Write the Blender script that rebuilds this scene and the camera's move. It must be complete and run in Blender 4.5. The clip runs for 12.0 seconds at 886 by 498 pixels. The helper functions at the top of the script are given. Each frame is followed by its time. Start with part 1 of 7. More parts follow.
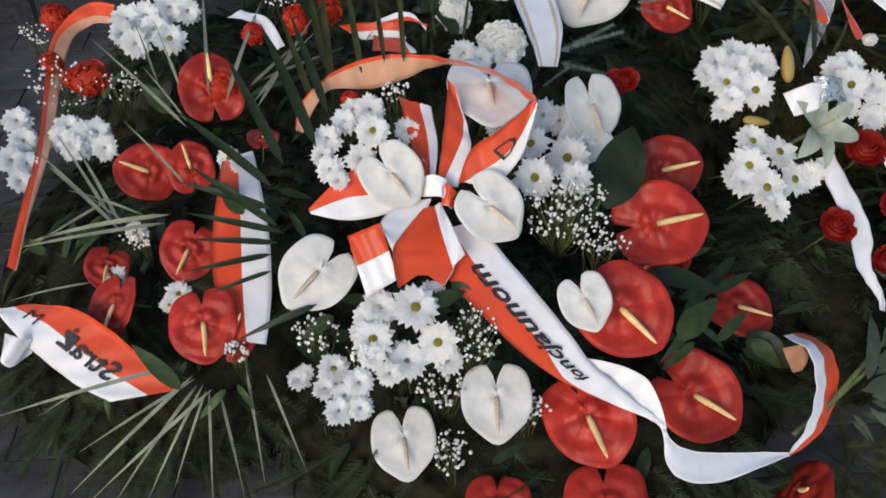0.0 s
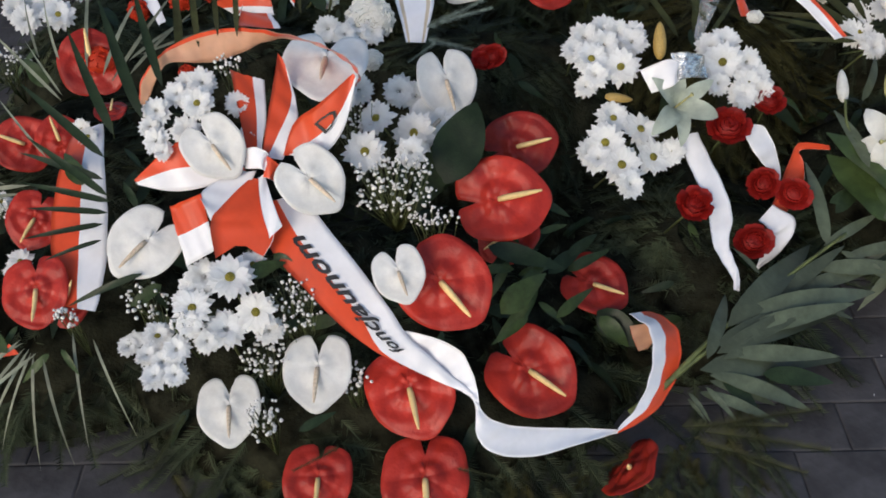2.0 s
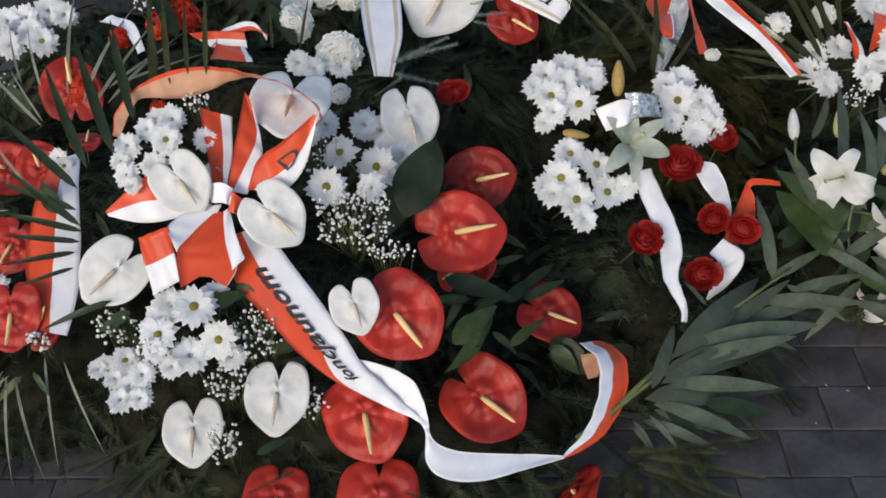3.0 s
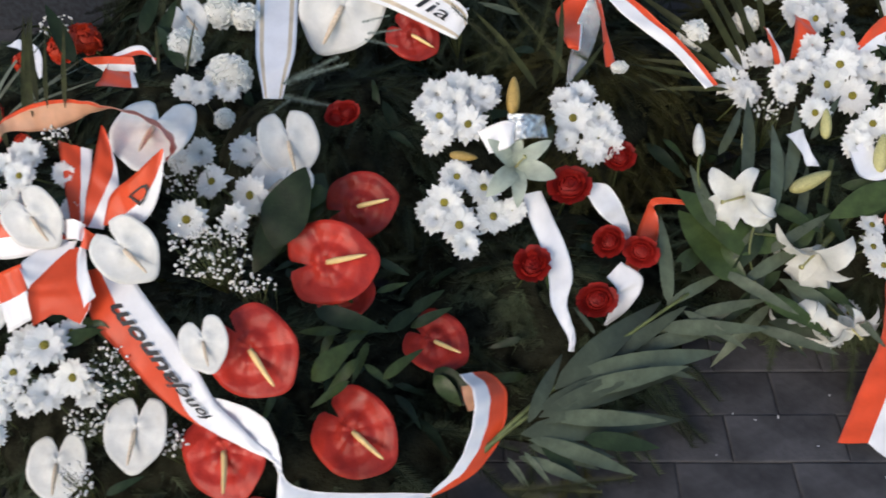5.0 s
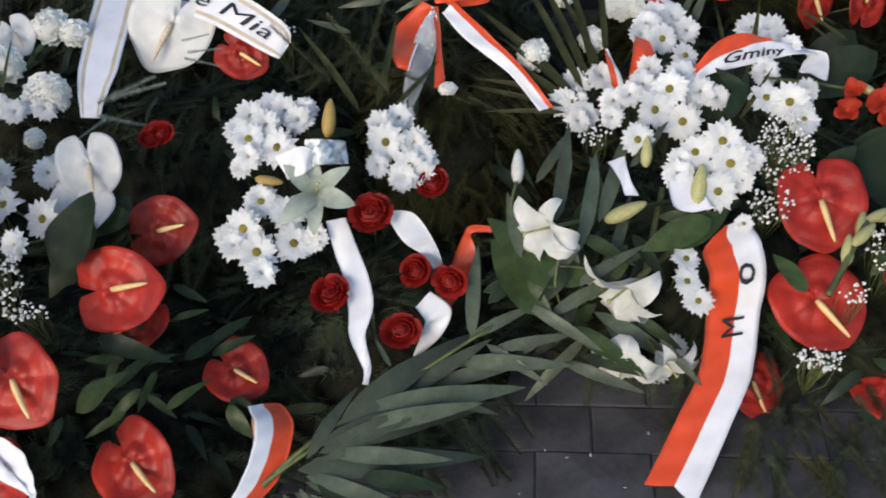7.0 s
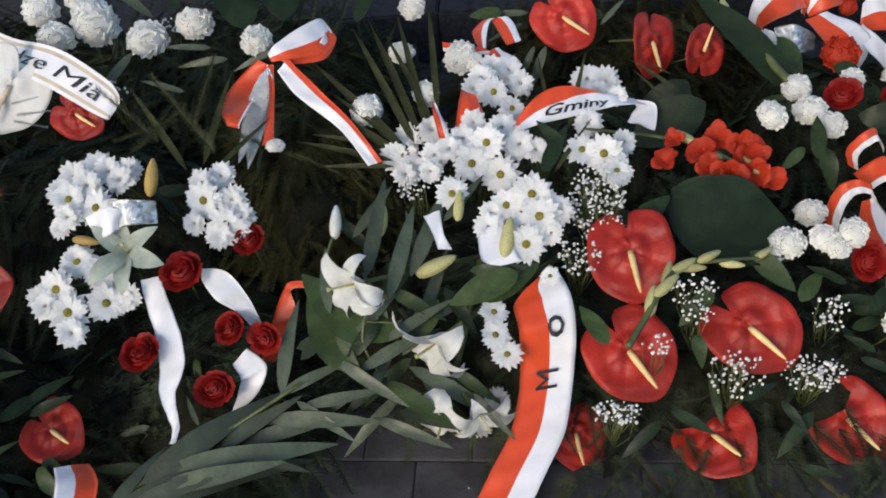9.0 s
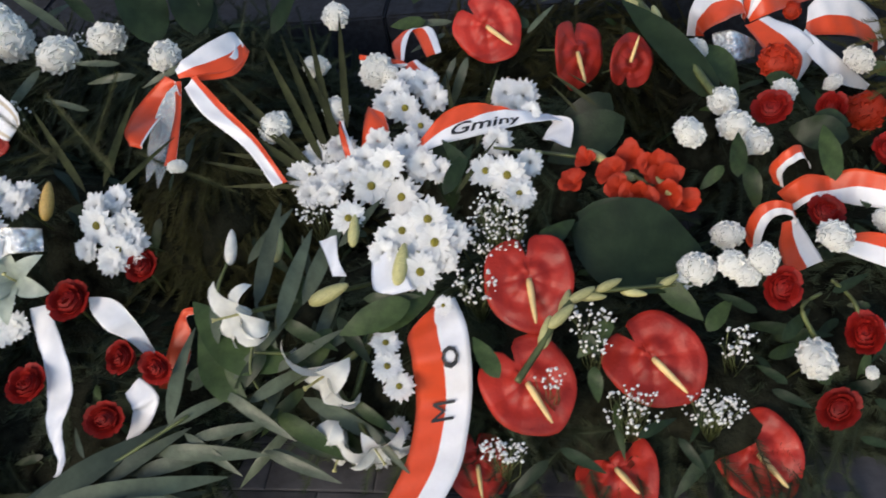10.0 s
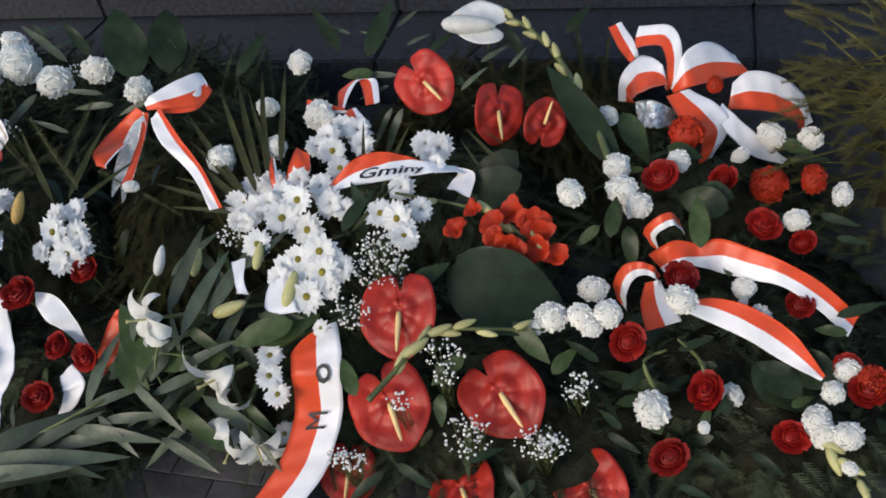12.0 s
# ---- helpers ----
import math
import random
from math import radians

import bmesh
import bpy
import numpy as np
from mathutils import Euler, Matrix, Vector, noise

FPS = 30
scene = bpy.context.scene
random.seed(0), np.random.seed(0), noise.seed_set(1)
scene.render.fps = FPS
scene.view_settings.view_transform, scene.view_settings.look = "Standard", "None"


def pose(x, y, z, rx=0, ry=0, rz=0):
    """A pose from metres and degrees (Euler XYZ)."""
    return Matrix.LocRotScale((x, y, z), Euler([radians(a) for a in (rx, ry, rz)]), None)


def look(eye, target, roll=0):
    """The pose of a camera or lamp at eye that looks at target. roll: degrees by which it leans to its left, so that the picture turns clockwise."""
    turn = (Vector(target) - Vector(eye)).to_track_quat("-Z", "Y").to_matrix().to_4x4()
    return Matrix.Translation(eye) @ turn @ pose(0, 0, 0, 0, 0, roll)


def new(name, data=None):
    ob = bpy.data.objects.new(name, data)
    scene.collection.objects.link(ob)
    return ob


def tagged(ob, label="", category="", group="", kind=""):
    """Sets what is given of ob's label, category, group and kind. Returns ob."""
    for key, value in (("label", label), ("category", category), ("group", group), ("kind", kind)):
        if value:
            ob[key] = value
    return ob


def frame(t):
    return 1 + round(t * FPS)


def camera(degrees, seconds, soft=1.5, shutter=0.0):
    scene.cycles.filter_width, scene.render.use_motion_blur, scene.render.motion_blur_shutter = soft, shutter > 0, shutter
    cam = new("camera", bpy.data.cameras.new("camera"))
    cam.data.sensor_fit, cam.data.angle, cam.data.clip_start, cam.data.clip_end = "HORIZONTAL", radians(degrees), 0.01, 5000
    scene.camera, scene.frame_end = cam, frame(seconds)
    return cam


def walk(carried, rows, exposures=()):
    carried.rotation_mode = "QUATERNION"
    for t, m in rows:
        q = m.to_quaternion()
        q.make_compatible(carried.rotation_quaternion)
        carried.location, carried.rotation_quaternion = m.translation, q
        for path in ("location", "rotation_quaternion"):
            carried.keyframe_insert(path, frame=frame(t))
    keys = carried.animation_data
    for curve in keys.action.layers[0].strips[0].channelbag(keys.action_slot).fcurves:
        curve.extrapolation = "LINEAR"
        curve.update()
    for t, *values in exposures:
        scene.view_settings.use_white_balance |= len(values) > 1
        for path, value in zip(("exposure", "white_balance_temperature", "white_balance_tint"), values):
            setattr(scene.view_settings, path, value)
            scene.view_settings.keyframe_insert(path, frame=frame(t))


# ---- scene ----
cam = camera(51.5, 12.0, soft=1.7, shutter=0.4)
METRES, EYE, TILT, LEAN, TURN = 2.3, 1.3218, -42.0, 0.0, 0.0
ROWS = [
    (0.0, 0.0, 0.0, 0.0, 0.0, 0.0, -0.0),
    (0.5, 0.016, -0.0035, -0.0074, 0.87, -0.38, -0.61),
    (1.0, 0.0803, -0.0094, -0.0152, 2.52, -0.75, -0.52),
    (1.5, 0.122, -0.0074, -0.0144, 2.77, -0.96, -0.57),
    (2.0, 0.1477, -0.0024, -0.0065, 2.99, -1.0, -0.78),
    (2.5, 0.1643, -0.0236, 0.0118, 3.08, -1.13, -1.7),
    (4.5, 0.2638, -0.0204, 0.0384, 4.44, -1.24, -0.86),
    (5.0, 0.3128, 0.0017, 0.0549, 6.61, -2.2, -0.92),
    (5.5, 0.3654, 0.0176, 0.0694, 6.82, -2.85, -1.68),
    (6.0, 0.3964, 0.0199, 0.0772, 8.61, -2.94, -1.72),
    (6.5, 0.4407, 0.0318, 0.0782, 8.72, -2.44, -1.83),
    (7.0, 0.4854, 0.0456, 0.0854, 8.92, -2.73, -1.75),
    (7.5, 0.5251, 0.052, 0.0933, 8.46, -1.65, -1.72),
    (9.5, 0.6763, 0.0821, 0.1124, 10.31, -0.23, -0.34),
    (10.0, 0.7271, 0.1091, 0.1352, 11.45, -1.46, -0.54),
    (10.5, 0.7783, 0.1168, 0.1407, 13.0, -0.97, -0.64),
    (11.0, 0.8509, 0.1104, 0.1411, 18.29, -0.52, -3.44),
    (11.5, 0.8971, 0.085, 0.1517, 18.53, -0.81, -4.21),
    (12.0, 0.9147, 0.0658, 0.1587, 17.88, -0.53, -5.52),
]
walk(cam, [(t, pose(0, 0, EYE, TILT, LEAN, TURN) @ pose(METRES * x, METRES * y, METRES * z, 90 + pitch, roll, yaw)) for t, x, y, z, yaw, pitch, roll in ROWS],
     exposures=[(0.0, 0.26), (2.5, 0.28), (5.0, 0.45), (6.5, 0.47), (9.5, 0.42), (12.0, 0.42)])

# ---- light ----
world = bpy.data.worlds.new("evening_sky")
scene.world = world
world.use_nodes = True
wn = world.node_tree.nodes
sky = wn.new("ShaderNodeTexSky")
sky.sky_type, sky.sun_disc = "NISHITA", False
sky.sun_elevation, sky.sun_rotation = radians(28), radians(206)
wn["Background"].inputs["Strength"].default_value = 0.145
world.node_tree.links.new(sky.outputs[0], wn["Background"].inputs["Color"])
sun = new("sun", bpy.data.lights.new("sun", "SUN"))
sun.data.energy, sun.data.angle, sun.data.color = 1.15, radians(25), (1.0, 0.85, 0.7)
sun.matrix_world = look((-1.3, -2.6, 2.5), (0.6, 1.3, 0.2))


# ---- materials ----
def mat(name, col, rough=0.5, vary=0.12, scale=40, bump=0.15, spread=0.1, metal=0.0, gloss=0.0, sub=0.0, dark=None, sheen=0.0, spec=0.5, rings=0.0, trans=0.0):
    """A procedural surface: two scales of noise in its colour, fine relief, and a shift from piece to piece."""
    m = bpy.data.materials.new(name)
    m.use_nodes = True
    n, l = m.node_tree.nodes, m.node_tree.links
    b = n["Principled BSDF"]
    tc = n.new("ShaderNodeTexCoord")
    n1, n2 = n.new("ShaderNodeTexNoise"), n.new("ShaderNodeTexNoise")
    n1.inputs["Scale"].default_value, n2.inputs["Scale"].default_value = scale, scale * 7
    n1.inputs["Detail"].default_value = n2.inputs["Detail"].default_value = 3
    l.new(tc.outputs["Object"], n1.inputs["Vector"])
    l.new(tc.outputs["Object"], n2.inputs["Vector"])
    ramp = n.new("ShaderNodeMix")
    ramp.data_type = "RGBA"
    lo = dark or tuple(c * (1 - 2.2 * vary) for c in col)
    ramp.inputs["A"].default_value = (*lo, 1)
    ramp.inputs["B"].default_value = (*[min(1, c * (1 + vary)) for c in col], 1)
    mid = n.new("ShaderNodeMapRange")
    mid.inputs["From Min"].default_value, mid.inputs["From Max"].default_value = 0.3, 0.62
    l.new(n1.outputs["Fac"], mid.inputs["Value"])
    l.new(mid.outputs["Result"], ramp.inputs["Factor"])
    info = n.new("ShaderNodeObjectInfo")
    val = n.new("ShaderNodeMapRange")
    val.inputs["To Min"].default_value, val.inputs["To Max"].default_value = 1 - spread, 1 + spread * 0.6
    l.new(info.outputs["Random"], val.inputs["Value"])
    fine = n.new("ShaderNodeMapRange")
    fine.inputs["To Min"].default_value, fine.inputs["To Max"].default_value = 1 - vary, 1 + vary
    l.new(n2.outputs["Fac"], fine.inputs["Value"])
    mul = n.new("ShaderNodeMath")
    mul.operation = "MULTIPLY"
    l.new(val.outputs["Result"], mul.inputs[0])
    l.new(fine.outputs["Result"], mul.inputs[1])
    hsv = n.new("ShaderNodeHueSaturation")
    l.new(mul.outputs[0], hsv.inputs["Value"])
    l.new(ramp.outputs["Result"], hsv.inputs["Color"])
    l.new(hsv.outputs["Color"], b.inputs["Base Color"])
    b.inputs["Roughness"].default_value, b.inputs["Metallic"].default_value = rough, metal
    b.inputs["Coat Weight"].default_value, b.inputs["Coat Roughness"].default_value = gloss, 0.15
    b.inputs["Specular IOR Level"].default_value = spec
    b.inputs["Sheen Weight"].default_value = sheen
    if sub:
        b.inputs["Subsurface Weight"].default_value, b.inputs["Subsurface Scale"].default_value = sub, 0.01
    if trans:
        thin, both = n.new("ShaderNodeBsdfTranslucent"), n.new("ShaderNodeMixShader")
        l.new(hsv.outputs["Color"], thin.inputs["Color"])
        both.inputs[0].default_value = trans
        l.new(b.outputs[0], both.inputs[1])
        l.new(thin.outputs[0], both.inputs[2])
        l.new(both.outputs[0], n["Material Output"].inputs["Surface"])
    height = n2.outputs["Fac"]
    if rings:
        wave, blend = n.new("ShaderNodeTexWave"), n.new("ShaderNodeMath")
        wave.wave_type, wave.rings_direction = "RINGS", "Z"
        wave.inputs["Scale"].default_value, wave.inputs["Distortion"].default_value, wave.inputs["Detail"].default_value = 1.3, 5.0, 2
        wave.inputs["Detail Scale"].default_value = 0.9
        l.new(tc.outputs["Object"], wave.inputs["Vector"])
        blend.operation = "MULTIPLY_ADD"
        blend.inputs[1].default_value = rings
        l.new(wave.outputs["Fac"], blend.inputs[0])
        l.new(n2.outputs["Fac"], blend.inputs[2])
        height = blend.outputs[0]
    bp = n.new("ShaderNodeBump")
    bp.inputs["Strength"].default_value, bp.inputs["Distance"].default_value = bump, 0.002
    l.new(height, bp.inputs["Height"])
    l.new(bp.outputs["Normal"], b.inputs["Normal"])
    return m


RED_SPATHE = mat("red_anthurium_wax", (0.43, 0.03, 0.017), 0.42, 0.08, 4, 0.5, 0.3, gloss=0.1, dark=(0.28, 0.018, 0.012), spec=0.25, rings=3.2)
WHITE_SPATHE = mat("white_anthurium_wax", (0.82, 0.81, 0.77), 0.5, 0.05, 4, 0.15, 0.06, gloss=0.03, spec=0.3, rings=0.6, trans=0.15)
SPADIX = mat("cream_spadix", (0.9, 0.64, 0.27), 0.6, 0.07, 8, 0.2, 0.2)
PALE_SPADIX = mat("pale_spadix", (0.72, 0.58, 0.42), 0.6, 0.1, 30, 0.3, 0.15)
PETAL = mat("white_petal", (0.94, 0.94, 0.92), 0.6, 0.04, 6, 0.1, 0.06, spec=0.3, trans=0.4)
EYE_DISC = mat("yellow_green_disc", (0.32, 0.27, 0.03), 0.8, 0.3, 300, 0.8, 0.25)
ROSE = mat("red_rose_petal", (0.26, 0.011, 0.008), 0.5, 0.25, 50, 0.2, 0.3, spec=0.2)
CARNATION = mat("cream_carnation_petal", (0.95, 0.94, 0.88), 0.75, 0.03, 6, 0.1, 0.05, spec=0.15, trans=0.35)
SCARLET = mat("scarlet_petal", (0.46, 0.036, 0.012), 0.5, 0.2, 50, 0.2, 0.2, spec=0.2)
LILY = mat("white_lily_petal", (0.82, 0.82, 0.77), 0.45, 0.06, 6, 0.15, 0.08, trans=0.3)
BUD = mat("pale_green_bud", (0.5, 0.47, 0.2), 0.5, 0.18, 40, 0.2, 0.25)
TANBUD = mat("tan_bud", (0.5, 0.33, 0.09), 0.5, 0.18, 40, 0.2, 0.2)
FIR = mat("dark_fir_needle", (0.042, 0.052, 0.026), 0.6, 0.35, 12, 0.1, 0.3, spec=0.15)
# Near-black: the shade in gaps between twigs is put into this colour.
GAP_SHADE = mat("gap_shade_fill", (0.02, 0.02, 0.012), 0.95, 0.4, 25, 1.0, 0.2, spec=0.05)
LEAF = mat("mid_green_leaf", (0.042, 0.066, 0.02), 0.4, 0.18, 5, 0.25, 0.35, gloss=0.05, spec=0.25)
DARKLEAF = mat("dark_green_leaf", (0.02, 0.034, 0.014), 0.42, 0.18, 5, 0.25, 0.3, gloss=0.03, spec=0.2)
GREYLEAF = mat("grey_green_leaf", (0.085, 0.104, 0.064), 0.45, 0.16, 5, 0.3, 0.3, gloss=0.1, spec=0.3)
BLADE = mat("pale_grass_blade", (0.22, 0.235, 0.16), 0.55, 0.2, 6, 0.25, 0.35)
OLIVE = mat("olive_frond", (0.036, 0.04, 0.013), 0.6, 0.25, 6, 0.2, 0.3, spec=0.2)
FROST = mat("frosted_grey_needle", (0.16, 0.2, 0.17), 0.5, 0.3, 12, 0.1, 0.2, spec=0.3)
PALE_LILY = mat("greenish_white_lily_petal", (0.5, 0.56, 0.46), 0.45, 0.1, 6, 0.15, 0.08, trans=0.3)
STEM = mat("green_stem", (0.11, 0.13, 0.04), 0.5, 0.2, 40, 0.2, 0.2)
OLIVE_FIR = mat("olive_conifer", (0.055, 0.052, 0.016), 0.65, 0.35, 12, 0.1, 0.3, spec=0.15)
GYP = mat("tiny_white_blossom", (0.82, 0.8, 0.76), 0.7, 0.05, 80, 0.0, 0.05)
RIB_RED = mat("red_satin", (0.72, 0.075, 0.02), 0.36, 0.06, 18, 0.06, 0.05, sheen=0.15, spec=0.35)
RIB_WHITE = mat("white_satin", (0.84, 0.83, 0.84), 0.36, 0.04, 18, 0.06, 0.03, sheen=0.15)
# Light shining through the satin is put into this peach base colour.
RIB_BACKLIT = mat("backlit_satin", (0.72, 0.4, 0.25), 0.4, 0.1, 14, 0.08, 0.03, sheen=0.1, spec=0.3, trans=0.25)
RIB_GOLD = mat("gold_edge_satin", (0.6, 0.5, 0.36), 0.4, 0.08, 30, 0.1, 0.03)
INK = mat("black_ink", (0.012, 0.012, 0.014), 0.5, 0.1, 50, 0.05, 0.0)
SILVER = mat("silver_foil", (0.6, 0.62, 0.62), 0.25, 0.3, 90, 0.6, 0.1, metal=0.8)
PAVER = mat("grey_concrete_paver", (0.07, 0.067, 0.069), 0.9, 0.22, 9, 0.7, 0.16, spec=0.25)
JOINT = mat("dark_joint_sand", (0.06, 0.057, 0.056), 1.0, 0.3, 30, 0.8, 0.1, spec=0.1)
STONE = mat("dark_polished_granite", (0.03, 0.034, 0.043), 0.4, 0.25, 60, 0.15, 0.1, spec=0.35)
YELLOW_FIR = mat("yellow_green_conifer", (0.11, 0.1, 0.028), 0.65, 0.3, 12, 0.1, 0.2, spec=0.2)
BARK = mat("brown_twig", (0.09, 0.06, 0.03), 0.8, 0.3, 40, 0.5, 0.2)


# ---- building helpers ----
def mesh_of(name, verts, faces, mats, idx=None, smooth=True):
    me = bpy.data.meshes.new(name)
    me.from_pydata([tuple(map(float, v)) for v in verts], [], [tuple(f) for f in faces])
    for m in mats if isinstance(mats, (list, tuple)) else [mats]:
        me.materials.append(m)
    if idx is not None:
        me.polygons.foreach_set("material_index", idx)
    if smooth:
        me.polygons.foreach_set("use_smooth", [True] * len(me.polygons))
    me.update()
    return me


def under(name, me, parent, m=None, label=""):
    """A part: the mesh as one object under its thing, at the world pose m (at the parent's own pose when none is given)."""
    ob = new(name, me)
    ob.parent = parent
    if m is not None:
        ob.matrix_basis = parent.matrix_basis.inverted() @ m
    if label:
        ob["label"] = label
    return ob


def aim(p, n, y, s=1.0):
    """A pose at p whose z axis is n and whose y axis leans to y, scaled by s."""
    z = Vector(n).normalized()
    yy = Vector(y)
    yy = (yy - z * yy.dot(z)).normalized()
    x = yy.cross(z)
    return Matrix(((x.x * s, yy.x * s, z.x * s, p[0]), (x.y * s, yy.y * s, z.y * s, p[1]), (x.z * s, yy.z * s, z.z * s, p[2]), (0, 0, 0, 1)))


class Pile:
    """Gathers many small shapes into one mesh."""

    def __init__(self):
        self.v, self.f, self.m = [], [], []

    def add(self, v, f, m=0):
        k = len(self.v)
        self.v.extend(v)
        self.f.extend([tuple(i + k for i in q) for q in f])
        self.m.extend([m] * len(f))

    def petal(self, v, f, joint, m=0):
        """Adds a shape whose vertex number joint is the flower's common foot."""
        if not self.v:
            self.v.append((0, 0, 0))
        k = len(self.v)
        ids = [0 if i == joint else k + i - (1 if i > joint else 0) for i in range(len(v))]
        self.v.extend(q for i, q in enumerate(v) if i != joint)
        self.f.extend([tuple(ids[i] for i in q) for q in f])
        self.m.extend([m] * len(f))

    def mesh(self, name, mats, smooth=True):
        return mesh_of(name, self.v, self.f, mats, self.m, smooth)


def tube(path, radii, sides=6):
    """A tapered tube along a path."""
    v, f = [], []
    pts = [Vector(p) for p in path]
    for i, p in enumerate(pts):
        d = (pts[min(i + 1, len(pts) - 1)] - pts[max(i - 1, 0)]).normalized()
        a = d.orthogonal().normalized()
        b = d.cross(a)
        for k in range(sides):
            w = 2 * math.pi * k / sides
            v.append(tuple(p + (a * math.cos(w) + b * math.sin(w)) * radii[i]))
    for i in range(len(pts) - 1):
        for k in range(sides):
            f.append((i * sides + k, i * sides + (k + 1) % sides, (i + 1) * sides + (k + 1) % sides, (i + 1) * sides + k))
    f.append(tuple(range(sides - 1, -1, -1)))
    f.append(tuple((len(pts) - 1) * sides + k for k in range(sides)))
    return v, f


def ball(r, cx=0, cy=0, cz=0, rings=5, sides=8, stretch=1.0):
    v, f = [(cx, cy, cz - r * stretch)], []
    for i in range(1, rings):
        t = math.pi * i / rings
        for k in range(sides):
            w = 2 * math.pi * k / sides
            v.append((cx + r * math.sin(t) * math.cos(w), cy + r * math.sin(t) * math.sin(w), cz - r * stretch * math.cos(t)))
    v.append((cx, cy, cz + r * stretch))
    for k in range(sides):
        f.append((0, 1 + (k + 1) % sides, 1 + k))
        for i in range(rings - 2):
            a = 1 + i * sides
            f.append((a + k, a + (k + 1) % sides, a + sides + (k + 1) % sides, a + sides + k))
        a = 1 + (rings - 2) * sides
        f.append((a + k, a + (k + 1) % sides, len(v) - 1))
    return v, f


def blade(length, width, lift=0.0, fold=0.15, steps=6, round_=0.5, twist=0.0, wave=0.0, thick=0.0):
    """A leaf or petal along +y from the origin: its half-width swells and closes, its middle is folded, it bends by lift."""
    v, f = [], []
    for i in range(steps + 1):
        t = i / steps
        w = width * 0.5 * (math.sin(math.pi * min(1, t ** round_)) ** 0.75 if 0 < t < 1 else 0.04)
        y, z = length * t, lift * t * t * length
        a = twist * t
        for s in (-1, 0, 1):
            dx, dz = s * w, abs(s) * w * fold + wave * w * math.sin(9 * t + s * 2)
            v.append((dx * math.cos(a) - dz * math.sin(a), y, z + dx * math.sin(a) + dz * math.cos(a)))
    for i in range(steps):
        for s in (0, 1):
            a = i * 3 + s
            f.append((a, a + 1, a + 4, a + 3))
    return v, f


def moved(shape, m):
    return [tuple(m @ Vector(p)) for p in shape[0]], shape[1]


rng = random.Random(7)


# ---- kinds of flower, each in a few variants of unit size ----
def spathe_mesh(seed, m, tip=0.05, gap=0.1, cleft=0.22, relief=0.075):
    """A waxy heart about 1 long: lobes behind the origin, the tip at +y, quilted between its veins."""
    r = random.Random(seed)
    n, rings = 56, 9
    v, f = [(0, 0, 0)], []
    cup, skew, curl = r.uniform(0.15, 0.6), r.uniform(-0.08, 0.08), r.uniform(-0.7, 0.35)
    gap *= r.uniform(0.7, 1.2)
    for i in range(1, rings + 1):
        s = i / rings
        for k in range(n):
            a = 2 * math.pi * k / n
            off = math.pi - abs(a - math.pi)
            back = math.pi - off
            rad = 0.47 + tip * math.exp(-((off / 0.3) ** 2)) + 0.03 * math.cos(2 * off) - cleft * math.exp(-((back / gap) ** 2)) + 0.05 * math.exp(-(((back - 0.7) / 0.4) ** 2))
            x, y = rad * math.sin(a) * s * 1.08, rad * math.cos(a) * s + 0.05 * s
            vein = abs(math.sin(3.5 * a + 0.5)) ** 0.5
            z = cup * (x * x) - 0.1 * cup * s + relief * vein * s * (1 - s * 0.5) + 0.014 * math.sin(16 * s + 2 * math.cos(a)) * s * (1 - s) + curl * max(0, y - 0.3) ** 2 + 0.012 * math.sin(5 * a + seed) * s ** 3
            z += 0.05 * math.exp(-((s - 0.2) / 0.2) ** 2)
            v.append((x + skew * y * s, y, z))
    for k in range(n):
        f.append((0, 1 + k, 1 + (k + 1) % n))
        for i in range(rings - 1):
            a = 1 + i * n
            f.append((a + k, a + n + k, a + n + (k + 1) % n, a + (k + 1) % n))
    top = len(v)
    v += [(x, y, z - 0.012) for x, y, z in v]
    f += [tuple(i + top for i in reversed(q)) for q in f]
    a = 1 + (rings - 1) * n
    f += [(a + k, top + a + k, top + a + (k + 1) % n, a + (k + 1) % n) for k in range(n)]
    return mesh_of("spathe", v, f, m)


def spadix_mesh(bend, m):
    path = [(0, 0.02 + 0.5 * t * math.cos(0.25), 0.04 + 0.16 * t + bend * t * t) for t in [i / 7 for i in range(8)]]
    return mesh_of("spadix", *tube(path, [0.03, 0.036, 0.036, 0.034, 0.031, 0.027, 0.022, 0.01], 8), m)


def stem_mesh():
    path = [(0, -0.02 - 0.12 * t, -0.01 - 0.9 * t) for t in [i / 4 for i in range(5)]]
    return mesh_of("stem", *tube(path, [0.02] * 5, 5), STEM)


RED_HEARTS = [spathe_mesh(i, RED_SPATHE) for i in range(5)]
WHITE_HEARTS = [spathe_mesh(i + 10, WHITE_SPATHE, 0.09, 0.15, 0.3, 0.03) for i in range(4)]
SPADICES = [spadix_mesh(b, SPADIX) for b in (0.0, 0.08, -0.06)]
PALE_SPADICES = [spadix_mesh(b, PALE_SPADIX) for b in (-0.02, -0.1)]
STEM_MESH = stem_mesh()


def anthurium(w, p, n, y, size, tone="red"):
    me = rng.choice(RED_HEARTS if tone == "red" else WHITE_HEARTS)
    ob = under("anthurium", me, w, aim(p, n, y, size), "glossy red heart-shaped anthurium" if tone == "red" else "waxy white heart-shaped anthurium")
    under("spadix", rng.choice(SPADICES if tone == "red" else PALE_SPADICES), ob, label="cream and yellow spadix" if tone == "red" else "pale pinkish spadix")
    under("stem", STEM_MESH, ob)
    return ob


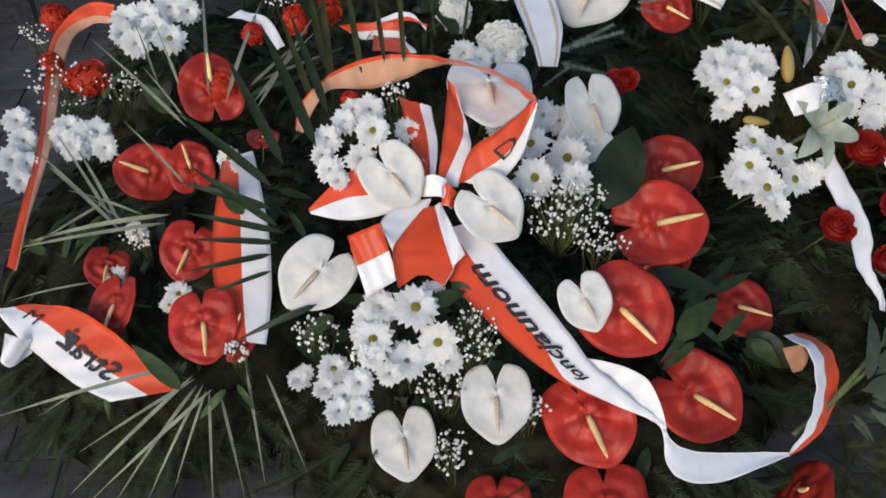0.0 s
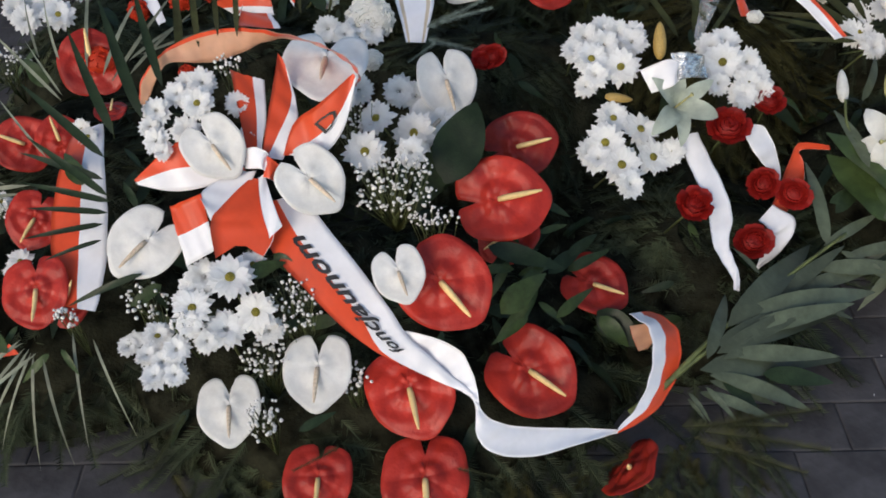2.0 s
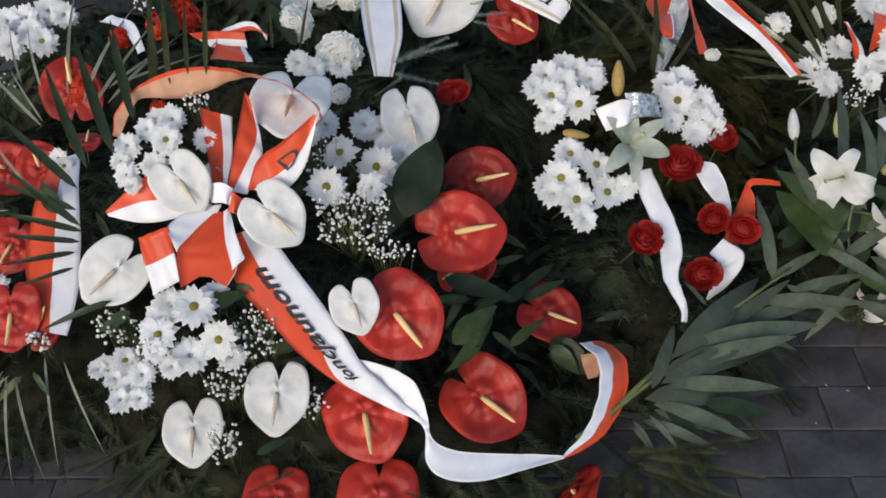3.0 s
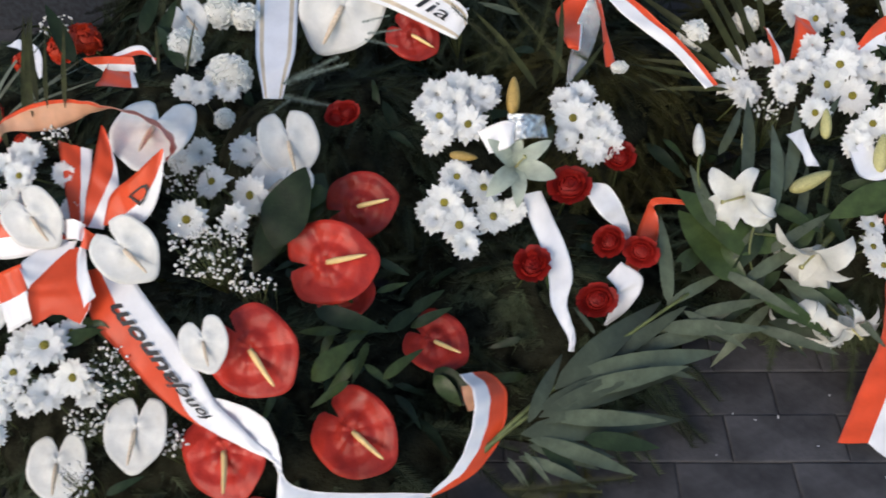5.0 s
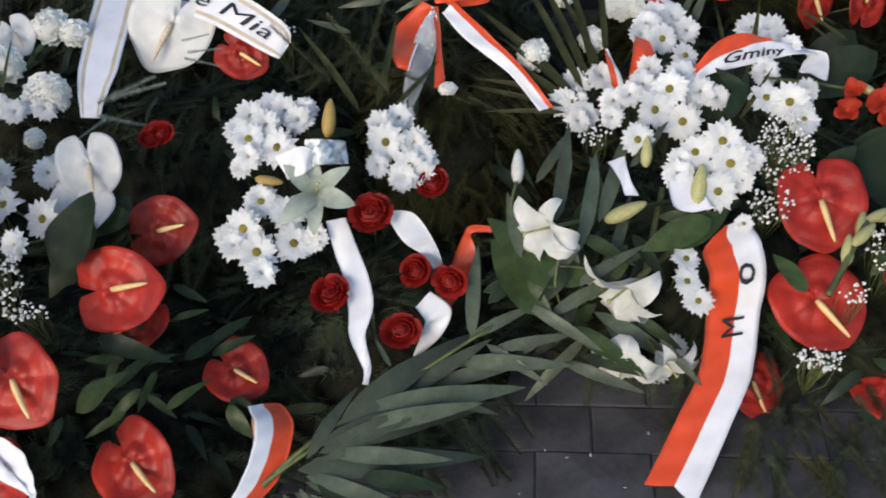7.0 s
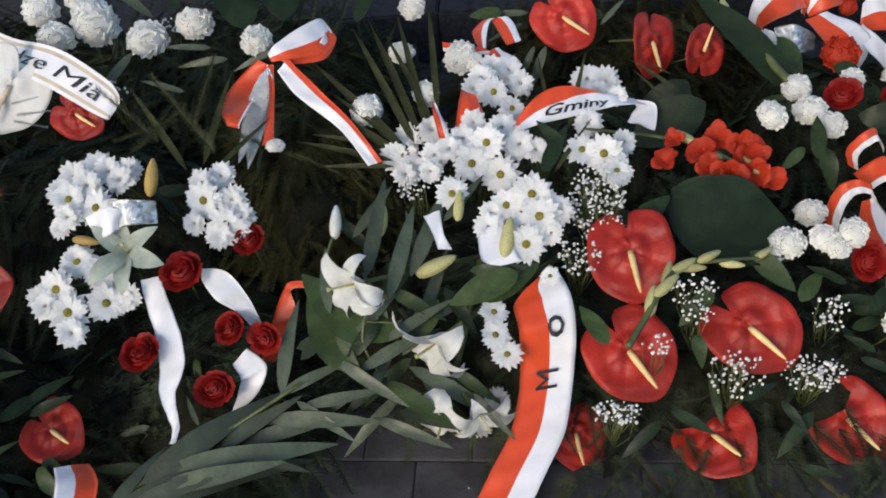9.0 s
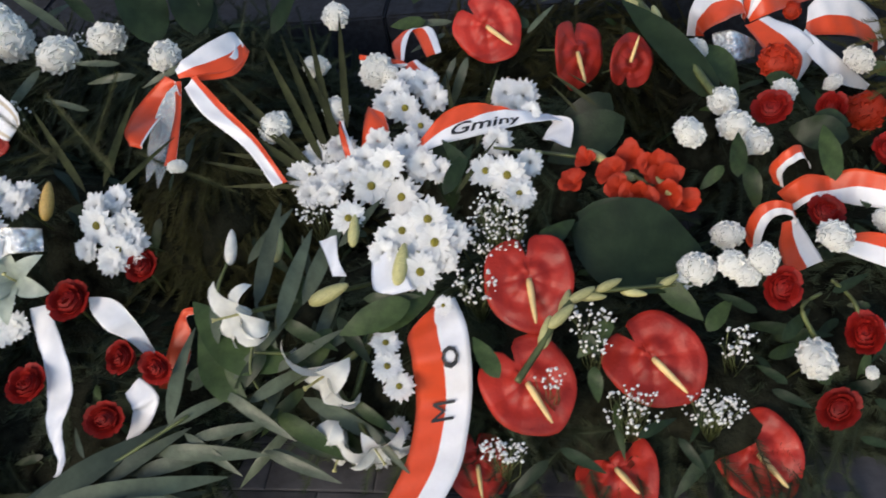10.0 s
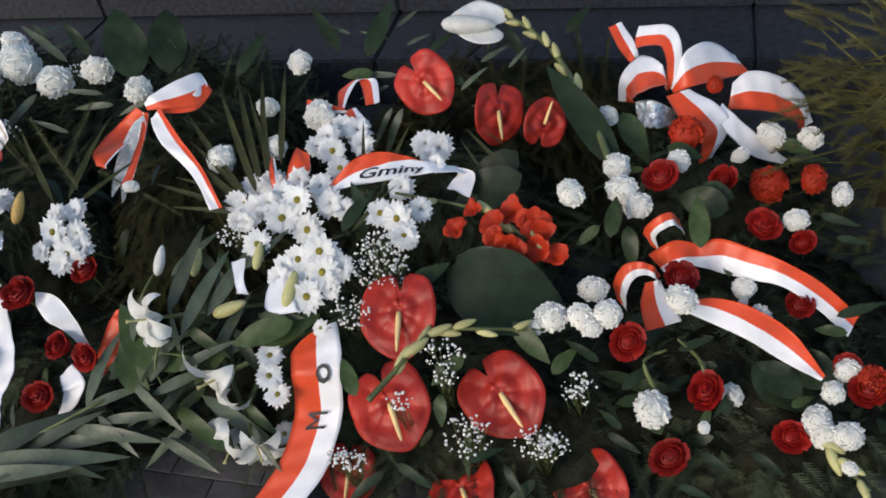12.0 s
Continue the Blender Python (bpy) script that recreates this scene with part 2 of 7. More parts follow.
def daisy_mesh(seed, layers, ragged):
    r = random.Random(seed)
    p = Pile()
    for layer in range(layers):
        n = 18 - 2 * layer
        for k in range(n):
            a = 2 * math.pi * (k + 0.5 * layer + r.uniform(-0.25, 0.25)) / n
            b = blade(0.44 * r.uniform(0.85, 1.08) * (1 - 0.12 * layer), 0.17 * r.uniform(0.9, 1.2), r.uniform(-0.25, 0.15) - ragged * r.random(), 0.2, 4, 1.25)
            m = Matrix.Rotation(a, 4, "Z") @ Matrix.Translation((0, 0.06, 0.03 * layer)) @ Matrix.Rotation(0.12 + 0.22 * layer + r.uniform(-0.12, 0.12), 4, "X")
            p.petal(*moved(b, m), 1)
    return p.mesh("chrysanthemum", PETAL)


DAISIES = [daisy_mesh(i, 2, 0.1) for i in range(4)]
SHAGGY = [daisy_mesh(20 + i, 3, 0.18) for i in range(4)]
DISC = mesh_of("flower_center", *ball(0.1, 0, 0, 0.055, 6, 10, 0.55), EYE_DISC)
THIN_STEM = mesh_of("stem", *tube([(0, 0, 0), (0, -0.1, -0.6), (0, -0.3, -1.5)], [0.03, 0.03, 0.03], 4), STEM)


def daisy(w, p, n, size, shaggy=False):
    y = Vector((rng.uniform(-1, 1), rng.uniform(-1, 1), rng.uniform(-1, 1))).cross(Vector(n))
    ob = under("chrysanthemum", rng.choice(SHAGGY if shaggy else DAISIES), w, aim(p, n, y, size), "white daisy-like chrysanthemum")
    if not shaggy:
        under("flower_center", DISC, ob, label="yellow-green flower center")
    under("stem", THIN_STEM, ob)
    return ob


def cup_petal(r, width, height, lean, ruffle, seed):
    """A cupped petal standing at radius r, its rim leaning out and ruffled."""
    q = random.Random(seed)
    v, f = [], []
    nu, nv = 6, 4
    for j in range(nv + 1):
        t = j / nv
        for i in range(nu + 1):
            s = i / nu * 2 - 1
            a = s * width * (0.55 + 0.45 * math.sin(math.pi * min(t * 0.85 + 0.1, 1)))
            rr = r * (0.5 + 0.5 * t) + lean * t * t + ruffle * t * math.sin(7 * s + seed)
            zz = height * t * (1 - 0.18 * s * s) - 0.5 * abs(lean) * t ** 4 + ruffle * 0.8 * t * math.cos(9 * s + 2 * seed)
            v.append((rr * math.sin(a), rr * math.cos(a), zz))
    for j in range(nv):
        for i in range(nu):
            a = j * (nu + 1) + i
            f.append((a, a + 1, a + nu + 2, a + nu + 1))
    return v, f


def rose_mesh(seed, m):
    r = random.Random(seed)
    p = Pile()
    for ring, (n, rad, h, lean, wid) in enumerate(((3, 0.06, 0.46, -0.01, 1.3), (4, 0.12, 0.46, 0.0, 1.15), (5, 0.2, 0.44, 0.01, 1.0), (5, 0.28, 0.4, 0.03, 0.9), (6, 0.36, 0.34, 0.09, 0.75))):
        for k in range(n):
            b = cup_petal(rad, wid, h * r.uniform(0.9, 1.1), lean, 0.012, r.uniform(0, 9))
            p.petal(*moved(b, Matrix.Rotation(2 * math.pi * (k + r.uniform(-0.2, 0.2)) / n + ring, 4, "Z") @ Matrix.Translation((0, 0, -0.15))), 3)
    p.petal(*ball(0.3, 0, 0, -0.06, 6, 10, 1.0), 0)
    return p.mesh("rose", m)


def fan_petal(length, width, seed):
    """A frilled petal that fans out along +z."""
    v, f = [], []
    for j in range(4):
        t = j / 3
        for i in range(7):
            c = i / 3 - 1
            v.append((c * width * (0.15 + 0.85 * t) * 0.5, 0.05 * t * math.sin(5 * c + seed) + 0.04 * t * t * math.cos(13 * c + seed), length * t * (1 - 0.12 * c * c) + 0.035 * t * math.sin(14 * c + seed)))
    for j in range(3):
        for i in range(6):
            a = j * 7 + i
            f.append((a, a + 1, a + 8, a + 7))
    return v, f


def carnation_mesh(seed, m):
    r = random.Random(seed)
    p = Pile()
    core = ball(0.45, 0, 0, 0.04, 8, 12, 0.85)
    for i, q in enumerate(core[0]):
        core[0][i] = tuple(c * (1 + 0.16 * noise.noise(Vector(q) * 14 + Vector((seed, 0, 0)))) for c in q)
    p.petal(*core, 0)
    for k in range(58):
        t = (k + 0.5) / 58
        q, a = math.acos(1 - 1.35 * t), 2.39996 * k + r.uniform(-0.3, 0.3)
        b = fan_petal(0.5 * r.uniform(0.86, 1.04), 0.3 * r.uniform(0.8, 1.2), r.uniform(0, 9))
        p.petal(*moved(b, Matrix.Rotation(a, 4, "Z") @ Matrix.Rotation(-q, 4, "X") @ Matrix.Rotation(r.uniform(-0.5, 0.5), 4, "Z")), 2)
    return p.mesh("carnation", m)


ROSES = [rose_mesh(i, ROSE) for i in range(3)]
WHITE_CARN = [carnation_mesh(i, CARNATION) for i in range(4)]
RED_CARN = [carnation_mesh(i + 9, SCARLET) for i in range(3)]


def bloom(w, kind, p, n, size):
    y = Vector((rng.uniform(-1, 1), rng.uniform(-1, 1), rng.uniform(-1, 1))).cross(Vector(n))
    me, name, label = {"rose": (ROSES, "rose", "dark red open rose"), "carnation": (WHITE_CARN, "carnation", "ruffled cream-white carnation"), "scarlet": (RED_CARN, "carnation", "ruffled scarlet carnation")}[kind]
    squash = Matrix.Diagonal((rng.uniform(0.8, 1.1), rng.uniform(0.85, 1.1), rng.uniform(0.75, 1.0), 1))
    ob = under(name, rng.choice(me), w, aim(p, n, y, size) @ squash, label)
    under("stem", THIN_STEM, ob)
    return ob


def lily_mesh(seed, m, recurve, wide=0.4, rise=1.1, rd=0.95):
    r = random.Random(seed)
    p = Pile()
    for k in range(6):
        b = blade(0.6 * r.uniform(0.85, 1.1), wide if k % 2 else wide * 0.8, 0.0, 0.3, 9, rd, r.uniform(-0.3, 0.3), 0.12)
        turn_back = recurve * r.uniform(0.55, 1.35)
        v = []
        sway = r.uniform(-0.12, 0.12)
        for x, y, z in b[0]:
            cy = cz = 0.0
            for i in range(12):
                a = rise - turn_back * ((i + 0.5) / 12 * y / 0.6) ** 1.6
                cy += y / 12 * math.cos(a)
                cz += y / 12 * math.sin(a)
            a = rise - turn_back * (y / 0.6) ** 1.6
            v.append((x + sway * (y / 0.6) ** 2, cy - z * math.sin(a), cz + z * math.cos(a)))
        p.petal(*moved((v, b[1]), Matrix.Rotation(math.pi / 3 * (k + r.uniform(-0.25, 0.25)), 4, "Z")), 1)
    return p.mesh("lily", m)


LILIES = [lily_mesh(i, LILY, 3.1, 0.25, 1.3, 0.9) for i in range(4)]
PALE_LILIES = [lily_mesh(i + 60, PALE_LILY, 1.7, 0.24, 0.9, 0.9) for i in range(2)]
FLORETS = [lily_mesh(i + 30, SCARLET, 1.0, 0.55, 0.85, 1.6) for i in range(3)]
STAMEN = mesh_of("pistil", *tube([(0, 0, 0), (0, 0.03, 0.2), (0, 0.06, 0.36), (0, 0.07, 0.39)], [0.014, 0.012, 0.012, 0.026], 6), BUD)
BUD_MESHES = {}
for key, m in (("pale", BUD), ("tan", TANBUD), ("white", LILY)):
    vv, ff = ball(0.17, 0, 0, 0, 8, 8, 1.0)
    vv = [(x * (1 - 0.25 * z / 0.17), z * 2.9, y * (1 - 0.25 * z / 0.17)) for x, y, z in vv]
    BUD_MESHES[key] = mesh_of("bud", vv, ff, m)


def lily(w, p, n, y, size, tone="white"):
    ob = under("lily", rng.choice(LILIES if tone == "white" else PALE_LILIES), w, aim(p, n, y, size), f"open {tone} lily with curled-back petals")
    under("pistil", STAMEN, ob)
    under("stem", THIN_STEM, ob)
    return ob


def floret(w, p, n, size):
    y = Vector((rng.uniform(-1, 1), rng.uniform(-1, 1), rng.uniform(-1, 1))).cross(Vector(n))
    return under("gladiolus_floret", rng.choice(FLORETS), w, aim(p, n, y, size), "scarlet gladiolus floret")


def bud(w, p, n, y, size, tone="pale"):
    return under("bud", BUD_MESHES[tone], w, aim(p, n, y, size), {"pale": "closed pale green lily bud", "tan": "closed tan lily bud", "white": "closed white bud"}[tone])


LEAF_MESHES = {}
for key, m, wd, rd, lift in (("leaf", LEAF, 0.42, 0.75, -0.2), ("dark", DARKLEAF, 0.26, 0.7, -0.25), ("grey", GREYLEAF, 0.155, 0.72, -0.3), ("broad", DARKLEAF, 0.62, 0.85, -0.15), ("spear", DARKLEAF, 0.085, 0.6, -0.2), ("olive", OLIVE, 0.065, 0.6, -0.2), ("blade", BLADE, 0.028, 0.5, -0.45), ("silver", SILVER, 0.22, 0.7, -0.2), ("mid", LEAF, 0.22, 0.7, -0.25)):
    LEAF_MESHES[key] = []
    for k in range(3):
        r = random.Random(k + 3)
        v, f = blade(1, wd * r.uniform(0.85, 1.15), lift * r.uniform(0.3, 1.7), 0.18, 10, rd, r.uniform(-0.6, 0.6), 0.15)
        k2 = len(v)
        v = v + [(x, y, z - 0.004) for x, y, z in v]
        f = f + [tuple(i + k2 for i in reversed(q)) for q in f]
        LEAF_MESHES[key].append(mesh_of("leaf", v, f, m))


def leaf(w, p, n, y, size, kind="leaf"):
    names = {"blade": "grass_blade", "olive": "palm_leaflet", "spear": "palm_leaflet", "frond": "conifer_frond", "frost": "conifer_frond", "fir": "conifer_frond"}
    return under(names.get(kind, "leaf"), rng.choice(LEAF_MESHES[kind]), w, aim(p, n, y, size))


def stalk(w, path, buds, tone="pale", r=0.005):
    """A flower stalk along a path, with buds set along its outer part."""
    pts = [Vector(p) for p in path]
    fine = []
    for i in range(len(pts) - 1):
        a, b, c, d = pts[max(i - 1, 0)], pts[i], pts[i + 1], pts[min(i + 2, len(pts) - 1)]
        for k in range(6):
            t = k / 6
            fine.append(0.5 * (2 * b + (c - a) * t + (2 * a - 5 * b + 4 * c - d) * t * t + (3 * b - a - 3 * c + d) * t ** 3))
    fine.append(pts[-1])
    ob = under("flower_stalk", mesh_of("stalk", *tube(fine, [r * (1 - 0.5 * i / len(fine)) for i in range(len(fine))], 6), STEM), w, Matrix.Identity(4), "green gladiolus stalk with closed buds")
    for k in range(buds):
        i = int(len(fine) * (0.25 + 0.72 * k / max(buds, 1)))
        i = min(i, len(fine) - 2)
        d = (fine[i + 1] - fine[i]).normalized()
        side = d.orthogonal() * (0.5 if k % 2 else -0.5)
        b = under("bud", BUD_MESHES[tone], ob)
        b.matrix_basis = ob.matrix_basis.inverted() @ Matrix.Identity(4)
        b.matrix_basis = Matrix.Identity(4) @ aim(fine[i] + side * 0.012 + d * 0.015, (0, -0.4, 1), d + side * 0.6, 0.06 * (1 - 0.35 * k / buds))
    return ob


def gypsophila(w, p, rx, ry, rz, count, seed):
    """A cloud of tiny white blossoms on hair-thin stems."""
    r = random.Random(seed)
    pile = Pile()
    foot = (p[0], p[1] + 0.02, p[2] - 0.12)
    for k in range(int(count * 1.35)):
        while True:
            q = [r.uniform(-1, 1) for _ in range(3)]
            if q[0] ** 2 + q[1] ** 2 + q[2] ** 2 < 1:
                break
        c = (p[0] + q[0] * rx, p[1] + q[1] * ry, p[2] + q[2] * rz)
        pile.add(*ball(r.uniform(0.0014, 0.0034), *c, 4, 6), 0)
        if k % 3 == 0:
            mid = [(a + b) / 2 + r.uniform(-0.01, 0.01) for a, b in zip(foot, c)]
            pile.add(*tube([foot, mid, c], [0.0007] * 3, 3), 1)
    return tagged(under("gypsophila", pile.mesh("gypsophila", [GYP, STEM]), w, Matrix.Identity(4), "tiny white gypsophila blossoms on thin stems"), kind="stuff")


# ---- ribbons ----
class Strip:
    """A satin band through rows of centre and half-width vector."""

    def __init__(self, rows):
        self.rows = [(Vector(r[:3]), Vector(r[3:6])) for r in rows]
        self.n = len(rows) - 1

    def at(self, u, v):
        """u from 0 to 1 along, v from -1 to 1 across."""
        x = min(max(u, 0), 1) * self.n
        i = min(int(x), self.n - 1)
        t = x - i
        out = []
        for j in (0, 1):
            a, b, c, d = (self.rows[min(max(k, 0), self.n)][j] for k in (i - 1, i, i + 1, i + 2))
            out.append(0.5 * (2 * b + (c - a) * t + (2 * a - 5 * b + 4 * c - d) * t * t + (3 * b - a - 3 * c + d) * t ** 3))
        return out[0] + out[1] * v

    def normal(self, u, v):
        e = 0.01
        a = self.at(min(u + e, 1), v) - self.at(max(u - e, 0), v)
        b = self.at(u, 1) - self.at(u, -1)
        return a.cross(b).normalized()


def ribbon(w, rows, label="red and white satin ribbon", name="ribbon", style="flag", notch=0.0, split=0.0, words=None, fork=0.0):
    s = Strip(rows)
    nu, nv = 9 * s.n, 10
    v, f, mi = [], [], []
    for i in range(nu + 1):
        for j in range(nv + 1):
            u = i / nu
            if isinstance(split, tuple):
                k = u * (len(split) - 1)
                b = min(int(k), len(split) - 2)
                edge = split[b] + (split[b + 1] - split[b]) * (k - b)
            else:
                edge = split
            edge = min(max(edge, -0.98), 0.98) if style in ("flag", "peach") else 0.0
            c = -1 + (edge + 1) * j / 5 if j <= 5 else edge + (1 - edge) * (j - 5) / 5
            if notch and i == nu:
                u += -notch * (j % 2)
            u *= 1 - fork * (1 - abs(c))
            q = s.at(u, c)
            q = q + s.normal(min(max(u, 0.01), 0.99), c) * (0.0012 * math.sin(23 * u * s.n / 3 + 2 * c) + 0.001 * math.sin(3 * c + 9 * u))
            v.append(q)
    for i in range(nu):
        for j in range(nv):
            a = i * (nv + 1) + j
            f.append((a, a + 1, a + nv + 2, a + nv + 1))
            c = (j + 0.5) / nv * 2 - 1
            mi.append((0 if j < 5 else 1) if style == "flag" else (0 if j < 5 else 3) if style == "peach" else 4 if style == "foil" else (2 if 0.55 < abs(c) < 0.75 else 1) if style == "gold" else 1)
    k = len(v)
    nrm = [s.normal(min(max(i / nu, 0.01), 0.99), 0) * 0.0006 for i in range(nu + 1)]
    v += [v[i] - nrm[i // (nv + 1)] for i in range(k)]
    f += [tuple(i + k for i in reversed(q)) for q in f]
    mi += mi
    for i in range(nu):
        for j in (0, nv):
            a = i * (nv + 1) + j
            f.append((a, a + k, a + nv + 1 + k, a + nv + 1))
            mi.append((0 if j == 0 else 1) if style == "flag" else 3 if style == "peach" else 4 if style == "foil" else 1)
    ob = under(name, mesh_of(name, v, f, [RIB_RED, RIB_WHITE, RIB_GOLD, RIB_BACKLIT, SILVER], mi), w, Matrix.Identity(4), label)
    for text, u0, u1, v0, v1, lean in words or ():
        lettering(ob, s, text, u0, u1, v0, v1, lean)
    return ob


def lettering(ob, s, text, u0, u1, v0, v1, lean=0.25):
    """Words printed on a band: they run from u0 to u1 along it, their feet at v0 and heads at v1."""
    cu = bpy.data.curves.new("lettering", "FONT")
    cu.body, cu.shear, cu.resolution_u, cu.offset = text, lean, 2, 0.024 if text.islower() else 0.016 if len(text) == 5 else 0.03 if text == "O" else 0.0
    tmp = bpy.data.objects.new("lettering_curve", cu)
    scene.collection.objects.link(tmp)
    me = bpy.data.meshes.new_from_object(tmp.evaluated_get(bpy.context.evaluated_depsgraph_get()))
    bpy.data.objects.remove(tmp)
    xs, ys = [q.co.x for q in me.vertices], [q.co.y for q in me.vertices]
    x0, x1, y0, y1 = min(xs), max(xs), min(ys), max(ys)
    for q in me.vertices:
        u = u0 + (u1 - u0) * (q.co.x - x0) / (x1 - x0)
        c = v0 + (v1 - v0) * (q.co.y - y0) / (y1 - y0)
        p, nn = s.at(u, c), s.normal(u, c)
        if nn.dot(Vector((0.4, -0.6, 0.7))) < 0:
            nn = -nn
        q.co = p + nn * 0.004
    me.materials.clear()
    me.materials.append(INK)
    return under("lettering", me, ob, label="black printed lettering")


# ---- wreath bodies ----
def dome_height(d, x, y):
    cx, cy, rx, ry, h = d
    r = math.hypot((x - cx) / rx, (y - cy) / ry)
    return h * (1 - r ** 2.4) ** 0.6 if r < 1 else 0.0


def fir_twig(r, length):
    """A fir twig along +y with flat rows of needles."""
    v, f = [], []
    a, b = tube([(0, 0, 0), (0, length * 0.5, 0.01), (0, length, 0)], [0.0016, 0.0013, 0.0006], 3)
    v, f = list(a), list(b)
    n = int(length * 460)
    for k in range(n):
        t = k / n
        side = 1 if k % 2 else -1
        y0 = length * t
        ln = 0.02 * (1 - 0.5 * t) * r.uniform(0.8, 1.2)
        up = r.uniform(-0.3, 0.7)
        tip = (side * ln * 0.8, y0 + ln * 0.75, 0.008 + ln * up * 0.6)
        i = len(v)
        v += [(0, y0, 0.004), (0.0, y0 + 0.0034, 0.004), tip]
        f.append((i, i + 1, i + 2))
    return v, f


LEAF_MESHES["frond"] = []
for k in range(3):
    fv, ff = fir_twig(random.Random(k + 50), 0.2)
    LEAF_MESHES["frond"].append(mesh_of("frond", [(x * 5, y * 5, z * 5) for x, y, z in fv], ff, OLIVE, smooth=False))
    LEAF_MESHES.setdefault("fir", []).append(mesh_of("frond", [(x * 6, y * 5, z * 5) for x, y, z in fv], ff, (FIR, OLIVE_FIR, FIR)[k], smooth=False))
    LEAF_MESHES.setdefault("frost", []).append(mesh_of("frond", [(x * 5, y * 5, z * 5) for x, y, z in fv], ff, FROST, smooth=False))


def wreath(name, d, label, twigs, seed, mat_twig=None, long=1.0, category="wreath"):
    """A mounded base on the paving, thatched with short fir twigs; returns the Empty that carries it all."""
    cx, cy, rx, ry, h = d
    e = new(name)
    e.matrix_basis = Matrix.Translation((cx, cy, 0.0))
    e.empty_display_size = 0.1
    tagged(e, label, category, "flower tributes laid on the paving")
    r = random.Random(seed)
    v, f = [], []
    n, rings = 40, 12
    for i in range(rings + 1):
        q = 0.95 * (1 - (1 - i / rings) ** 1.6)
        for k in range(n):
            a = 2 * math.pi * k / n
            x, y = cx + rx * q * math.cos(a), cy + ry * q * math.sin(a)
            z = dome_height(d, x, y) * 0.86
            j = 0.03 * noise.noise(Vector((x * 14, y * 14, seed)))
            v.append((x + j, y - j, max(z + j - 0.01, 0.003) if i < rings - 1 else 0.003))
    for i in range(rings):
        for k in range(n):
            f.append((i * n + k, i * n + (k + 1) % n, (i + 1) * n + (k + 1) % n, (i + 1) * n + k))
    # Added filler mound; its dark colour stands in for shade under the twigs.
    under("moss_base", mesh_of("moss_base", v, f, GAP_SHADE), e, Matrix.Identity(4), "filler mound, coloured near-black for the shade between twigs")
    pile = Pile()
    for k in range(int(twigs * 2.0)):
        q, a = math.sqrt(r.random()) * 1.0, r.uniform(0, 2 * math.pi)
        x, y = cx + rx * q * math.cos(a), cy + ry * q * math.sin(a)
        z = dome_height(d, x, y) * 0.86
        out = Vector((math.cos(a) * 0.9 + r.uniform(-0.6, 0.6), math.sin(a) * 0.9 + r.uniform(-0.6, 0.6), r.uniform(-0.1, 0.7) * (1.1 - q)))
        nn = Vector((math.cos(a) * q, math.sin(a) * q, 1.0 - 0.5 * q))
        p0 = Vector((x, y, max(z, 0.012))) - out.normalized() * 0.03
        p0.z = max(p0.z, 0.012)
        pile.add(*moved(fir_twig(r, r.uniform(0.07, 0.16) * long), aim(p0, nn, out + Vector((0, 0, (long - 1) * 0.6)))))
    for k in range(int(150 * (rx + ry))):
        a = r.uniform(0, 2 * math.pi)
        q = r.uniform(0.8, 1.0)
        out = Vector((math.cos(a) + r.uniform(-0.5, 0.5), math.sin(a) + r.uniform(-0.5, 0.5), r.uniform(-0.1, 0.15)))
        x, y = cx + rx * q * math.cos(a), cy + ry * q * math.sin(a)
        pile.add(*moved(fir_twig(r, r.uniform(0.08, 0.15)), aim((x, y, dome_height(d, x, y) * 0.6 + r.uniform(0.012, 0.03)), (0.3 * math.cos(a), 0.3 * math.sin(a), 1), out)))
    tagged(under("fir_greenery", pile.mesh("fir_greenery", mat_twig or FIR, False), e, Matrix.Identity(4), "dense dark green fir twigs"), kind="stuff")
    # small filling leaves, each a piece of its own
    for k in range(int(26 * rx * ry / 0.15)):
        q, a = math.sqrt(r.random()) * 0.85, r.uniform(0, 2 * math.pi)
        x, y = cx + rx * q * math.cos(a), cy + ry * q * math.sin(a)
        leaf(e, (x, y, dome_height(d, x, y) * 0.9 + 0.01), (math.cos(a) * 0.6 + r.uniform(-0.5, 0.5), math.sin(a) * 0.6 + r.uniform(-0.5, 0.5), 1), (math.cos(a) + r.uniform(-0.8, 0.8), math.sin(a) + r.uniform(-0.8, 0.8), 0.2), r.uniform(0.06, 0.11), r.choice(("dark", "dark", "mid")))
    return e


def skirt(w, count, x0, x1, y0, y1, seed):
    """Fir fronds spread flat on the paving in front of a wreath."""
    r = random.Random(seed)
    for k in range(count):
        t = (k + r.random()) / count
        p = (x0 + (x1 - x0) * t, y0 + (y1 - y0) * t + r.uniform(-0.09, 0.09), r.uniform(0.012, 0.05))
        leaf(w, p, (r.uniform(-0.4, 0.4), -0.3, 1), (r.uniform(-0.9, 0.9), -1, r.uniform(-0.12, 0.12)), r.uniform(0.11, 0.18), "fir")


# ---- ground and the stone behind ----
ground = tagged(new("ground", mesh_of("ground", [(-400, -400, -0.004), (400, -400, -0.004), (400, 400, -0.004), (-400, 400, -0.004)], [(0, 1, 2, 3)], JOINT)), "dark sand bed under grey concrete paving", "ground", kind="structure")


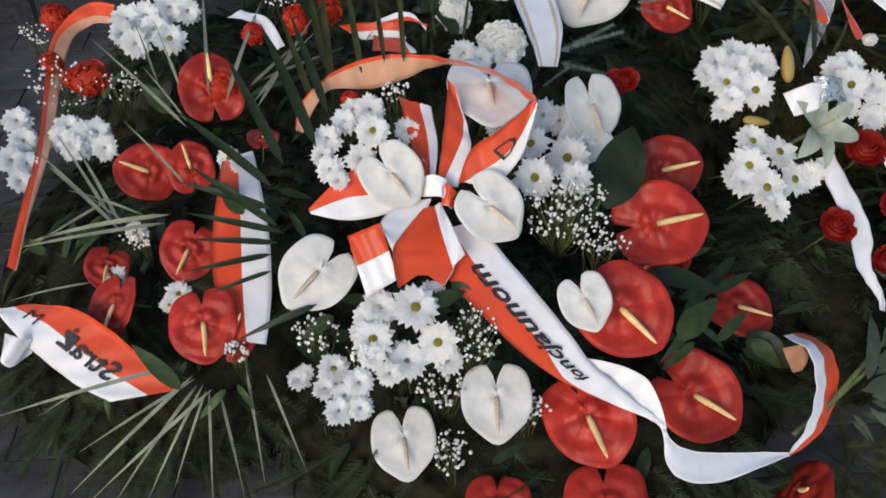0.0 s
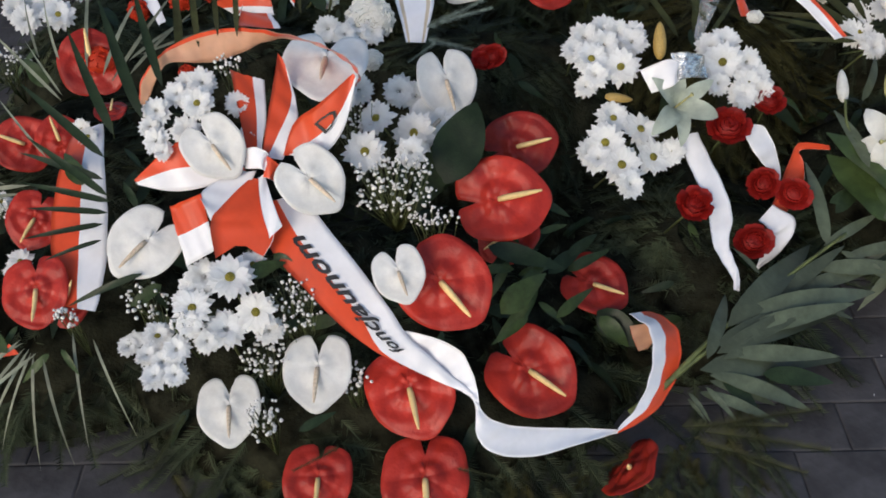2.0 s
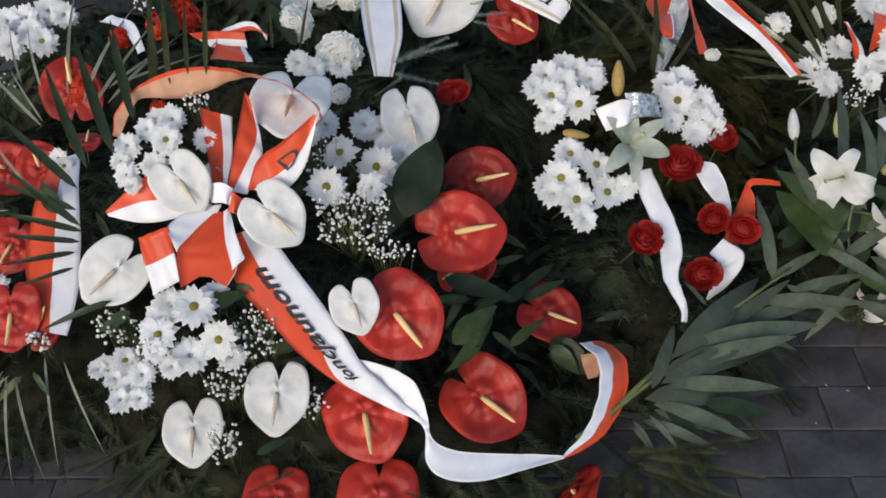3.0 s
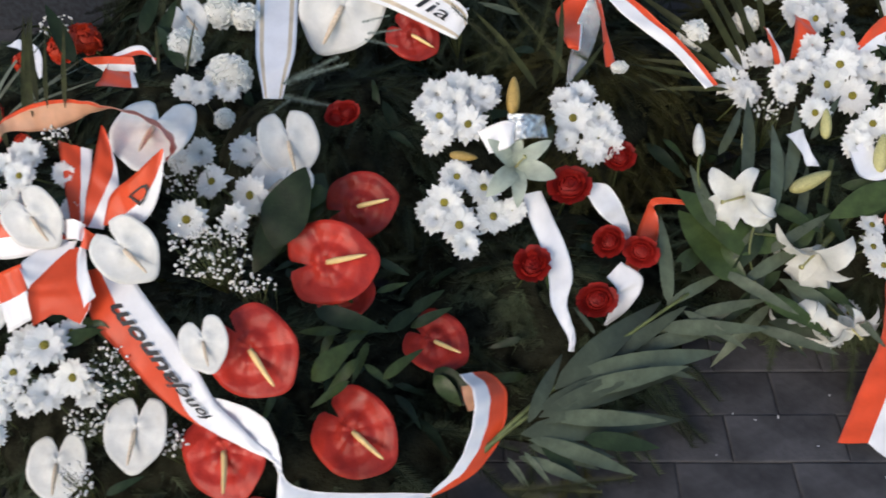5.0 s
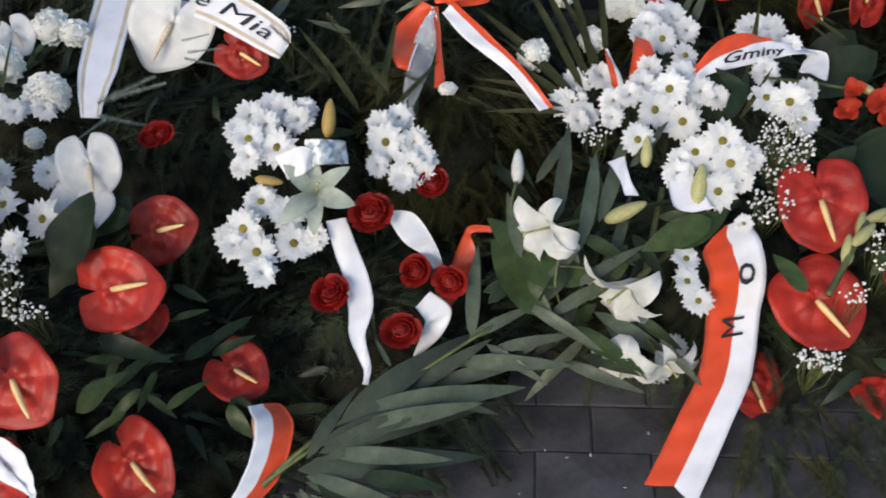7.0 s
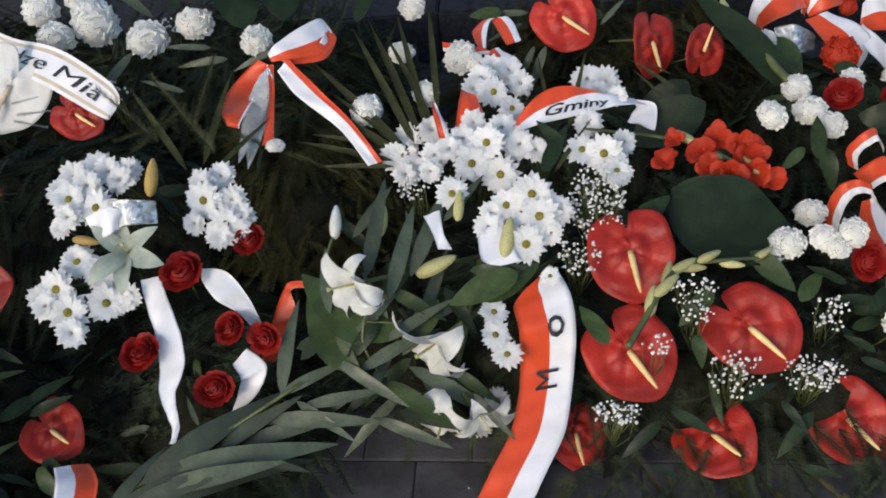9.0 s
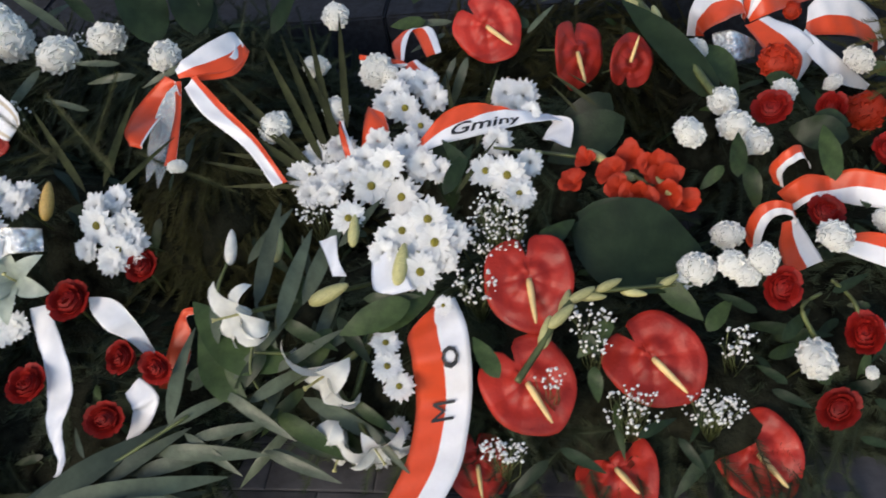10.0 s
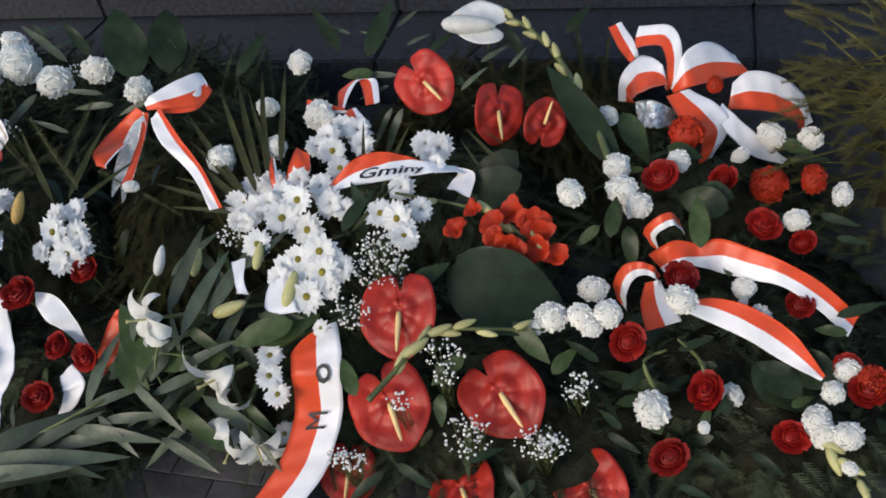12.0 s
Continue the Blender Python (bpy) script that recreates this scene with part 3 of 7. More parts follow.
def paver_mesh(w, d):
    b, c, h = 0.003, 0.0012, 0.06
    lo = [(-w, -d, -h), (w, -d, -h), (w, d, -h), (-w, d, -h)]
    mid = [(-w, -d, -c), (w, -d, -c), (w, d, -c), (-w, d, -c)]
    top = [(-w + b, -d + b, 0), (w - b, -d + b, 0), (w - b, d - b, 0), (-w + b, d - b, 0)]
    v = lo + mid + top
    f = [(8, 9, 10, 11)] + [(i, (i + 1) % 4, (i + 1) % 4 + 4, i + 4) for i in range(4)] + [(i + 4, (i + 1) % 4 + 4, (i + 1) % 4 + 8, i + 8) for i in range(4)]
    return v, f


# ---- the flower tributes ----

# wreath of red anthuriums, white chrysanthemums and long grass blades on fir
A = wreath("funeral_wreath", (-0.46, 1.4, 0.46, 0.54, 0.26), "wreath of red anthuriums, white chrysanthemums and long grass blades on fir", 420, 11)
anthurium(A, (-0.440, 1.499, 0.375), (0.21, -0.71, 0.67), (-0.11, 0.66, 0.74), 0.129, "red")
anthurium(A, (-0.536, 1.344, 0.300), (0.26, -0.65, 0.71), (-0.93, 0.03, 0.37), 0.112, "red")
anthurium(A, (-0.449, 1.312, 0.331), (0.23, -0.66, 0.71), (-0.36, 0.63, 0.69), 0.089, "red")
anthurium(A, (-0.403, 1.084, 0.347), (0.23, -0.61, 0.76), (-0.35, -0.78, -0.52), 0.093, "red")
anthurium(A, (-0.358, 0.948, 0.322), (0.05, -0.59, 0.80), (0.21, -0.78, -0.59), 0.108, "red")
anthurium(A, (-0.570, 1.140, 0.258), (0.36, -0.28, 0.89), (-0.20, -0.66, -0.73), 0.077, "red")
anthurium(A, (-0.539, 1.065, 0.241), (-0.47, -0.44, 0.77), (0.05, -0.67, -0.74), 0.107, "red")
anthurium(A, (-0.291, 1.223, 0.460), (0.12, 0.00, 0.99), (0.00, 0.67, 0.74), 0.055, "red")
anthurium(A, (-0.318, 0.937, 0.297), (0.21, -0.61, 0.76), (0.35, 0.63, 0.70), 0.077, "red")
daisy(A, (-0.643, 1.703, 0.417), (0.05, -0.49, 0.87), 0.075, True)
daisy(A, (-0.606, 1.716, 0.417), (-0.07, -0.64, 0.77), 0.073, True)
daisy(A, (-0.563, 1.737, 0.425), (0.27, -0.53, 0.80), 0.076, True)
daisy(A, (-0.608, 1.621, 0.408), (0.11, -0.71, 0.70), 0.068, True)
daisy(A, (-0.542, 1.631, 0.412), (0.27, -0.51, 0.82), 0.073, True)
daisy(A, (-0.583, 1.681, 0.408), (-0.02, -0.63, 0.77), 0.072, True)
daisy(A, (-0.644, 1.657, 0.411), (0.44, -0.72, 0.54), 0.059, True)
daisy(A, (-0.522, 1.719, 0.428), (0.39, -0.80, 0.45), 0.063, True)
daisy(A, (-0.691, 1.405, 0.355), (0.39, -0.52, 0.76), 0.063, True)
daisy(A, (-0.656, 1.381, 0.344), (0.45, -0.50, 0.74), 0.065, True)
daisy(A, (-0.637, 1.400, 0.350), (0.36, -0.44, 0.83), 0.061, True)
daisy(A, (-0.618, 1.373, 0.335), (0.08, -0.81, 0.58), 0.056, True)
daisy(A, (-0.672, 1.365, 0.341), (-0.00, -0.81, 0.58), 0.059, True)
daisy(A, (-0.697, 1.381, 0.351), (0.11, -0.69, 0.71), 0.054, True)
daisy(A, (-0.777, 1.401, 0.374), (0.14, -0.51, 0.85), 0.060, True)
daisy(A, (-0.756, 1.361, 0.358), (0.42, -0.50, 0.76), 0.062, True)
daisy(A, (-0.762, 1.309, 0.353), (0.50, -0.51, 0.70), 0.058, True)
daisy(A, (-0.736, 1.308, 0.345), (0.51, -0.42, 0.75), 0.053, True)
daisy(A, (-0.735, 1.265, 0.342), (0.53, -0.53, 0.66), 0.046, True)
daisy(A, (-0.542, 1.631, 0.412), (0.27, -0.51, 0.82), 0.071)
daisy(A, (-0.658, 1.394, 0.350), (0.47, -0.69, 0.55), 0.061)
daisy(A, (-0.353, 1.227, 0.419), (-0.07, -0.73, 0.68), 0.045)
daisy(A, (-0.327, 1.191, 0.432), (0.38, -0.47, 0.80), 0.038)
daisy(A, (-0.531, 1.199, 0.283), (0.11, -0.64, 0.76), 0.041)
daisy(A, (-0.554, 1.125, 0.246), (0.21, -0.41, 0.89), 0.044)
daisy(A, (-0.411, 1.013, 0.316), (0.31, -0.57, 0.76), 0.044)
daisy(A, (-0.397, 0.987, 0.317), (-0.08, -0.54, 0.84), 0.036)
daisy(A, (-0.426, 1.005, 0.300), (0.27, -0.52, 0.81), 0.033)
bloom(A, "scarlet", (-0.678, 1.530, 0.384), (0.13, -0.58, 0.80), 0.078)
bloom(A, "scarlet", (-0.710, 1.527, 0.388), (0.48, -0.48, 0.73), 0.049)
bloom(A, "scarlet", (-0.797, 1.725, 0.406), (0.46, -0.44, 0.77), 0.068)
bloom(A, "scarlet", (-0.289, 1.652, 0.444), (0.23, -0.50, 0.83), 0.070)
bloom(A, "scarlet", (-0.756, 1.559, 0.401), (0.33, -0.44, 0.83), 0.051)
bloom(A, "scarlet", (-0.145, 1.221, 0.533), (0.26, -0.49, 0.83), 0.036)
ribbon(A, [(-0.673, 1.708, 0.427, -0.004, -0.013, -0.015), (-0.725, 1.713, 0.423, 0.006, -0.014, -0.016), (-0.768, 1.640, 0.394, 0.017, -0.006, -0.006), (-0.718, 1.356, 0.355, 0.011, -0.003, -0.004), (-0.708, 1.193, 0.326, 0.008, -0.003, -0.004), (-0.708, 1.098, 0.290, 0.008, -0.003, -0.003)], "red satin ribbon looped over the wreath, backlit tone painted peach", style="peach", split=(0.3, 0.3, -0.4, -0.2, 0.5, 0.9))
ribbon(A, [(-0.709, 1.064, 0.235, -0.033, -0.002, -0.002), (-0.640, 1.021, 0.240, -0.045, -0.013, -0.022), (-0.577, 0.981, 0.226, -0.049, -0.016, -0.025), (-0.521, 0.942, 0.212, -0.053, -0.011, -0.020), (-0.462, 0.905, 0.201, -0.055, -0.003, -0.011)], "red and white ribbon tail with black script lettering", split=(0.0, 0.0, 0.05, 0.0, -0.1), words=[('Straż', 0.8, 0.36, 0.35, -0.45, 0.3), ('M', 0.22, 0.12, 0.3, -0.3, 0.3)])
ribbon(A, [(-0.337, 1.220, 0.428, 0.026, 0.005, 0.006), (-0.320, 1.131, 0.418, 0.036, 0.000, 0.000), (-0.313, 1.064, 0.377, 0.045, 0.000, 0.000), (-0.306, 1.001, 0.337, 0.044, -0.007, -0.008), (-0.293, 0.926, 0.302, 0.029, -0.003, -0.003)], "red and white satin ribbon under dark palm leaflets")
ribbon(A, [(-0.696, 0.975, 0.235, -0.004, -0.015, -0.017), (-0.678, 0.975, 0.221, -0.009, -0.015, -0.017), (-0.664, 0.999, 0.212, -0.002, -0.008, -0.009)], "white satin ribbon end", style='white')
leaf(A, (-0.365, 0.871, 0.289), (0.21, -0.50, 0.84), (-0.65, -0.73, -0.19), 0.229, "blade")
leaf(A, (-0.361, 0.868, 0.286), (0.21, -0.50, 0.84), (-0.83, -0.47, -0.29), 0.189, "blade")
leaf(A, (-0.356, 0.859, 0.284), (0.21, -0.50, 0.84), (-0.50, -0.85, -0.18), 0.197, "blade")
leaf(A, (-0.348, 0.859, 0.284), (0.20, -0.50, 0.84), (-0.33, -0.93, -0.17), 0.174, "blade")
leaf(A, (-0.341, 0.848, 0.286), (0.20, -0.49, 0.85), (-0.19, -0.96, -0.18), 0.142, "blade")
leaf(A, (-0.337, 0.848, 0.286), (0.20, -0.49, 0.85), (0.16, -0.97, -0.18), 0.166, "blade")
leaf(A, (-0.289, 0.886, 0.291), (0.17, -0.51, 0.84), (0.26, -0.95, -0.18), 0.171, "blade")
leaf(A, (-0.262, 0.887, 0.277), (0.15, -0.51, 0.85), (0.45, -0.89, -0.07), 0.155, "blade")
leaf(A, (-0.403, 0.889, 0.287), (0.23, -0.51, 0.83), (-0.95, -0.15, -0.28), 0.251, "blade")
leaf(A, (-0.533, 0.968, 0.181), (0.27, -0.49, 0.83), (-0.72, -0.68, 0.18), 0.129, "blade")
leaf(A, (-0.333, 0.848, 0.286), (0.19, -0.50, 0.85), (-0.68, -0.71, -0.17), 0.218, "blade")
leaf(A, (-0.319, 0.839, 0.284), (0.19, -0.49, 0.85), (0.34, -0.93, -0.16), 0.154, "blade")
leaf(A, (-0.550, 1.189, 0.292), (0.27, -0.59, 0.76), (-0.75, 0.60, 0.27), 0.249, "blade")
leaf(A, (-0.562, 1.199, 0.296), (0.28, -0.59, 0.76), (-0.59, 0.76, 0.28), 0.225, "blade")
leaf(A, (-0.471, 1.404, 0.359), (0.22, -0.67, 0.71), (-0.73, 0.66, 0.19), 0.246, "blade")
leaf(A, (-0.462, 1.193, 0.326), (0.24, -0.61, 0.76), (-0.98, -0.19, 0.01), 0.272, "blade")
leaf(A, (-0.472, 1.183, 0.316), (0.24, -0.60, 0.76), (-0.97, -0.25, 0.01), 0.261, "blade")
leaf(A, (-0.518, 1.212, 0.310), (0.26, -0.60, 0.75), (-0.93, 0.33, 0.16), 0.145, "blade")
leaf(A, (-0.440, 1.477, 0.380), (0.21, -0.69, 0.69), (-0.18, 0.95, 0.24), 0.271, "blade")
leaf(A, (-0.407, 1.465, 0.375), (0.19, -0.69, 0.70), (0.15, 0.94, 0.32), 0.260, "blade")
leaf(A, (-0.351, 1.452, 0.383), (0.17, -0.69, 0.70), (0.53, 0.77, 0.37), 0.231, "blade")
leaf(A, (-0.311, 1.301, 0.469), (0.17, -0.69, 0.70), (0.24, 0.97, -0.05), 0.237, "blade")
leaf(A, (-0.537, 1.495, 0.393), (0.25, -0.69, 0.68), (-0.41, 0.90, 0.11), 0.154, "blade")
leaf(A, (-0.586, 1.098, 0.258), (0.29, -0.55, 0.78), (-0.91, -0.38, 0.18), 0.136, "blade")
leaf(A, (-0.536, 1.195, 0.299), (0.27, -0.60, 0.76), (-0.83, 0.50, 0.26), 0.103, "blade")
leaf(A, (-0.435, 1.229, 0.359), (0.22, -0.63, 0.74), (-0.62, 0.78, -0.11), 0.173, "blade")
leaf(A, (-0.576, 1.251, 0.316), (0.28, -0.61, 0.74), (-0.71, -0.70, -0.01), 0.186, "blade")
leaf(A, (-0.493, 1.484, 0.388), (0.23, -0.69, 0.69), (-0.41, 0.89, 0.20), 0.171, "blade")
leaf(A, (-0.550, 1.187, 0.293), (0.27, -0.59, 0.76), (-0.75, 0.60, 0.28), 0.234, "blade")
leaf(A, (-0.472, 1.414, 0.365), (0.22, -0.67, 0.71), (-0.62, 0.75, 0.23), 0.149, "blade")
leaf(A, (-0.552, 1.198, 0.297), (0.27, -0.59, 0.76), (-0.55, 0.79, 0.28), 0.212, "blade")
leaf(A, (-0.249, 1.048, 0.425), (0.15, -0.62, 0.77), (-0.68, 0.70, -0.24), 0.163, "spear")
leaf(A, (-0.245, 1.042, 0.419), (0.14, -0.61, 0.78), (-0.83, 0.44, -0.33), 0.143, "spear")
leaf(A, (-0.259, 1.023, 0.390), (0.15, -0.60, 0.79), (-0.95, -0.01, -0.32), 0.124, "spear")
leaf(A, (-0.187, 0.955, 0.351), (0.11, -0.56, 0.82), (-0.92, -0.29, -0.26), 0.126, "spear")
leaf(A, (-0.260, 1.096, 0.463), (0.15, -0.64, 0.75), (-0.60, 0.76, -0.27), 0.191, "spear")
leaf(A, (-0.259, 1.069, 0.441), (0.15, -0.63, 0.76), (-0.74, 0.57, -0.37), 0.148, "spear")
leaf(A, (-0.249, 1.031, 0.406), (0.15, -0.60, 0.78), (-0.88, 0.32, -0.35), 0.130, "spear")
leaf(A, (-0.257, 0.999, 0.378), (0.15, -0.58, 0.80), (-0.93, -0.16, -0.34), 0.094, "spear")
leaf(A, (-0.241, 1.111, 0.494), (0.14, -0.66, 0.74), (-0.37, 0.89, -0.26), 0.201, "spear")
leaf(A, (-0.187, 1.107, 0.528), (0.11, -0.67, 0.73), (-0.32, 0.92, -0.24), 0.219, "spear")
leaf(A, (-0.177, 1.187, 0.534), (0.10, -0.69, 0.71), (-0.27, 0.93, -0.24), 0.174, "spear")
leaf(A, (-0.379, 0.851, 0.282), (0.22, -0.49, 0.84), (-0.59, 0.68, -0.43), 0.105, "mid")
leaf(A, (-0.378, 0.895, 0.293), (0.22, -0.51, 0.83), (-0.40, -0.86, -0.32), 0.047, "mid")
leaf(A, (-0.313, 0.848, 0.286), (0.18, -0.50, 0.85), (-0.61, -0.77, -0.18), 0.056, "mid")
leaf(A, (-0.299, 0.859, 0.284), (0.17, -0.50, 0.85), (0.63, -0.76, -0.18), 0.046, "mid")
leaf(A, (-0.511, 1.446, 0.362), (0.24, -0.67, 0.70), (-0.68, 0.71, 0.20), 0.076, "leaf")
leaf(A, (-0.312, 1.100, 0.404), (0.18, -0.62, 0.76), (-0.55, 0.84, 0.02), 0.066, "leaf")
leaf(A, (-0.605, 1.179, 0.275), (0.30, -0.58, 0.76), (-0.78, 0.33, 0.53), 0.047, "leaf")
leaf(A, (-0.668, 1.140, 0.284), (0.33, -0.56, 0.76), (-0.78, 0.33, 0.53), 0.046, "leaf")
gypsophila(A, (-0.727, 1.501, 0.389), 0.064, 0.056, 0.056, 70, 105)
gypsophila(A, (-0.620, 1.514, 0.381), 0.054, 0.032, 0.032, 40, 210)
gypsophila(A, (-0.305, 0.910, 0.301), 0.021, 0.016, 0.020, 30, 420)
gypsophila(A, (-0.529, 1.188, 0.280), 0.029, 0.022, 0.022, 40, 240)
gypsophila(A, (-0.828, 1.674, 0.401), 0.034, 0.026, 0.026, 30, 60)

# wreath of white and red anthuriums with a striped bow and ribbon
B = wreath("funeral_wreath", (0.13, 1.1, 0.5, 0.35, 0.2), "wreath of white and red anthuriums with a striped bow and ribbon", 520, 12)
anthurium(B, (-0.186, 1.001, 0.376), (0.11, -0.61, 0.79), (-0.63, -0.66, -0.42), 0.114, "white")
anthurium(B, (0.205, 0.943, 0.377), (-0.01, -0.61, 0.79), (0.38, -0.73, -0.56), 0.082, "white")
anthurium(B, (0.080, 0.875, 0.237), (-0.05, -0.52, 0.85), (0.03, -0.85, -0.52), 0.112, "white")
anthurium(B, (-0.060, 0.842, 0.180), (0.03, -0.49, 0.87), (0.17, -0.86, -0.49), 0.104, "white")
anthurium(B, (0.257, 1.353, 0.443), (0.35, -0.70, 0.63), (0.19, -0.60, -0.78), 0.114, "white")
anthurium(B, (0.249, 1.304, 0.393), (0.24, -0.63, 0.74), (-0.66, -0.66, -0.35), 0.108, "white")
anthurium(B, (0.073, 1.252, 0.542), (0.08, -0.17, 0.98), (0.02, -0.99, -0.17), 0.143, "white")
anthurium(B, (0.381, 1.286, 0.347), (-0.10, -0.69, 0.72), (0.98, 0.06, 0.20), 0.127, "red")
anthurium(B, (0.349, 1.151, 0.340), (-0.09, -0.66, 0.75), (0.98, 0.07, 0.18), 0.150, "red")
anthurium(B, (0.264, 0.964, 0.336), (-0.05, -0.60, 0.80), (0.66, -0.62, -0.43), 0.147, "red")
anthurium(B, (0.219, 0.865, 0.205), (-0.13, -0.50, 0.86), (0.34, -0.83, -0.44), 0.141, "red")
anthurium(B, (0.404, 0.946, 0.153), (-0.12, -0.53, 0.84), (0.81, -0.54, -0.23), 0.147, "red")
anthurium(B, (0.519, 1.139, 0.159), (0.00, -0.38, 0.93), (0.89, -0.42, -0.17), 0.116, "red")
anthurium(B, (0.245, 0.768, 0.109), (0.07, -0.43, 0.90), (0.09, -0.89, -0.44), 0.141, "red")
anthurium(B, (0.081, 0.765, 0.107), (0.16, -0.42, 0.89), (-0.01, -0.90, -0.43), 0.111, "red")
anthurium(B, (0.564, 0.821, 0.068), (-0.73, 0.34, 0.59), (0.19, -0.73, 0.66), 0.118, "red")
anthurium(B, (0.372, 1.160, 0.260), (-0.11, -0.54, 0.84), (-0.76, -0.49, -0.42), 0.107, "red")
ribbon(B, [(-0.022, 1.096, 0.473, 0.010, 0.002, 0.002), (-0.029, 1.144, 0.510, 0.021, -0.001, -0.002), (-0.044, 1.204, 0.544, 0.025, 0.001, -0.011)], "red and white bow loop", name='bow_loop', split=0.3, notch=0.02)
ribbon(B, [(0.006, 1.088, 0.470, 0.016, -0.001, -0.002), (0.020, 1.127, 0.511, 0.022, 0.004, -0.005), (0.020, 1.166, 0.539, 0.016, -0.001, -0.010), (0.012, 1.211, 0.572, 0.005, -0.005, -0.005)], "red and white bow loop", name='bow_loop', split=(-0.5, 0.15, 0.7, 0.9))
ribbon(B, [(0.029, 1.092, 0.473, 0.006, -0.000, -0.001), (0.061, 1.102, 0.496, 0.019, -0.012, -0.022), (0.100, 1.113, 0.531, 0.017, -0.006, -0.019), (0.136, 1.143, 0.583, 0.003, -0.002, -0.002)], "red and white bow loop with a black letter", name='bow_loop', split=(0.2, 0.15, 0.25, 0.5), words=[('D', 0.5, 0.72, -0.35, 0.35, 0.1)])
ribbon(B, [(-0.034, 1.073, 0.457, 0.003, -0.004, -0.004), (-0.075, 1.071, 0.467, 0.005, -0.015, -0.021), (-0.137, 1.065, 0.469, -0.001, -0.021, -0.030), (-0.198, 1.046, 0.454, 0.002, -0.002, -0.003)], "red and white bow loop", name='bow_loop', split=0.05, notch=0.02)
ribbon(B, [(-0.040, 1.065, 0.459, 0.023, 0.005, 0.000), (-0.064, 1.027, 0.445, 0.024, -0.002, -0.011), (-0.080, 0.997, 0.440, 0.011, -0.015, -0.013)], "white bow loop", name='bow_loop', style='white')
ribbon(B, [(-0.078, 0.989, 0.428, 0.013, -0.029, -0.029), (-0.102, 0.983, 0.417, 0.013, -0.030, -0.031), (-0.126, 0.979, 0.406, 0.014, -0.033, -0.030)], "red and white bow end", name='bow_end', split=0.0, notch=0.02)
ribbon(B, [(-0.015, 1.062, 0.451, 0.009, -0.002, -0.003), (-0.031, 1.009, 0.433, 0.034, 0.005, -0.005), (-0.028, 0.983, 0.415, 0.045, 0.004, -0.011), (-0.031, 0.956, 0.387, 0.034, 0.007, -0.004)], "red bow end with a forked cut", name='bow_end', split=1.1, fork=0.2)
ribbon(B, [(-0.008, 1.061, 0.457, 0.005, 0.001, 0.001), (0.007, 1.015, 0.442, 0.009, 0.002, 0.002), (0.023, 0.979, 0.417, 0.009, 0.007, 0.007)], "white bow end", name='bow_end', style='white')
ribbon(B, [(-0.038, 1.074, 0.477, 0.006, -0.008, -0.010), (-0.009, 1.064, 0.489, 0.004, -0.011, -0.012), (0.004, 1.064, 0.481, -0.002, -0.009, -0.010)], "white bow knot", name='bow_knot', style='white')
ribbon(B, [(-0.002, 1.064, 0.474, -0.001, -0.011, -0.012), (0.010, 1.054, 0.477, -0.002, -0.010, -0.011), (0.016, 1.061, 0.462, -0.004, -0.008, -0.008)], "red bow knot", name='bow_knot', split=1.1)
anthurium(B, (-0.077, 1.075, 0.505), (0.08, -0.76, 0.64), (0.61, -0.47, -0.63), 0.096, "white")
anthurium(B, (0.067, 1.051, 0.462), (0.22, -0.72, 0.66), (0.72, -0.34, -0.61), 0.104, "white")
# The peach side has its back-lit glow painted into the colour.
ribbon(B, [(-0.229, 1.214, 0.481, 0.006, -0.002, -0.002), (-0.218, 1.228, 0.511, 0.009, -0.005, -0.006), (-0.186, 1.238, 0.549, 0.007, -0.004, -0.005), (-0.147, 1.248, 0.557, 0.014, -0.006, -0.015), (-0.109, 1.249, 0.567, 0.010, -0.008, -0.021), (-0.064, 1.249, 0.579, 0.008, -0.006, -0.018), (-0.022, 1.249, 0.587, 0.004, 0.002, -0.012), (0.028, 1.245, 0.586, -0.000, 0.016, -0.013), (0.080, 1.230, 0.578, -0.002, 0.018, -0.014), (0.122, 1.202, 0.567, -0.004, 0.018, -0.014), (0.139, 1.166, 0.564, -0.003, 0.014, -0.010), (0.133, 1.147, 0.562, -0.003, 0.009, -0.005)], "arched loop of red satin ribbon, backlit side painted peach", name='ribbon', style='peach', split=(-0.72, -0.72, -0.72, -0.72, -0.72, -0.7, -0.5, 0.2, 0.7, 0.9, 0.95, 0.95))
ribbon(B, [(0.012, 1.051, 0.419, 0.039, 0.010, 0.005), (0.052, 0.998, 0.385, 0.038, 0.020, 0.012), (0.103, 0.956, 0.346, 0.037, 0.017, 0.012), (0.154, 0.912, 0.310, 0.036, 0.012, 0.007), (0.195, 0.882, 0.285, 0.023, 0.010, 0.008), (0.229, 0.865, 0.272, 0.018, 0.007, 0.006), (0.274, 0.845, 0.253, 0.010, 0.004, 0.003), (0.318, 0.828, 0.237, 0.002, 0.001, 0.001)], "red and white ribbon tail with black script lettering", name='ribbon', split=(0.0, 0.0, -0.08, -0.1, -0.75, -0.99, -0.99, -0.99), words=[('foncjaunom', 0.64, 0.13, 0.38, -0.42, 0.25)])
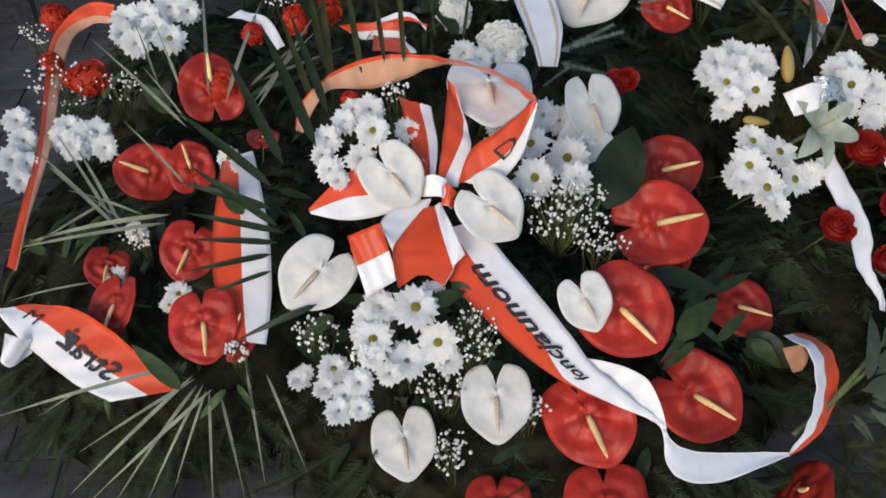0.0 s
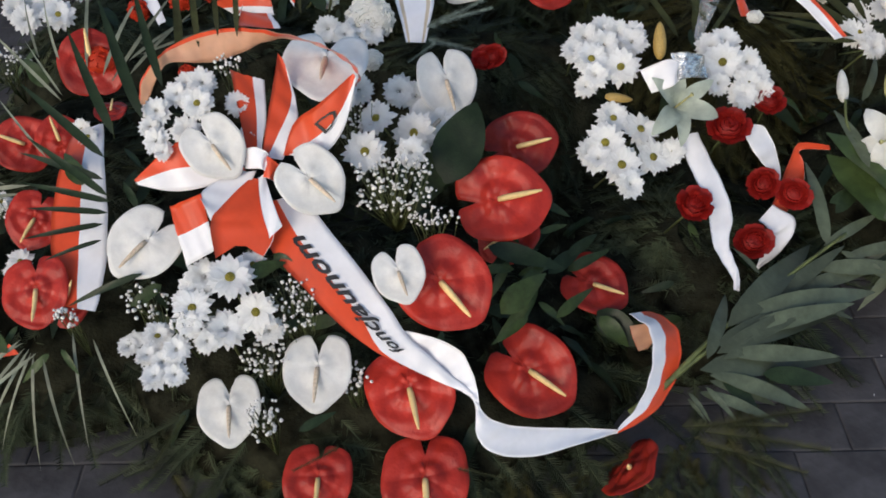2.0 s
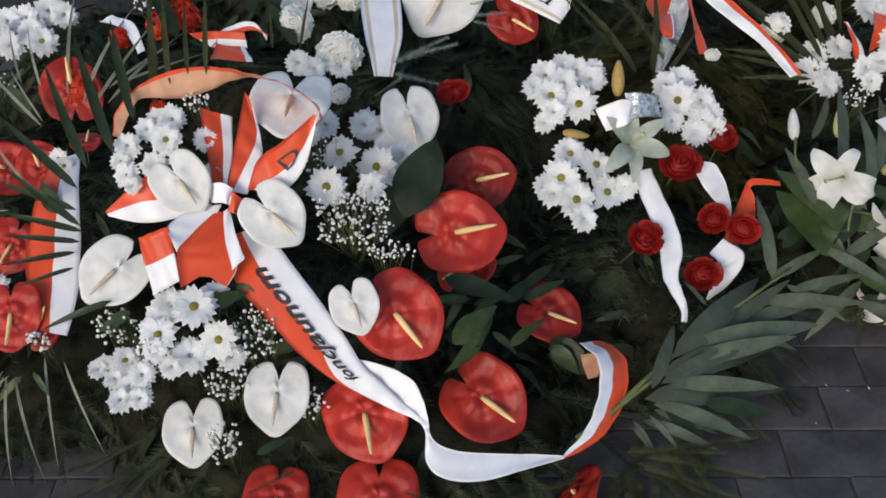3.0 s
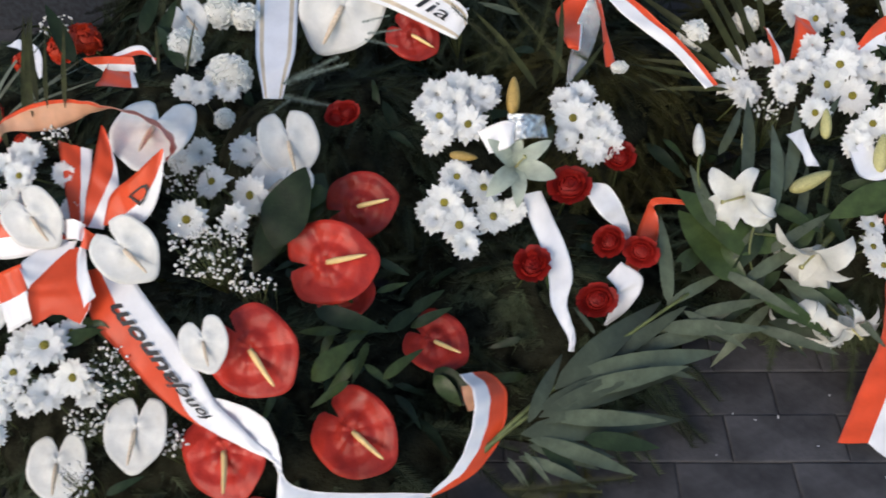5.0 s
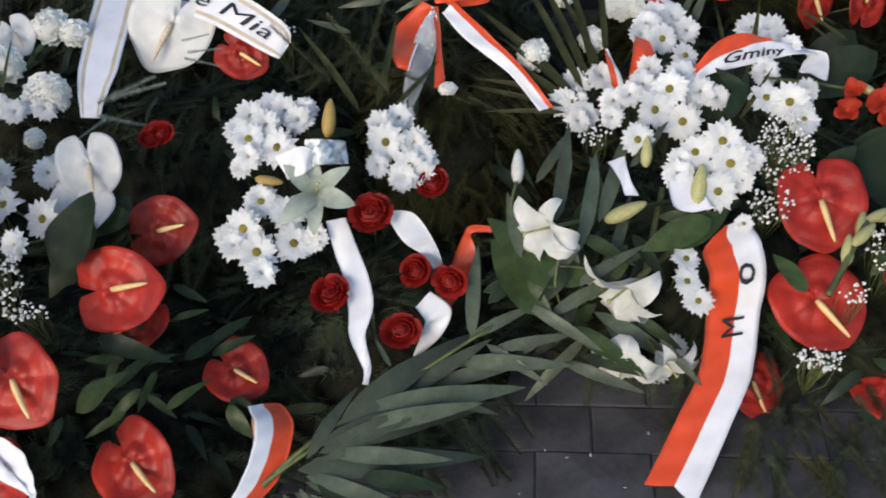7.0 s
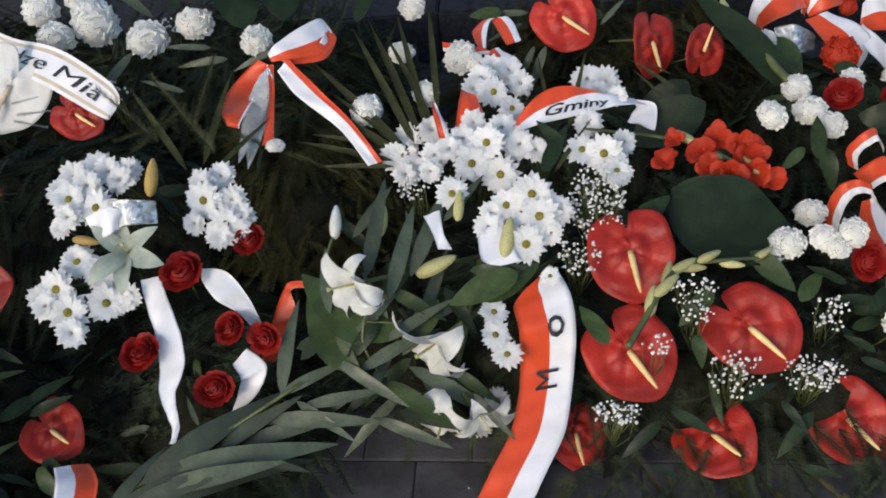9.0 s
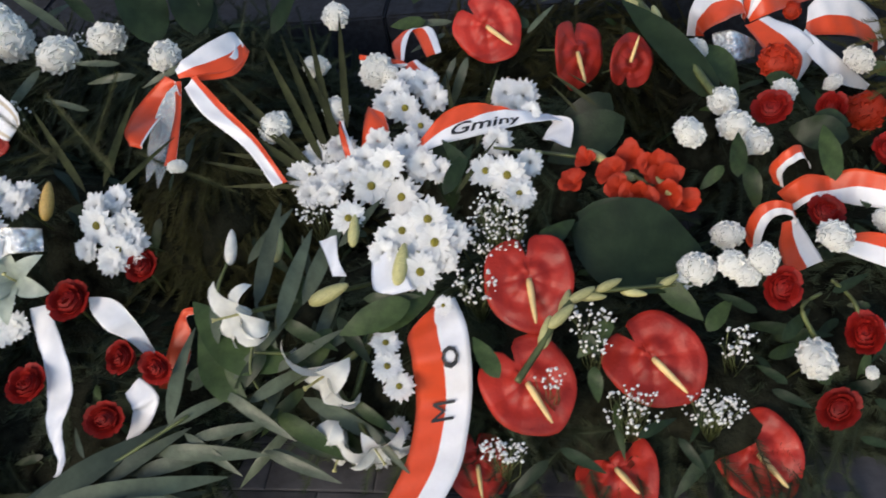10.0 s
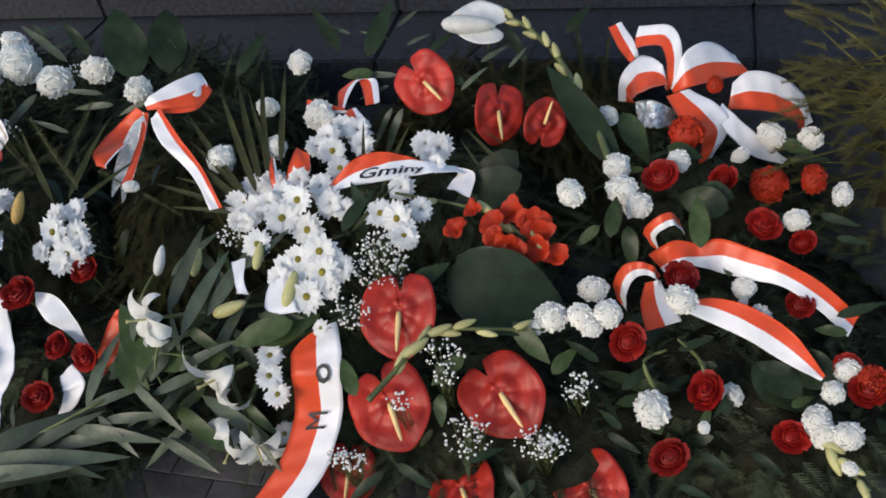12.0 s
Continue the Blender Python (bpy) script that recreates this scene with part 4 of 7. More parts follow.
ribbon(B, [(0.203, 0.896, 0.287, -0.003, -0.004, -0.009), (0.249, 0.881, 0.277, -0.006, -0.010, -0.015), (0.289, 0.860, 0.261, -0.009, -0.014, -0.019), (0.313, 0.839, 0.244, -0.005, -0.008, -0.011), (0.321, 0.823, 0.234, -0.004, -0.002, -0.002), (0.324, 0.813, 0.225, -0.003, -0.002, -0.002), (0.333, 0.791, 0.207, -0.008, -0.014, -0.006), (0.364, 0.786, 0.186, -0.010, -0.021, -0.007), (0.417, 0.798, 0.166, -0.007, -0.021, -0.007), (0.484, 0.826, 0.144, -0.004, -0.013, -0.002), (0.543, 0.853, 0.122, -0.002, -0.002, -0.002)], "white ribbon tail curling back", name='ribbon', style='white')
ribbon(B, [(0.542, 0.852, 0.123, -0.001, 0.002, 0.003), (0.588, 0.891, 0.127, -0.013, -0.001, 0.011), (0.617, 0.938, 0.142, -0.022, -0.007, 0.016), (0.629, 0.986, 0.164, -0.026, -0.010, 0.013), (0.624, 1.028, 0.176, -0.026, -0.014, 0.013), (0.595, 1.064, 0.169, -0.022, -0.013, 0.010)], "red and white end of the curling ribbon", split=0.05)
ribbon(B, [(0.594, 1.047, 0.158, 0.018, 0.003, 0.002), (0.599, 1.028, 0.145, 0.018, 0.002, 0.001), (0.598, 1.011, 0.134, 0.008, 0.002, 0.001)], "folded ribbon end in painted backlit peach tone", name='ribbon', style='peach', split=-0.98)
daisy(B, (-0.111, 1.183, 0.542), (0.21, -0.58, 0.79), 0.054, True)
daisy(B, (-0.104, 1.129, 0.542), (0.01, -0.62, 0.78), 0.055, True)
daisy(B, (-0.149, 1.167, 0.532), (0.08, -0.54, 0.84), 0.045, True)
daisy(B, (-0.053, 1.162, 0.518), (0.23, -0.65, 0.73), 0.047, True)
daisy(B, (-0.173, 1.133, 0.524), (-0.00, -0.70, 0.71), 0.049, True)
daisy(B, (-0.167, 1.090, 0.499), (-0.20, -0.67, 0.71), 0.048, True)
daisy(B, (-0.121, 1.100, 0.510), (0.17, -0.76, 0.63), 0.053, True)
daisy(B, (-0.038, 1.119, 0.479), (0.02, -0.64, 0.77), 0.047, True)
daisy(B, (-0.138, 1.191, 0.536), (0.13, -0.59, 0.80), 0.041, True)
daisy(B, (-0.180, 1.112, 0.509), (0.38, -0.78, 0.50), 0.040, True)
daisy(B, (-0.153, 1.071, 0.493), (-0.16, -0.63, 0.76), 0.035, True)
daisy(B, (-0.104, 1.126, 0.543), (0.01, -0.67, 0.75), 0.054)
daisy(B, (-0.040, 0.923, 0.377), (0.20, -0.40, 0.89), 0.075)
daisy(B, (-0.102, 0.906, 0.328), (0.01, -0.43, 0.90), 0.067)
daisy(B, (-0.007, 0.907, 0.322), (-0.10, -0.74, 0.67), 0.069)
daisy(B, (0.141, 1.131, 0.452), (0.17, -0.75, 0.64), 0.072)
daisy(B, (0.209, 1.245, 0.406), (-0.30, -0.70, 0.65), 0.079)
daisy(B, (0.146, 1.248, 0.432), (-0.25, -0.42, 0.87), 0.071)
daisy(B, (-0.162, 0.890, 0.280), (0.22, -0.36, 0.91), 0.054)
daisy(B, (-0.016, 0.961, 0.368), (0.29, -0.58, 0.76), 0.044)
daisy(B, (-0.053, 0.890, 0.299), (0.16, -0.29, 0.94), 0.070, True)
daisy(B, (-0.094, 0.957, 0.343), (0.27, -0.40, 0.88), 0.064, True)
daisy(B, (0.007, 0.903, 0.284), (-0.00, -0.29, 0.96), 0.053, True)
daisy(B, (-0.102, 0.885, 0.316), (0.01, -0.56, 0.83), 0.047, True)
daisy(B, (-0.077, 0.869, 0.298), (0.10, -0.72, 0.69), 0.043, True)
daisy(B, (0.205, 1.351, 0.408), (-0.33, -0.51, 0.80), 0.065, True)
daisy(B, (0.111, 1.312, 0.446), (0.04, -0.79, 0.61), 0.058, True)
daisy(B, (0.174, 1.349, 0.421), (0.21, -0.78, 0.59), 0.064, True)
daisy(B, (0.090, 1.269, 0.458), (0.20, -0.84, 0.51), 0.049, True)
daisy(B, (0.211, 1.157, 0.431), (-0.26, -0.73, 0.63), 0.058, True)
daisy(B, (0.237, 1.315, 0.390), (0.18, -0.56, 0.81), 0.057, True)
daisy(B, (0.089, 1.496, 0.464), (-0.04, -0.49, 0.87), 0.060, True)
daisy(B, (0.037, 1.475, 0.471), (0.03, -0.82, 0.56), 0.054, True)
daisy(B, (0.115, 1.489, 0.457), (0.25, -0.69, 0.68), 0.054, True)
daisy(B, (0.068, 1.468, 0.463), (0.12, -0.57, 0.81), 0.052, True)
daisy(B, (-0.113, 0.948, 0.334), (-0.22, -0.48, 0.85), 0.049, True)
daisy(B, (-0.120, 0.921, 0.326), (0.17, -0.65, 0.74), 0.039, True)
daisy(B, (-0.162, 0.894, 0.281), (0.17, -0.36, 0.92), 0.046, True)
daisy(B, (-0.121, 0.856, 0.291), (0.05, -0.46, 0.89), 0.050, True)
daisy(B, (-0.217, 0.898, 0.248), (0.05, -0.36, 0.93), 0.039, True)
daisy(B, (-0.148, 0.819, 0.273), (-0.10, -0.19, 0.98), 0.047, True)
daisy(B, (-0.118, 0.822, 0.276), (0.09, -0.44, 0.89), 0.041, True)
daisy(B, (-0.173, 0.863, 0.269), (0.13, -0.25, 0.96), 0.039, True)
daisy(B, (-0.142, 0.844, 0.278), (0.06, -0.45, 0.89), 0.043, True)
daisy(B, (-0.209, 0.908, 0.252), (0.23, -0.52, 0.82), 0.031, True)
bloom(B, "carnation", (0.106, 1.524, 0.466), (-0.01, -0.83, 0.56), 0.085)
bloom(B, "carnation", (0.122, 1.420, 0.440), (-0.14, -0.77, 0.62), 0.045)
gypsophila(B, (0.186, 1.081, 0.431), 0.073, 0.055, 0.055, 150, 1000)
gypsophila(B, (-0.191, 0.944, 0.301), 0.038, 0.032, 0.032, 50, 560)
gypsophila(B, (0.047, 0.930, 0.316), 0.042, 0.050, 0.050, 80, 840)
gypsophila(B, (0.013, 0.783, 0.226), 0.028, 0.033, 0.033, 50, 800)
gypsophila(B, (-0.003, 0.884, 0.241), 0.042, 0.032, 0.032, 50, 780)
gypsophila(B, (0.135, 0.872, 0.215), 0.033, 0.025, 0.025, 30, 910)
gypsophila(B, (0.250, 1.062, 0.379), 0.044, 0.020, 0.020, 40, 1070)
gypsophila(B, (0.107, 1.237, 0.446), 0.046, 0.042, 0.042, 40, 900)
gypsophila(B, (-0.073, 1.211, 0.560), 0.026, 0.013, 0.020, 20, 700)
gypsophila(B, (-0.118, 0.894, 0.319), 0.025, 0.018, 0.020, 20, 640)
leaf(B, (-0.020, 0.936, 0.369), (0.01, -0.57, 0.82), (0.82, 0.55, -0.15), 0.059, "leaf")
leaf(B, (0.357, 0.944, 0.288), (-0.20, -0.53, 0.82), (0.48, 0.71, -0.52), 0.093, "leaf")
leaf(B, (0.013, 0.980, 0.373), (-0.01, -0.59, 0.81), (0.78, -0.35, -0.53), 0.054, "leaf")
leaf(B, (0.528, 1.066, 0.155), (-0.26, -0.52, 0.81), (0.45, -0.88, 0.14), 0.067, "leaf")
leaf(B, (0.089, 0.950, 0.332), (-0.05, -0.56, 0.83), (0.85, -0.48, -0.21), 0.067, "leaf")
leaf(B, (-0.164, 0.957, 0.325), (0.10, -0.56, 0.82), (-0.77, -0.28, -0.57), 0.057, "leaf")
leaf(B, (0.266, 1.147, 0.376), (-0.15, -0.63, 0.76), (0.32, 0.94, -0.12), 0.145, "broad")
leaf(B, (0.525, 1.085, 0.148), (-0.25, -0.53, 0.81), (0.61, -0.79, 0.10), 0.092, "broad")
leaf(B, (-0.209, 1.049, 0.402), (0.12, -0.61, 0.78), (-0.50, 0.50, 0.71), 0.050, "dark")
leaf(B, (0.013, 0.906, 0.280), (-0.01, -0.53, 0.85), (0.89, 0.30, 0.33), 0.057, "dark")
leaf(B, (0.336, 1.083, 0.298), (-0.18, -0.58, 0.79), (0.69, 0.30, -0.66), 0.123, "dark")
leaf(B, (0.476, 1.155, 0.176), (-0.23, -0.56, 0.80), (0.87, 0.33, 0.37), 0.081, "dark")
leaf(B, (0.069, 0.760, 0.231), (-0.04, -0.45, 0.89), (0.84, 0.47, 0.27), 0.058, "dark")
leaf(B, (-0.191, 0.961, 0.320), (0.11, -0.56, 0.82), (0.71, -0.54, -0.45), 0.049, "dark")
leaf(B, (0.651, 0.889, 0.089), (-0.14, -0.45, 0.88), (0.97, -0.11, 0.22), 0.161, "frond")
leaf(B, (0.605, 0.864, 0.058), (-0.11, -0.44, 0.89), (-0.83, -0.45, 0.33), 0.165, "frond")
leaf(B, (0.131, 0.733, 0.233), (0.14, -0.43, 0.89), (-0.86, -0.49, -0.14), 0.071, "frond")
leaf(B, (-0.092, 0.766, 0.256), (0.26, -0.44, 0.86), (-0.36, -0.92, -0.18), 0.086, "frond")
leaf(B, (0.297, 0.720, 0.207), (0.05, -0.42, 0.90), (0.91, 0.01, -0.41), 0.064, "frond")
leaf(B, (0.684, 0.873, 0.098), (-0.15, -0.45, 0.88), (0.97, -0.23, 0.11), 0.184, "frond")
leaf(B, (0.693, 0.880, 0.105), (-0.16, -0.45, 0.88), (0.99, 0.13, 0.07), 0.168, "frond")
leaf(B, (0.676, 0.860, 0.085), (-0.15, -0.44, 0.89), (0.90, -0.40, 0.18), 0.162, "frond")
leaf(B, (0.667, 0.869, 0.088), (-0.14, -0.45, 0.88), (0.82, -0.54, 0.18), 0.116, "frond")
leaf(B, (0.370, 1.080, 0.271), (0.00, -0.57, 0.82), (-0.27, -0.90, 0.35), 0.072, "mid")
leaf(B, (0.381, 1.011, 0.262), (-0.00, -0.55, 0.84), (0.40, 0.83, -0.40), 0.089, "mid")
leaf(B, (0.449, 1.016, 0.204), (-0.04, -0.53, 0.85), (0.49, 0.76, -0.42), 0.084, "mid")
leaf(B, (0.388, 1.130, 0.264), (-0.01, -0.59, 0.81), (-0.67, 0.17, 0.72), 0.045, "mid")
skirt(B, 110, -0.2, 0.66, 0.74, 0.80, 71)
skirt(B, 26, 0.6, 0.8, 0.80, 0.95, 73)

# wreath of daisies, red roses and a white lily with leaves
C = wreath("funeral_wreath", (0.69, 1.36, 0.31, 0.33, 0.15), "wreath of daisies, red roses and a white lily with leaves", 360, 13)
daisy(C, (0.506, 1.503, 0.436), (0.11, -0.61, 0.79), 0.068, True)
daisy(C, (0.545, 1.527, 0.439), (0.40, -0.46, 0.79), 0.068, True)
daisy(C, (0.594, 1.504, 0.428), (-0.09, -0.53, 0.85), 0.067, True)
daisy(C, (0.515, 1.451, 0.424), (0.15, -0.50, 0.86), 0.071, True)
daisy(C, (0.541, 1.480, 0.435), (0.20, -0.68, 0.71), 0.065, True)
daisy(C, (0.601, 1.533, 0.429), (0.17, -0.83, 0.52), 0.055, True)
daisy(C, (0.488, 1.475, 0.424), (0.24, -0.39, 0.89), 0.060, True)
daisy(C, (0.566, 1.521, 0.437), (0.28, -0.81, 0.51), 0.060, True)
daisy(C, (0.522, 1.418, 0.411), (-0.09, -0.68, 0.73), 0.058, True)
daisy(C, (0.507, 1.406, 0.395), (-0.13, -0.63, 0.77), 0.048, True)
daisy(C, (0.552, 1.356, 0.366), (0.19, -0.59, 0.79), 0.063, True)
daisy(C, (0.523, 1.267, 0.338), (-0.13, -0.40, 0.91), 0.059, True)
daisy(C, (0.576, 1.230, 0.313), (0.42, -0.61, 0.67), 0.059, True)
daisy(C, (0.649, 1.302, 0.324), (-0.14, -0.67, 0.73), 0.054, True)
daisy(C, (0.506, 1.283, 0.343), (0.45, -0.70, 0.56), 0.052, True)
daisy(C, (0.773, 1.537, 0.411), (-0.03, -0.48, 0.88), 0.064, True)
daisy(C, (0.743, 1.518, 0.411), (-0.10, -0.70, 0.71), 0.060, True)
daisy(C, (0.823, 1.463, 0.378), (0.10, -0.53, 0.84), 0.064, True)
daisy(C, (0.794, 1.426, 0.367), (0.03, -0.71, 0.71), 0.062, True)
daisy(C, (0.806, 1.487, 0.397), (0.08, -0.83, 0.55), 0.059, True)
daisy(C, (0.829, 1.438, 0.366), (-0.08, -0.82, 0.57), 0.053, True)
daisy(C, (0.748, 1.436, 0.384), (-0.10, -0.75, 0.65), 0.048, True)
daisy(C, (0.516, 1.448, 0.426), (0.15, -0.50, 0.86), 0.070)
daisy(C, (0.570, 1.439, 0.415), (-0.16, -0.60, 0.79), 0.075)
daisy(C, (0.553, 1.350, 0.364), (0.18, -0.45, 0.88), 0.069)
daisy(C, (0.601, 1.338, 0.350), (0.33, -0.37, 0.87), 0.073)
daisy(C, (0.536, 1.294, 0.353), (-0.09, -0.72, 0.69), 0.076)
daisy(C, (0.563, 1.261, 0.330), (0.19, -0.64, 0.74), 0.078)
daisy(C, (0.620, 1.289, 0.326), (0.39, -0.52, 0.76), 0.074)
daisy(C, (0.759, 1.475, 0.405), (-0.10, -0.83, 0.55), 0.077)
daisy(C, (0.803, 1.442, 0.378), (0.27, -0.76, 0.60), 0.068)
daisy(C, (0.657, 1.305, 0.329), (0.05, -0.78, 0.62), 0.050)
bud(C, (0.648, 1.516, 0.425), (0.09, -0.65, 0.75), (0.02, 0.71, 0.71), 0.074, "tan")
bud(C, (0.564, 1.382, 0.387), (0.13, -0.61, 0.78), (0.99, 0.01, -0.15), 0.052, "tan")
ribbon(C, [(0.687, 1.337, 0.342, 0.017, 0.004, 0.001), (0.706, 1.300, 0.311, 0.019, 0.006, 0.003), (0.729, 1.261, 0.278, 0.022, 0.002, -0.001), (0.741, 1.221, 0.247, 0.021, 0.003, -0.001), (0.739, 1.183, 0.222, 0.014, 0.003, 0.000), (0.750, 1.157, 0.206, 0.009, 0.004, 0.003), (0.762, 1.133, 0.191, 0.006, 0.003, 0.002), (0.761, 1.109, 0.180, 0.005, 0.000, -0.000)], "white satin ribbon loop", style='white')
ribbon(C, [(0.782, 1.342, 0.349, 0.001, -0.007, -0.007), (0.815, 1.335, 0.329, -0.008, -0.018, -0.017), (0.845, 1.332, 0.285, -0.009, -0.010, -0.009), (0.862, 1.327, 0.234, -0.008, -0.003, -0.002)], "white satin ribbon loop", style='white')
ribbon(C, [(0.837, 1.276, 0.214, 0.013, 0.011, 0.009), (0.866, 1.253, 0.201, 0.023, 0.009, 0.005), (0.855, 1.237, 0.172, 0.015, -0.004, -0.007), (0.825, 1.210, 0.135, 0.003, -0.000, -0.001)], "folded white ribbon end", style='white')
ribbon(C, [(0.969, 1.402, 0.267, 0.000, -0.003, -0.003), (0.914, 1.398, 0.272, 0.000, -0.005, -0.005), (0.908, 1.379, 0.254, 0.012, -0.006, -0.008), (0.894, 1.339, 0.208, 0.022, 0.002, -0.001), (0.867, 1.311, 0.162, 0.012, 0.000, -0.002)], "narrow red ribbon", split=1.1)
ribbon(C, [(0.603, 1.359, 0.436, 0.010, -0.013, -0.015), (0.642, 1.356, 0.456, 0.003, -0.016, -0.017), (0.659, 1.367, 0.450, -0.001, -0.010, -0.010)], "white satin bow loop", name='bow_loop', style='white')
ribbon(C, [(0.648, 1.372, 0.457, 0.004, -0.017, -0.018), (0.677, 1.374, 0.461, 0.002, -0.015, -0.016), (0.710, 1.396, 0.442, 0.002, -0.014, -0.014)], "crumpled silver foil bow loop", name='bow_loop', style='foil')
lily(C, (0.658, 1.350, 0.389), (0.19, -0.63, 0.75), (0.68, 0.64, 0.36), 0.150, "pale")
bloom(C, "rose", (0.754, 1.335, 0.358), (-0.07, -0.43, 0.90), 0.081)
bloom(C, "rose", (0.844, 1.429, 0.351), (-0.04, -0.48, 0.87), 0.073)
bloom(C, "rose", (0.827, 1.299, 0.260), (-0.21, -0.61, 0.76), 0.079)
bloom(C, "rose", (0.691, 1.224, 0.271), (0.09, -0.32, 0.94), 0.079)
bloom(C, "rose", (0.806, 1.217, 0.195), (0.06, -0.65, 0.76), 0.078)
bloom(C, "rose", (0.885, 1.297, 0.240), (-0.13, -0.72, 0.69), 0.074)
bloom(C, "rose", (0.338, 1.473, 0.416), (0.12, -0.73, 0.68), 0.059)
bloom(C, "rose", (0.320, 1.460, 0.413), (0.22, -0.48, 0.85), 0.047)
leaf(C, (0.680, 0.953, 0.155), (0.08, -0.43, 0.90), (0.86, 0.37, -0.35), 0.295, "grey")
leaf(C, (0.708, 0.993, 0.170), (0.07, -0.45, 0.89), (0.87, 0.47, -0.17), 0.301, "grey")
leaf(C, (0.733, 1.031, 0.174), (0.06, -0.46, 0.88), (0.70, 0.70, 0.12), 0.275, "grey")
leaf(C, (0.760, 1.053, 0.178), (0.04, -0.47, 0.88), (0.93, 0.34, -0.09), 0.278, "grey")
leaf(C, (0.719, 0.972, 0.161), (0.06, -0.44, 0.90), (0.77, 0.59, -0.24), 0.151, "grey")
leaf(C, (0.694, 0.945, 0.152), (0.08, -0.43, 0.90), (0.98, -0.02, -0.19), 0.147, "grey")
leaf(C, (0.703, 0.946, 0.152), (0.07, -0.43, 0.90), (0.97, -0.16, -0.20), 0.178, "grey")
leaf(C, (0.686, 0.928, 0.144), (0.08, -0.42, 0.91), (0.68, -0.72, -0.15), 0.073, "grey")
leaf(C, (0.692, 0.970, 0.163), (0.08, -0.44, 0.90), (0.39, 0.89, 0.23), 0.143, "grey")
leaf(C, (0.823, 1.104, 0.162), (0.01, -0.49, 0.87), (0.79, 0.58, 0.21), 0.179, "grey")
leaf(C, (0.870, 1.135, 0.157), (-0.01, -0.50, 0.87), (0.95, 0.29, 0.13), 0.182, "grey")
leaf(C, (0.908, 1.170, 0.179), (-0.03, -0.52, 0.86), (0.97, 0.15, -0.19), 0.194, "grey")
leaf(C, (0.752, 1.023, 0.171), (0.05, -0.46, 0.89), (0.82, 0.46, -0.33), 0.218, "grey")
leaf(C, (0.709, 0.981, 0.164), (0.07, -0.44, 0.89), (0.77, 0.60, -0.23), 0.212, "grey")
leaf(C, (0.931, 1.204, 0.201), (-0.05, -0.53, 0.85), (-0.05, 0.86, 0.51), 0.178, "grey")
leaf(C, (0.686, 0.922, 0.138), (0.08, -0.41, 0.91), (0.94, -0.33, -0.03), 0.126, "grey")
leaf(C, (0.802, 1.139, 0.193), (0.02, -0.51, 0.86), (-0.58, 0.79, 0.21), 0.063, "grey")
leaf(C, (0.926, 1.203, 0.201), (-0.04, -0.53, 0.85), (0.84, 0.42, 0.34), 0.135, "grey")
leaf(C, (0.852, 1.114, 0.152), (-0.01, -0.49, 0.87), (0.91, 0.08, -0.40), 0.130, "grey")
leaf(C, (0.727, 0.983, 0.163), (0.06, -0.44, 0.89), (0.81, 0.29, -0.51), 0.194, "grey")
leaf(C, (0.778, 1.058, 0.173), (0.03, -0.48, 0.88), (0.90, 0.40, -0.17), 0.222, "grey")
leaf(C, (0.659, 0.922, 0.135), (0.09, -0.41, 0.91), (0.67, -0.71, -0.22), 0.059, "grey")
leaf(C, (0.677, 0.924, 0.134), (0.09, -0.41, 0.91), (0.96, -0.26, 0.02), 0.096, "grey")
leaf(C, (0.694, 0.939, 0.145), (0.08, -0.42, 0.90), (0.97, -0.19, -0.12), 0.122, "grey")
leaf(C, (0.659, 0.918, 0.124), (0.09, -0.41, 0.91), (0.66, -0.72, -0.21), 0.046, "grey")
leaf(C, (0.908, 1.167, 0.167), (-0.03, -0.51, 0.86), (0.92, 0.35, 0.20), 0.084, "grey")
leaf(C, (0.966, 1.194, 0.185), (-0.06, -0.52, 0.85), (0.92, 0.36, -0.14), 0.142, "grey")
leaf(C, (0.956, 1.200, 0.192), (-0.06, -0.53, 0.85), (0.86, -0.40, -0.31), 0.124, "grey")
leaf(C, (0.712, 0.948, 0.149), (0.07, -0.43, 0.90), (0.75, -0.63, -0.20), 0.101, "dark")
leaf(C, (0.783, 0.959, 0.141), (0.03, -0.43, 0.90), (0.81, 0.23, -0.54), 0.125, "dark")
leaf(C, (0.440, 1.127, 0.196), (0.20, -0.49, 0.85), (0.75, 0.61, 0.27), 0.098, "dark")
leaf(C, (0.473, 1.168, 0.196), (0.18, -0.51, 0.84), (0.74, 0.30, 0.60), 0.084, "dark")
leaf(C, (0.418, 1.211, 0.292), (0.21, -0.54, 0.81), (0.87, -0.12, -0.48), 0.066, "dark")
leaf(C, (0.376, 1.115, 0.266), (0.24, -0.50, 0.83), (-0.34, -0.90, 0.28), 0.076, "dark")
leaf(C, (0.945, 1.279, 0.236), (-0.05, -0.56, 0.82), (0.89, 0.16, 0.42), 0.105, "dark")
leaf(C, (0.955, 1.263, 0.225), (-0.06, -0.56, 0.83), (0.61, 0.46, 0.64), 0.104, "dark")
leaf(C, (0.741, 1.045, 0.171), (0.05, -0.47, 0.88), (0.36, -0.90, -0.26), 0.061, "dark")
leaf(C, (0.378, 1.066, 0.265), (0.24, -0.48, 0.84), (-0.69, -0.39, 0.61), 0.072, "mid")
leaf(C, (0.386, 1.064, 0.254), (0.24, -0.48, 0.84), (0.56, 0.64, -0.53), 0.073, "mid")
leaf(C, (0.373, 1.089, 0.267), (0.24, -0.49, 0.84), (-0.34, 0.80, 0.50), 0.040, "mid")
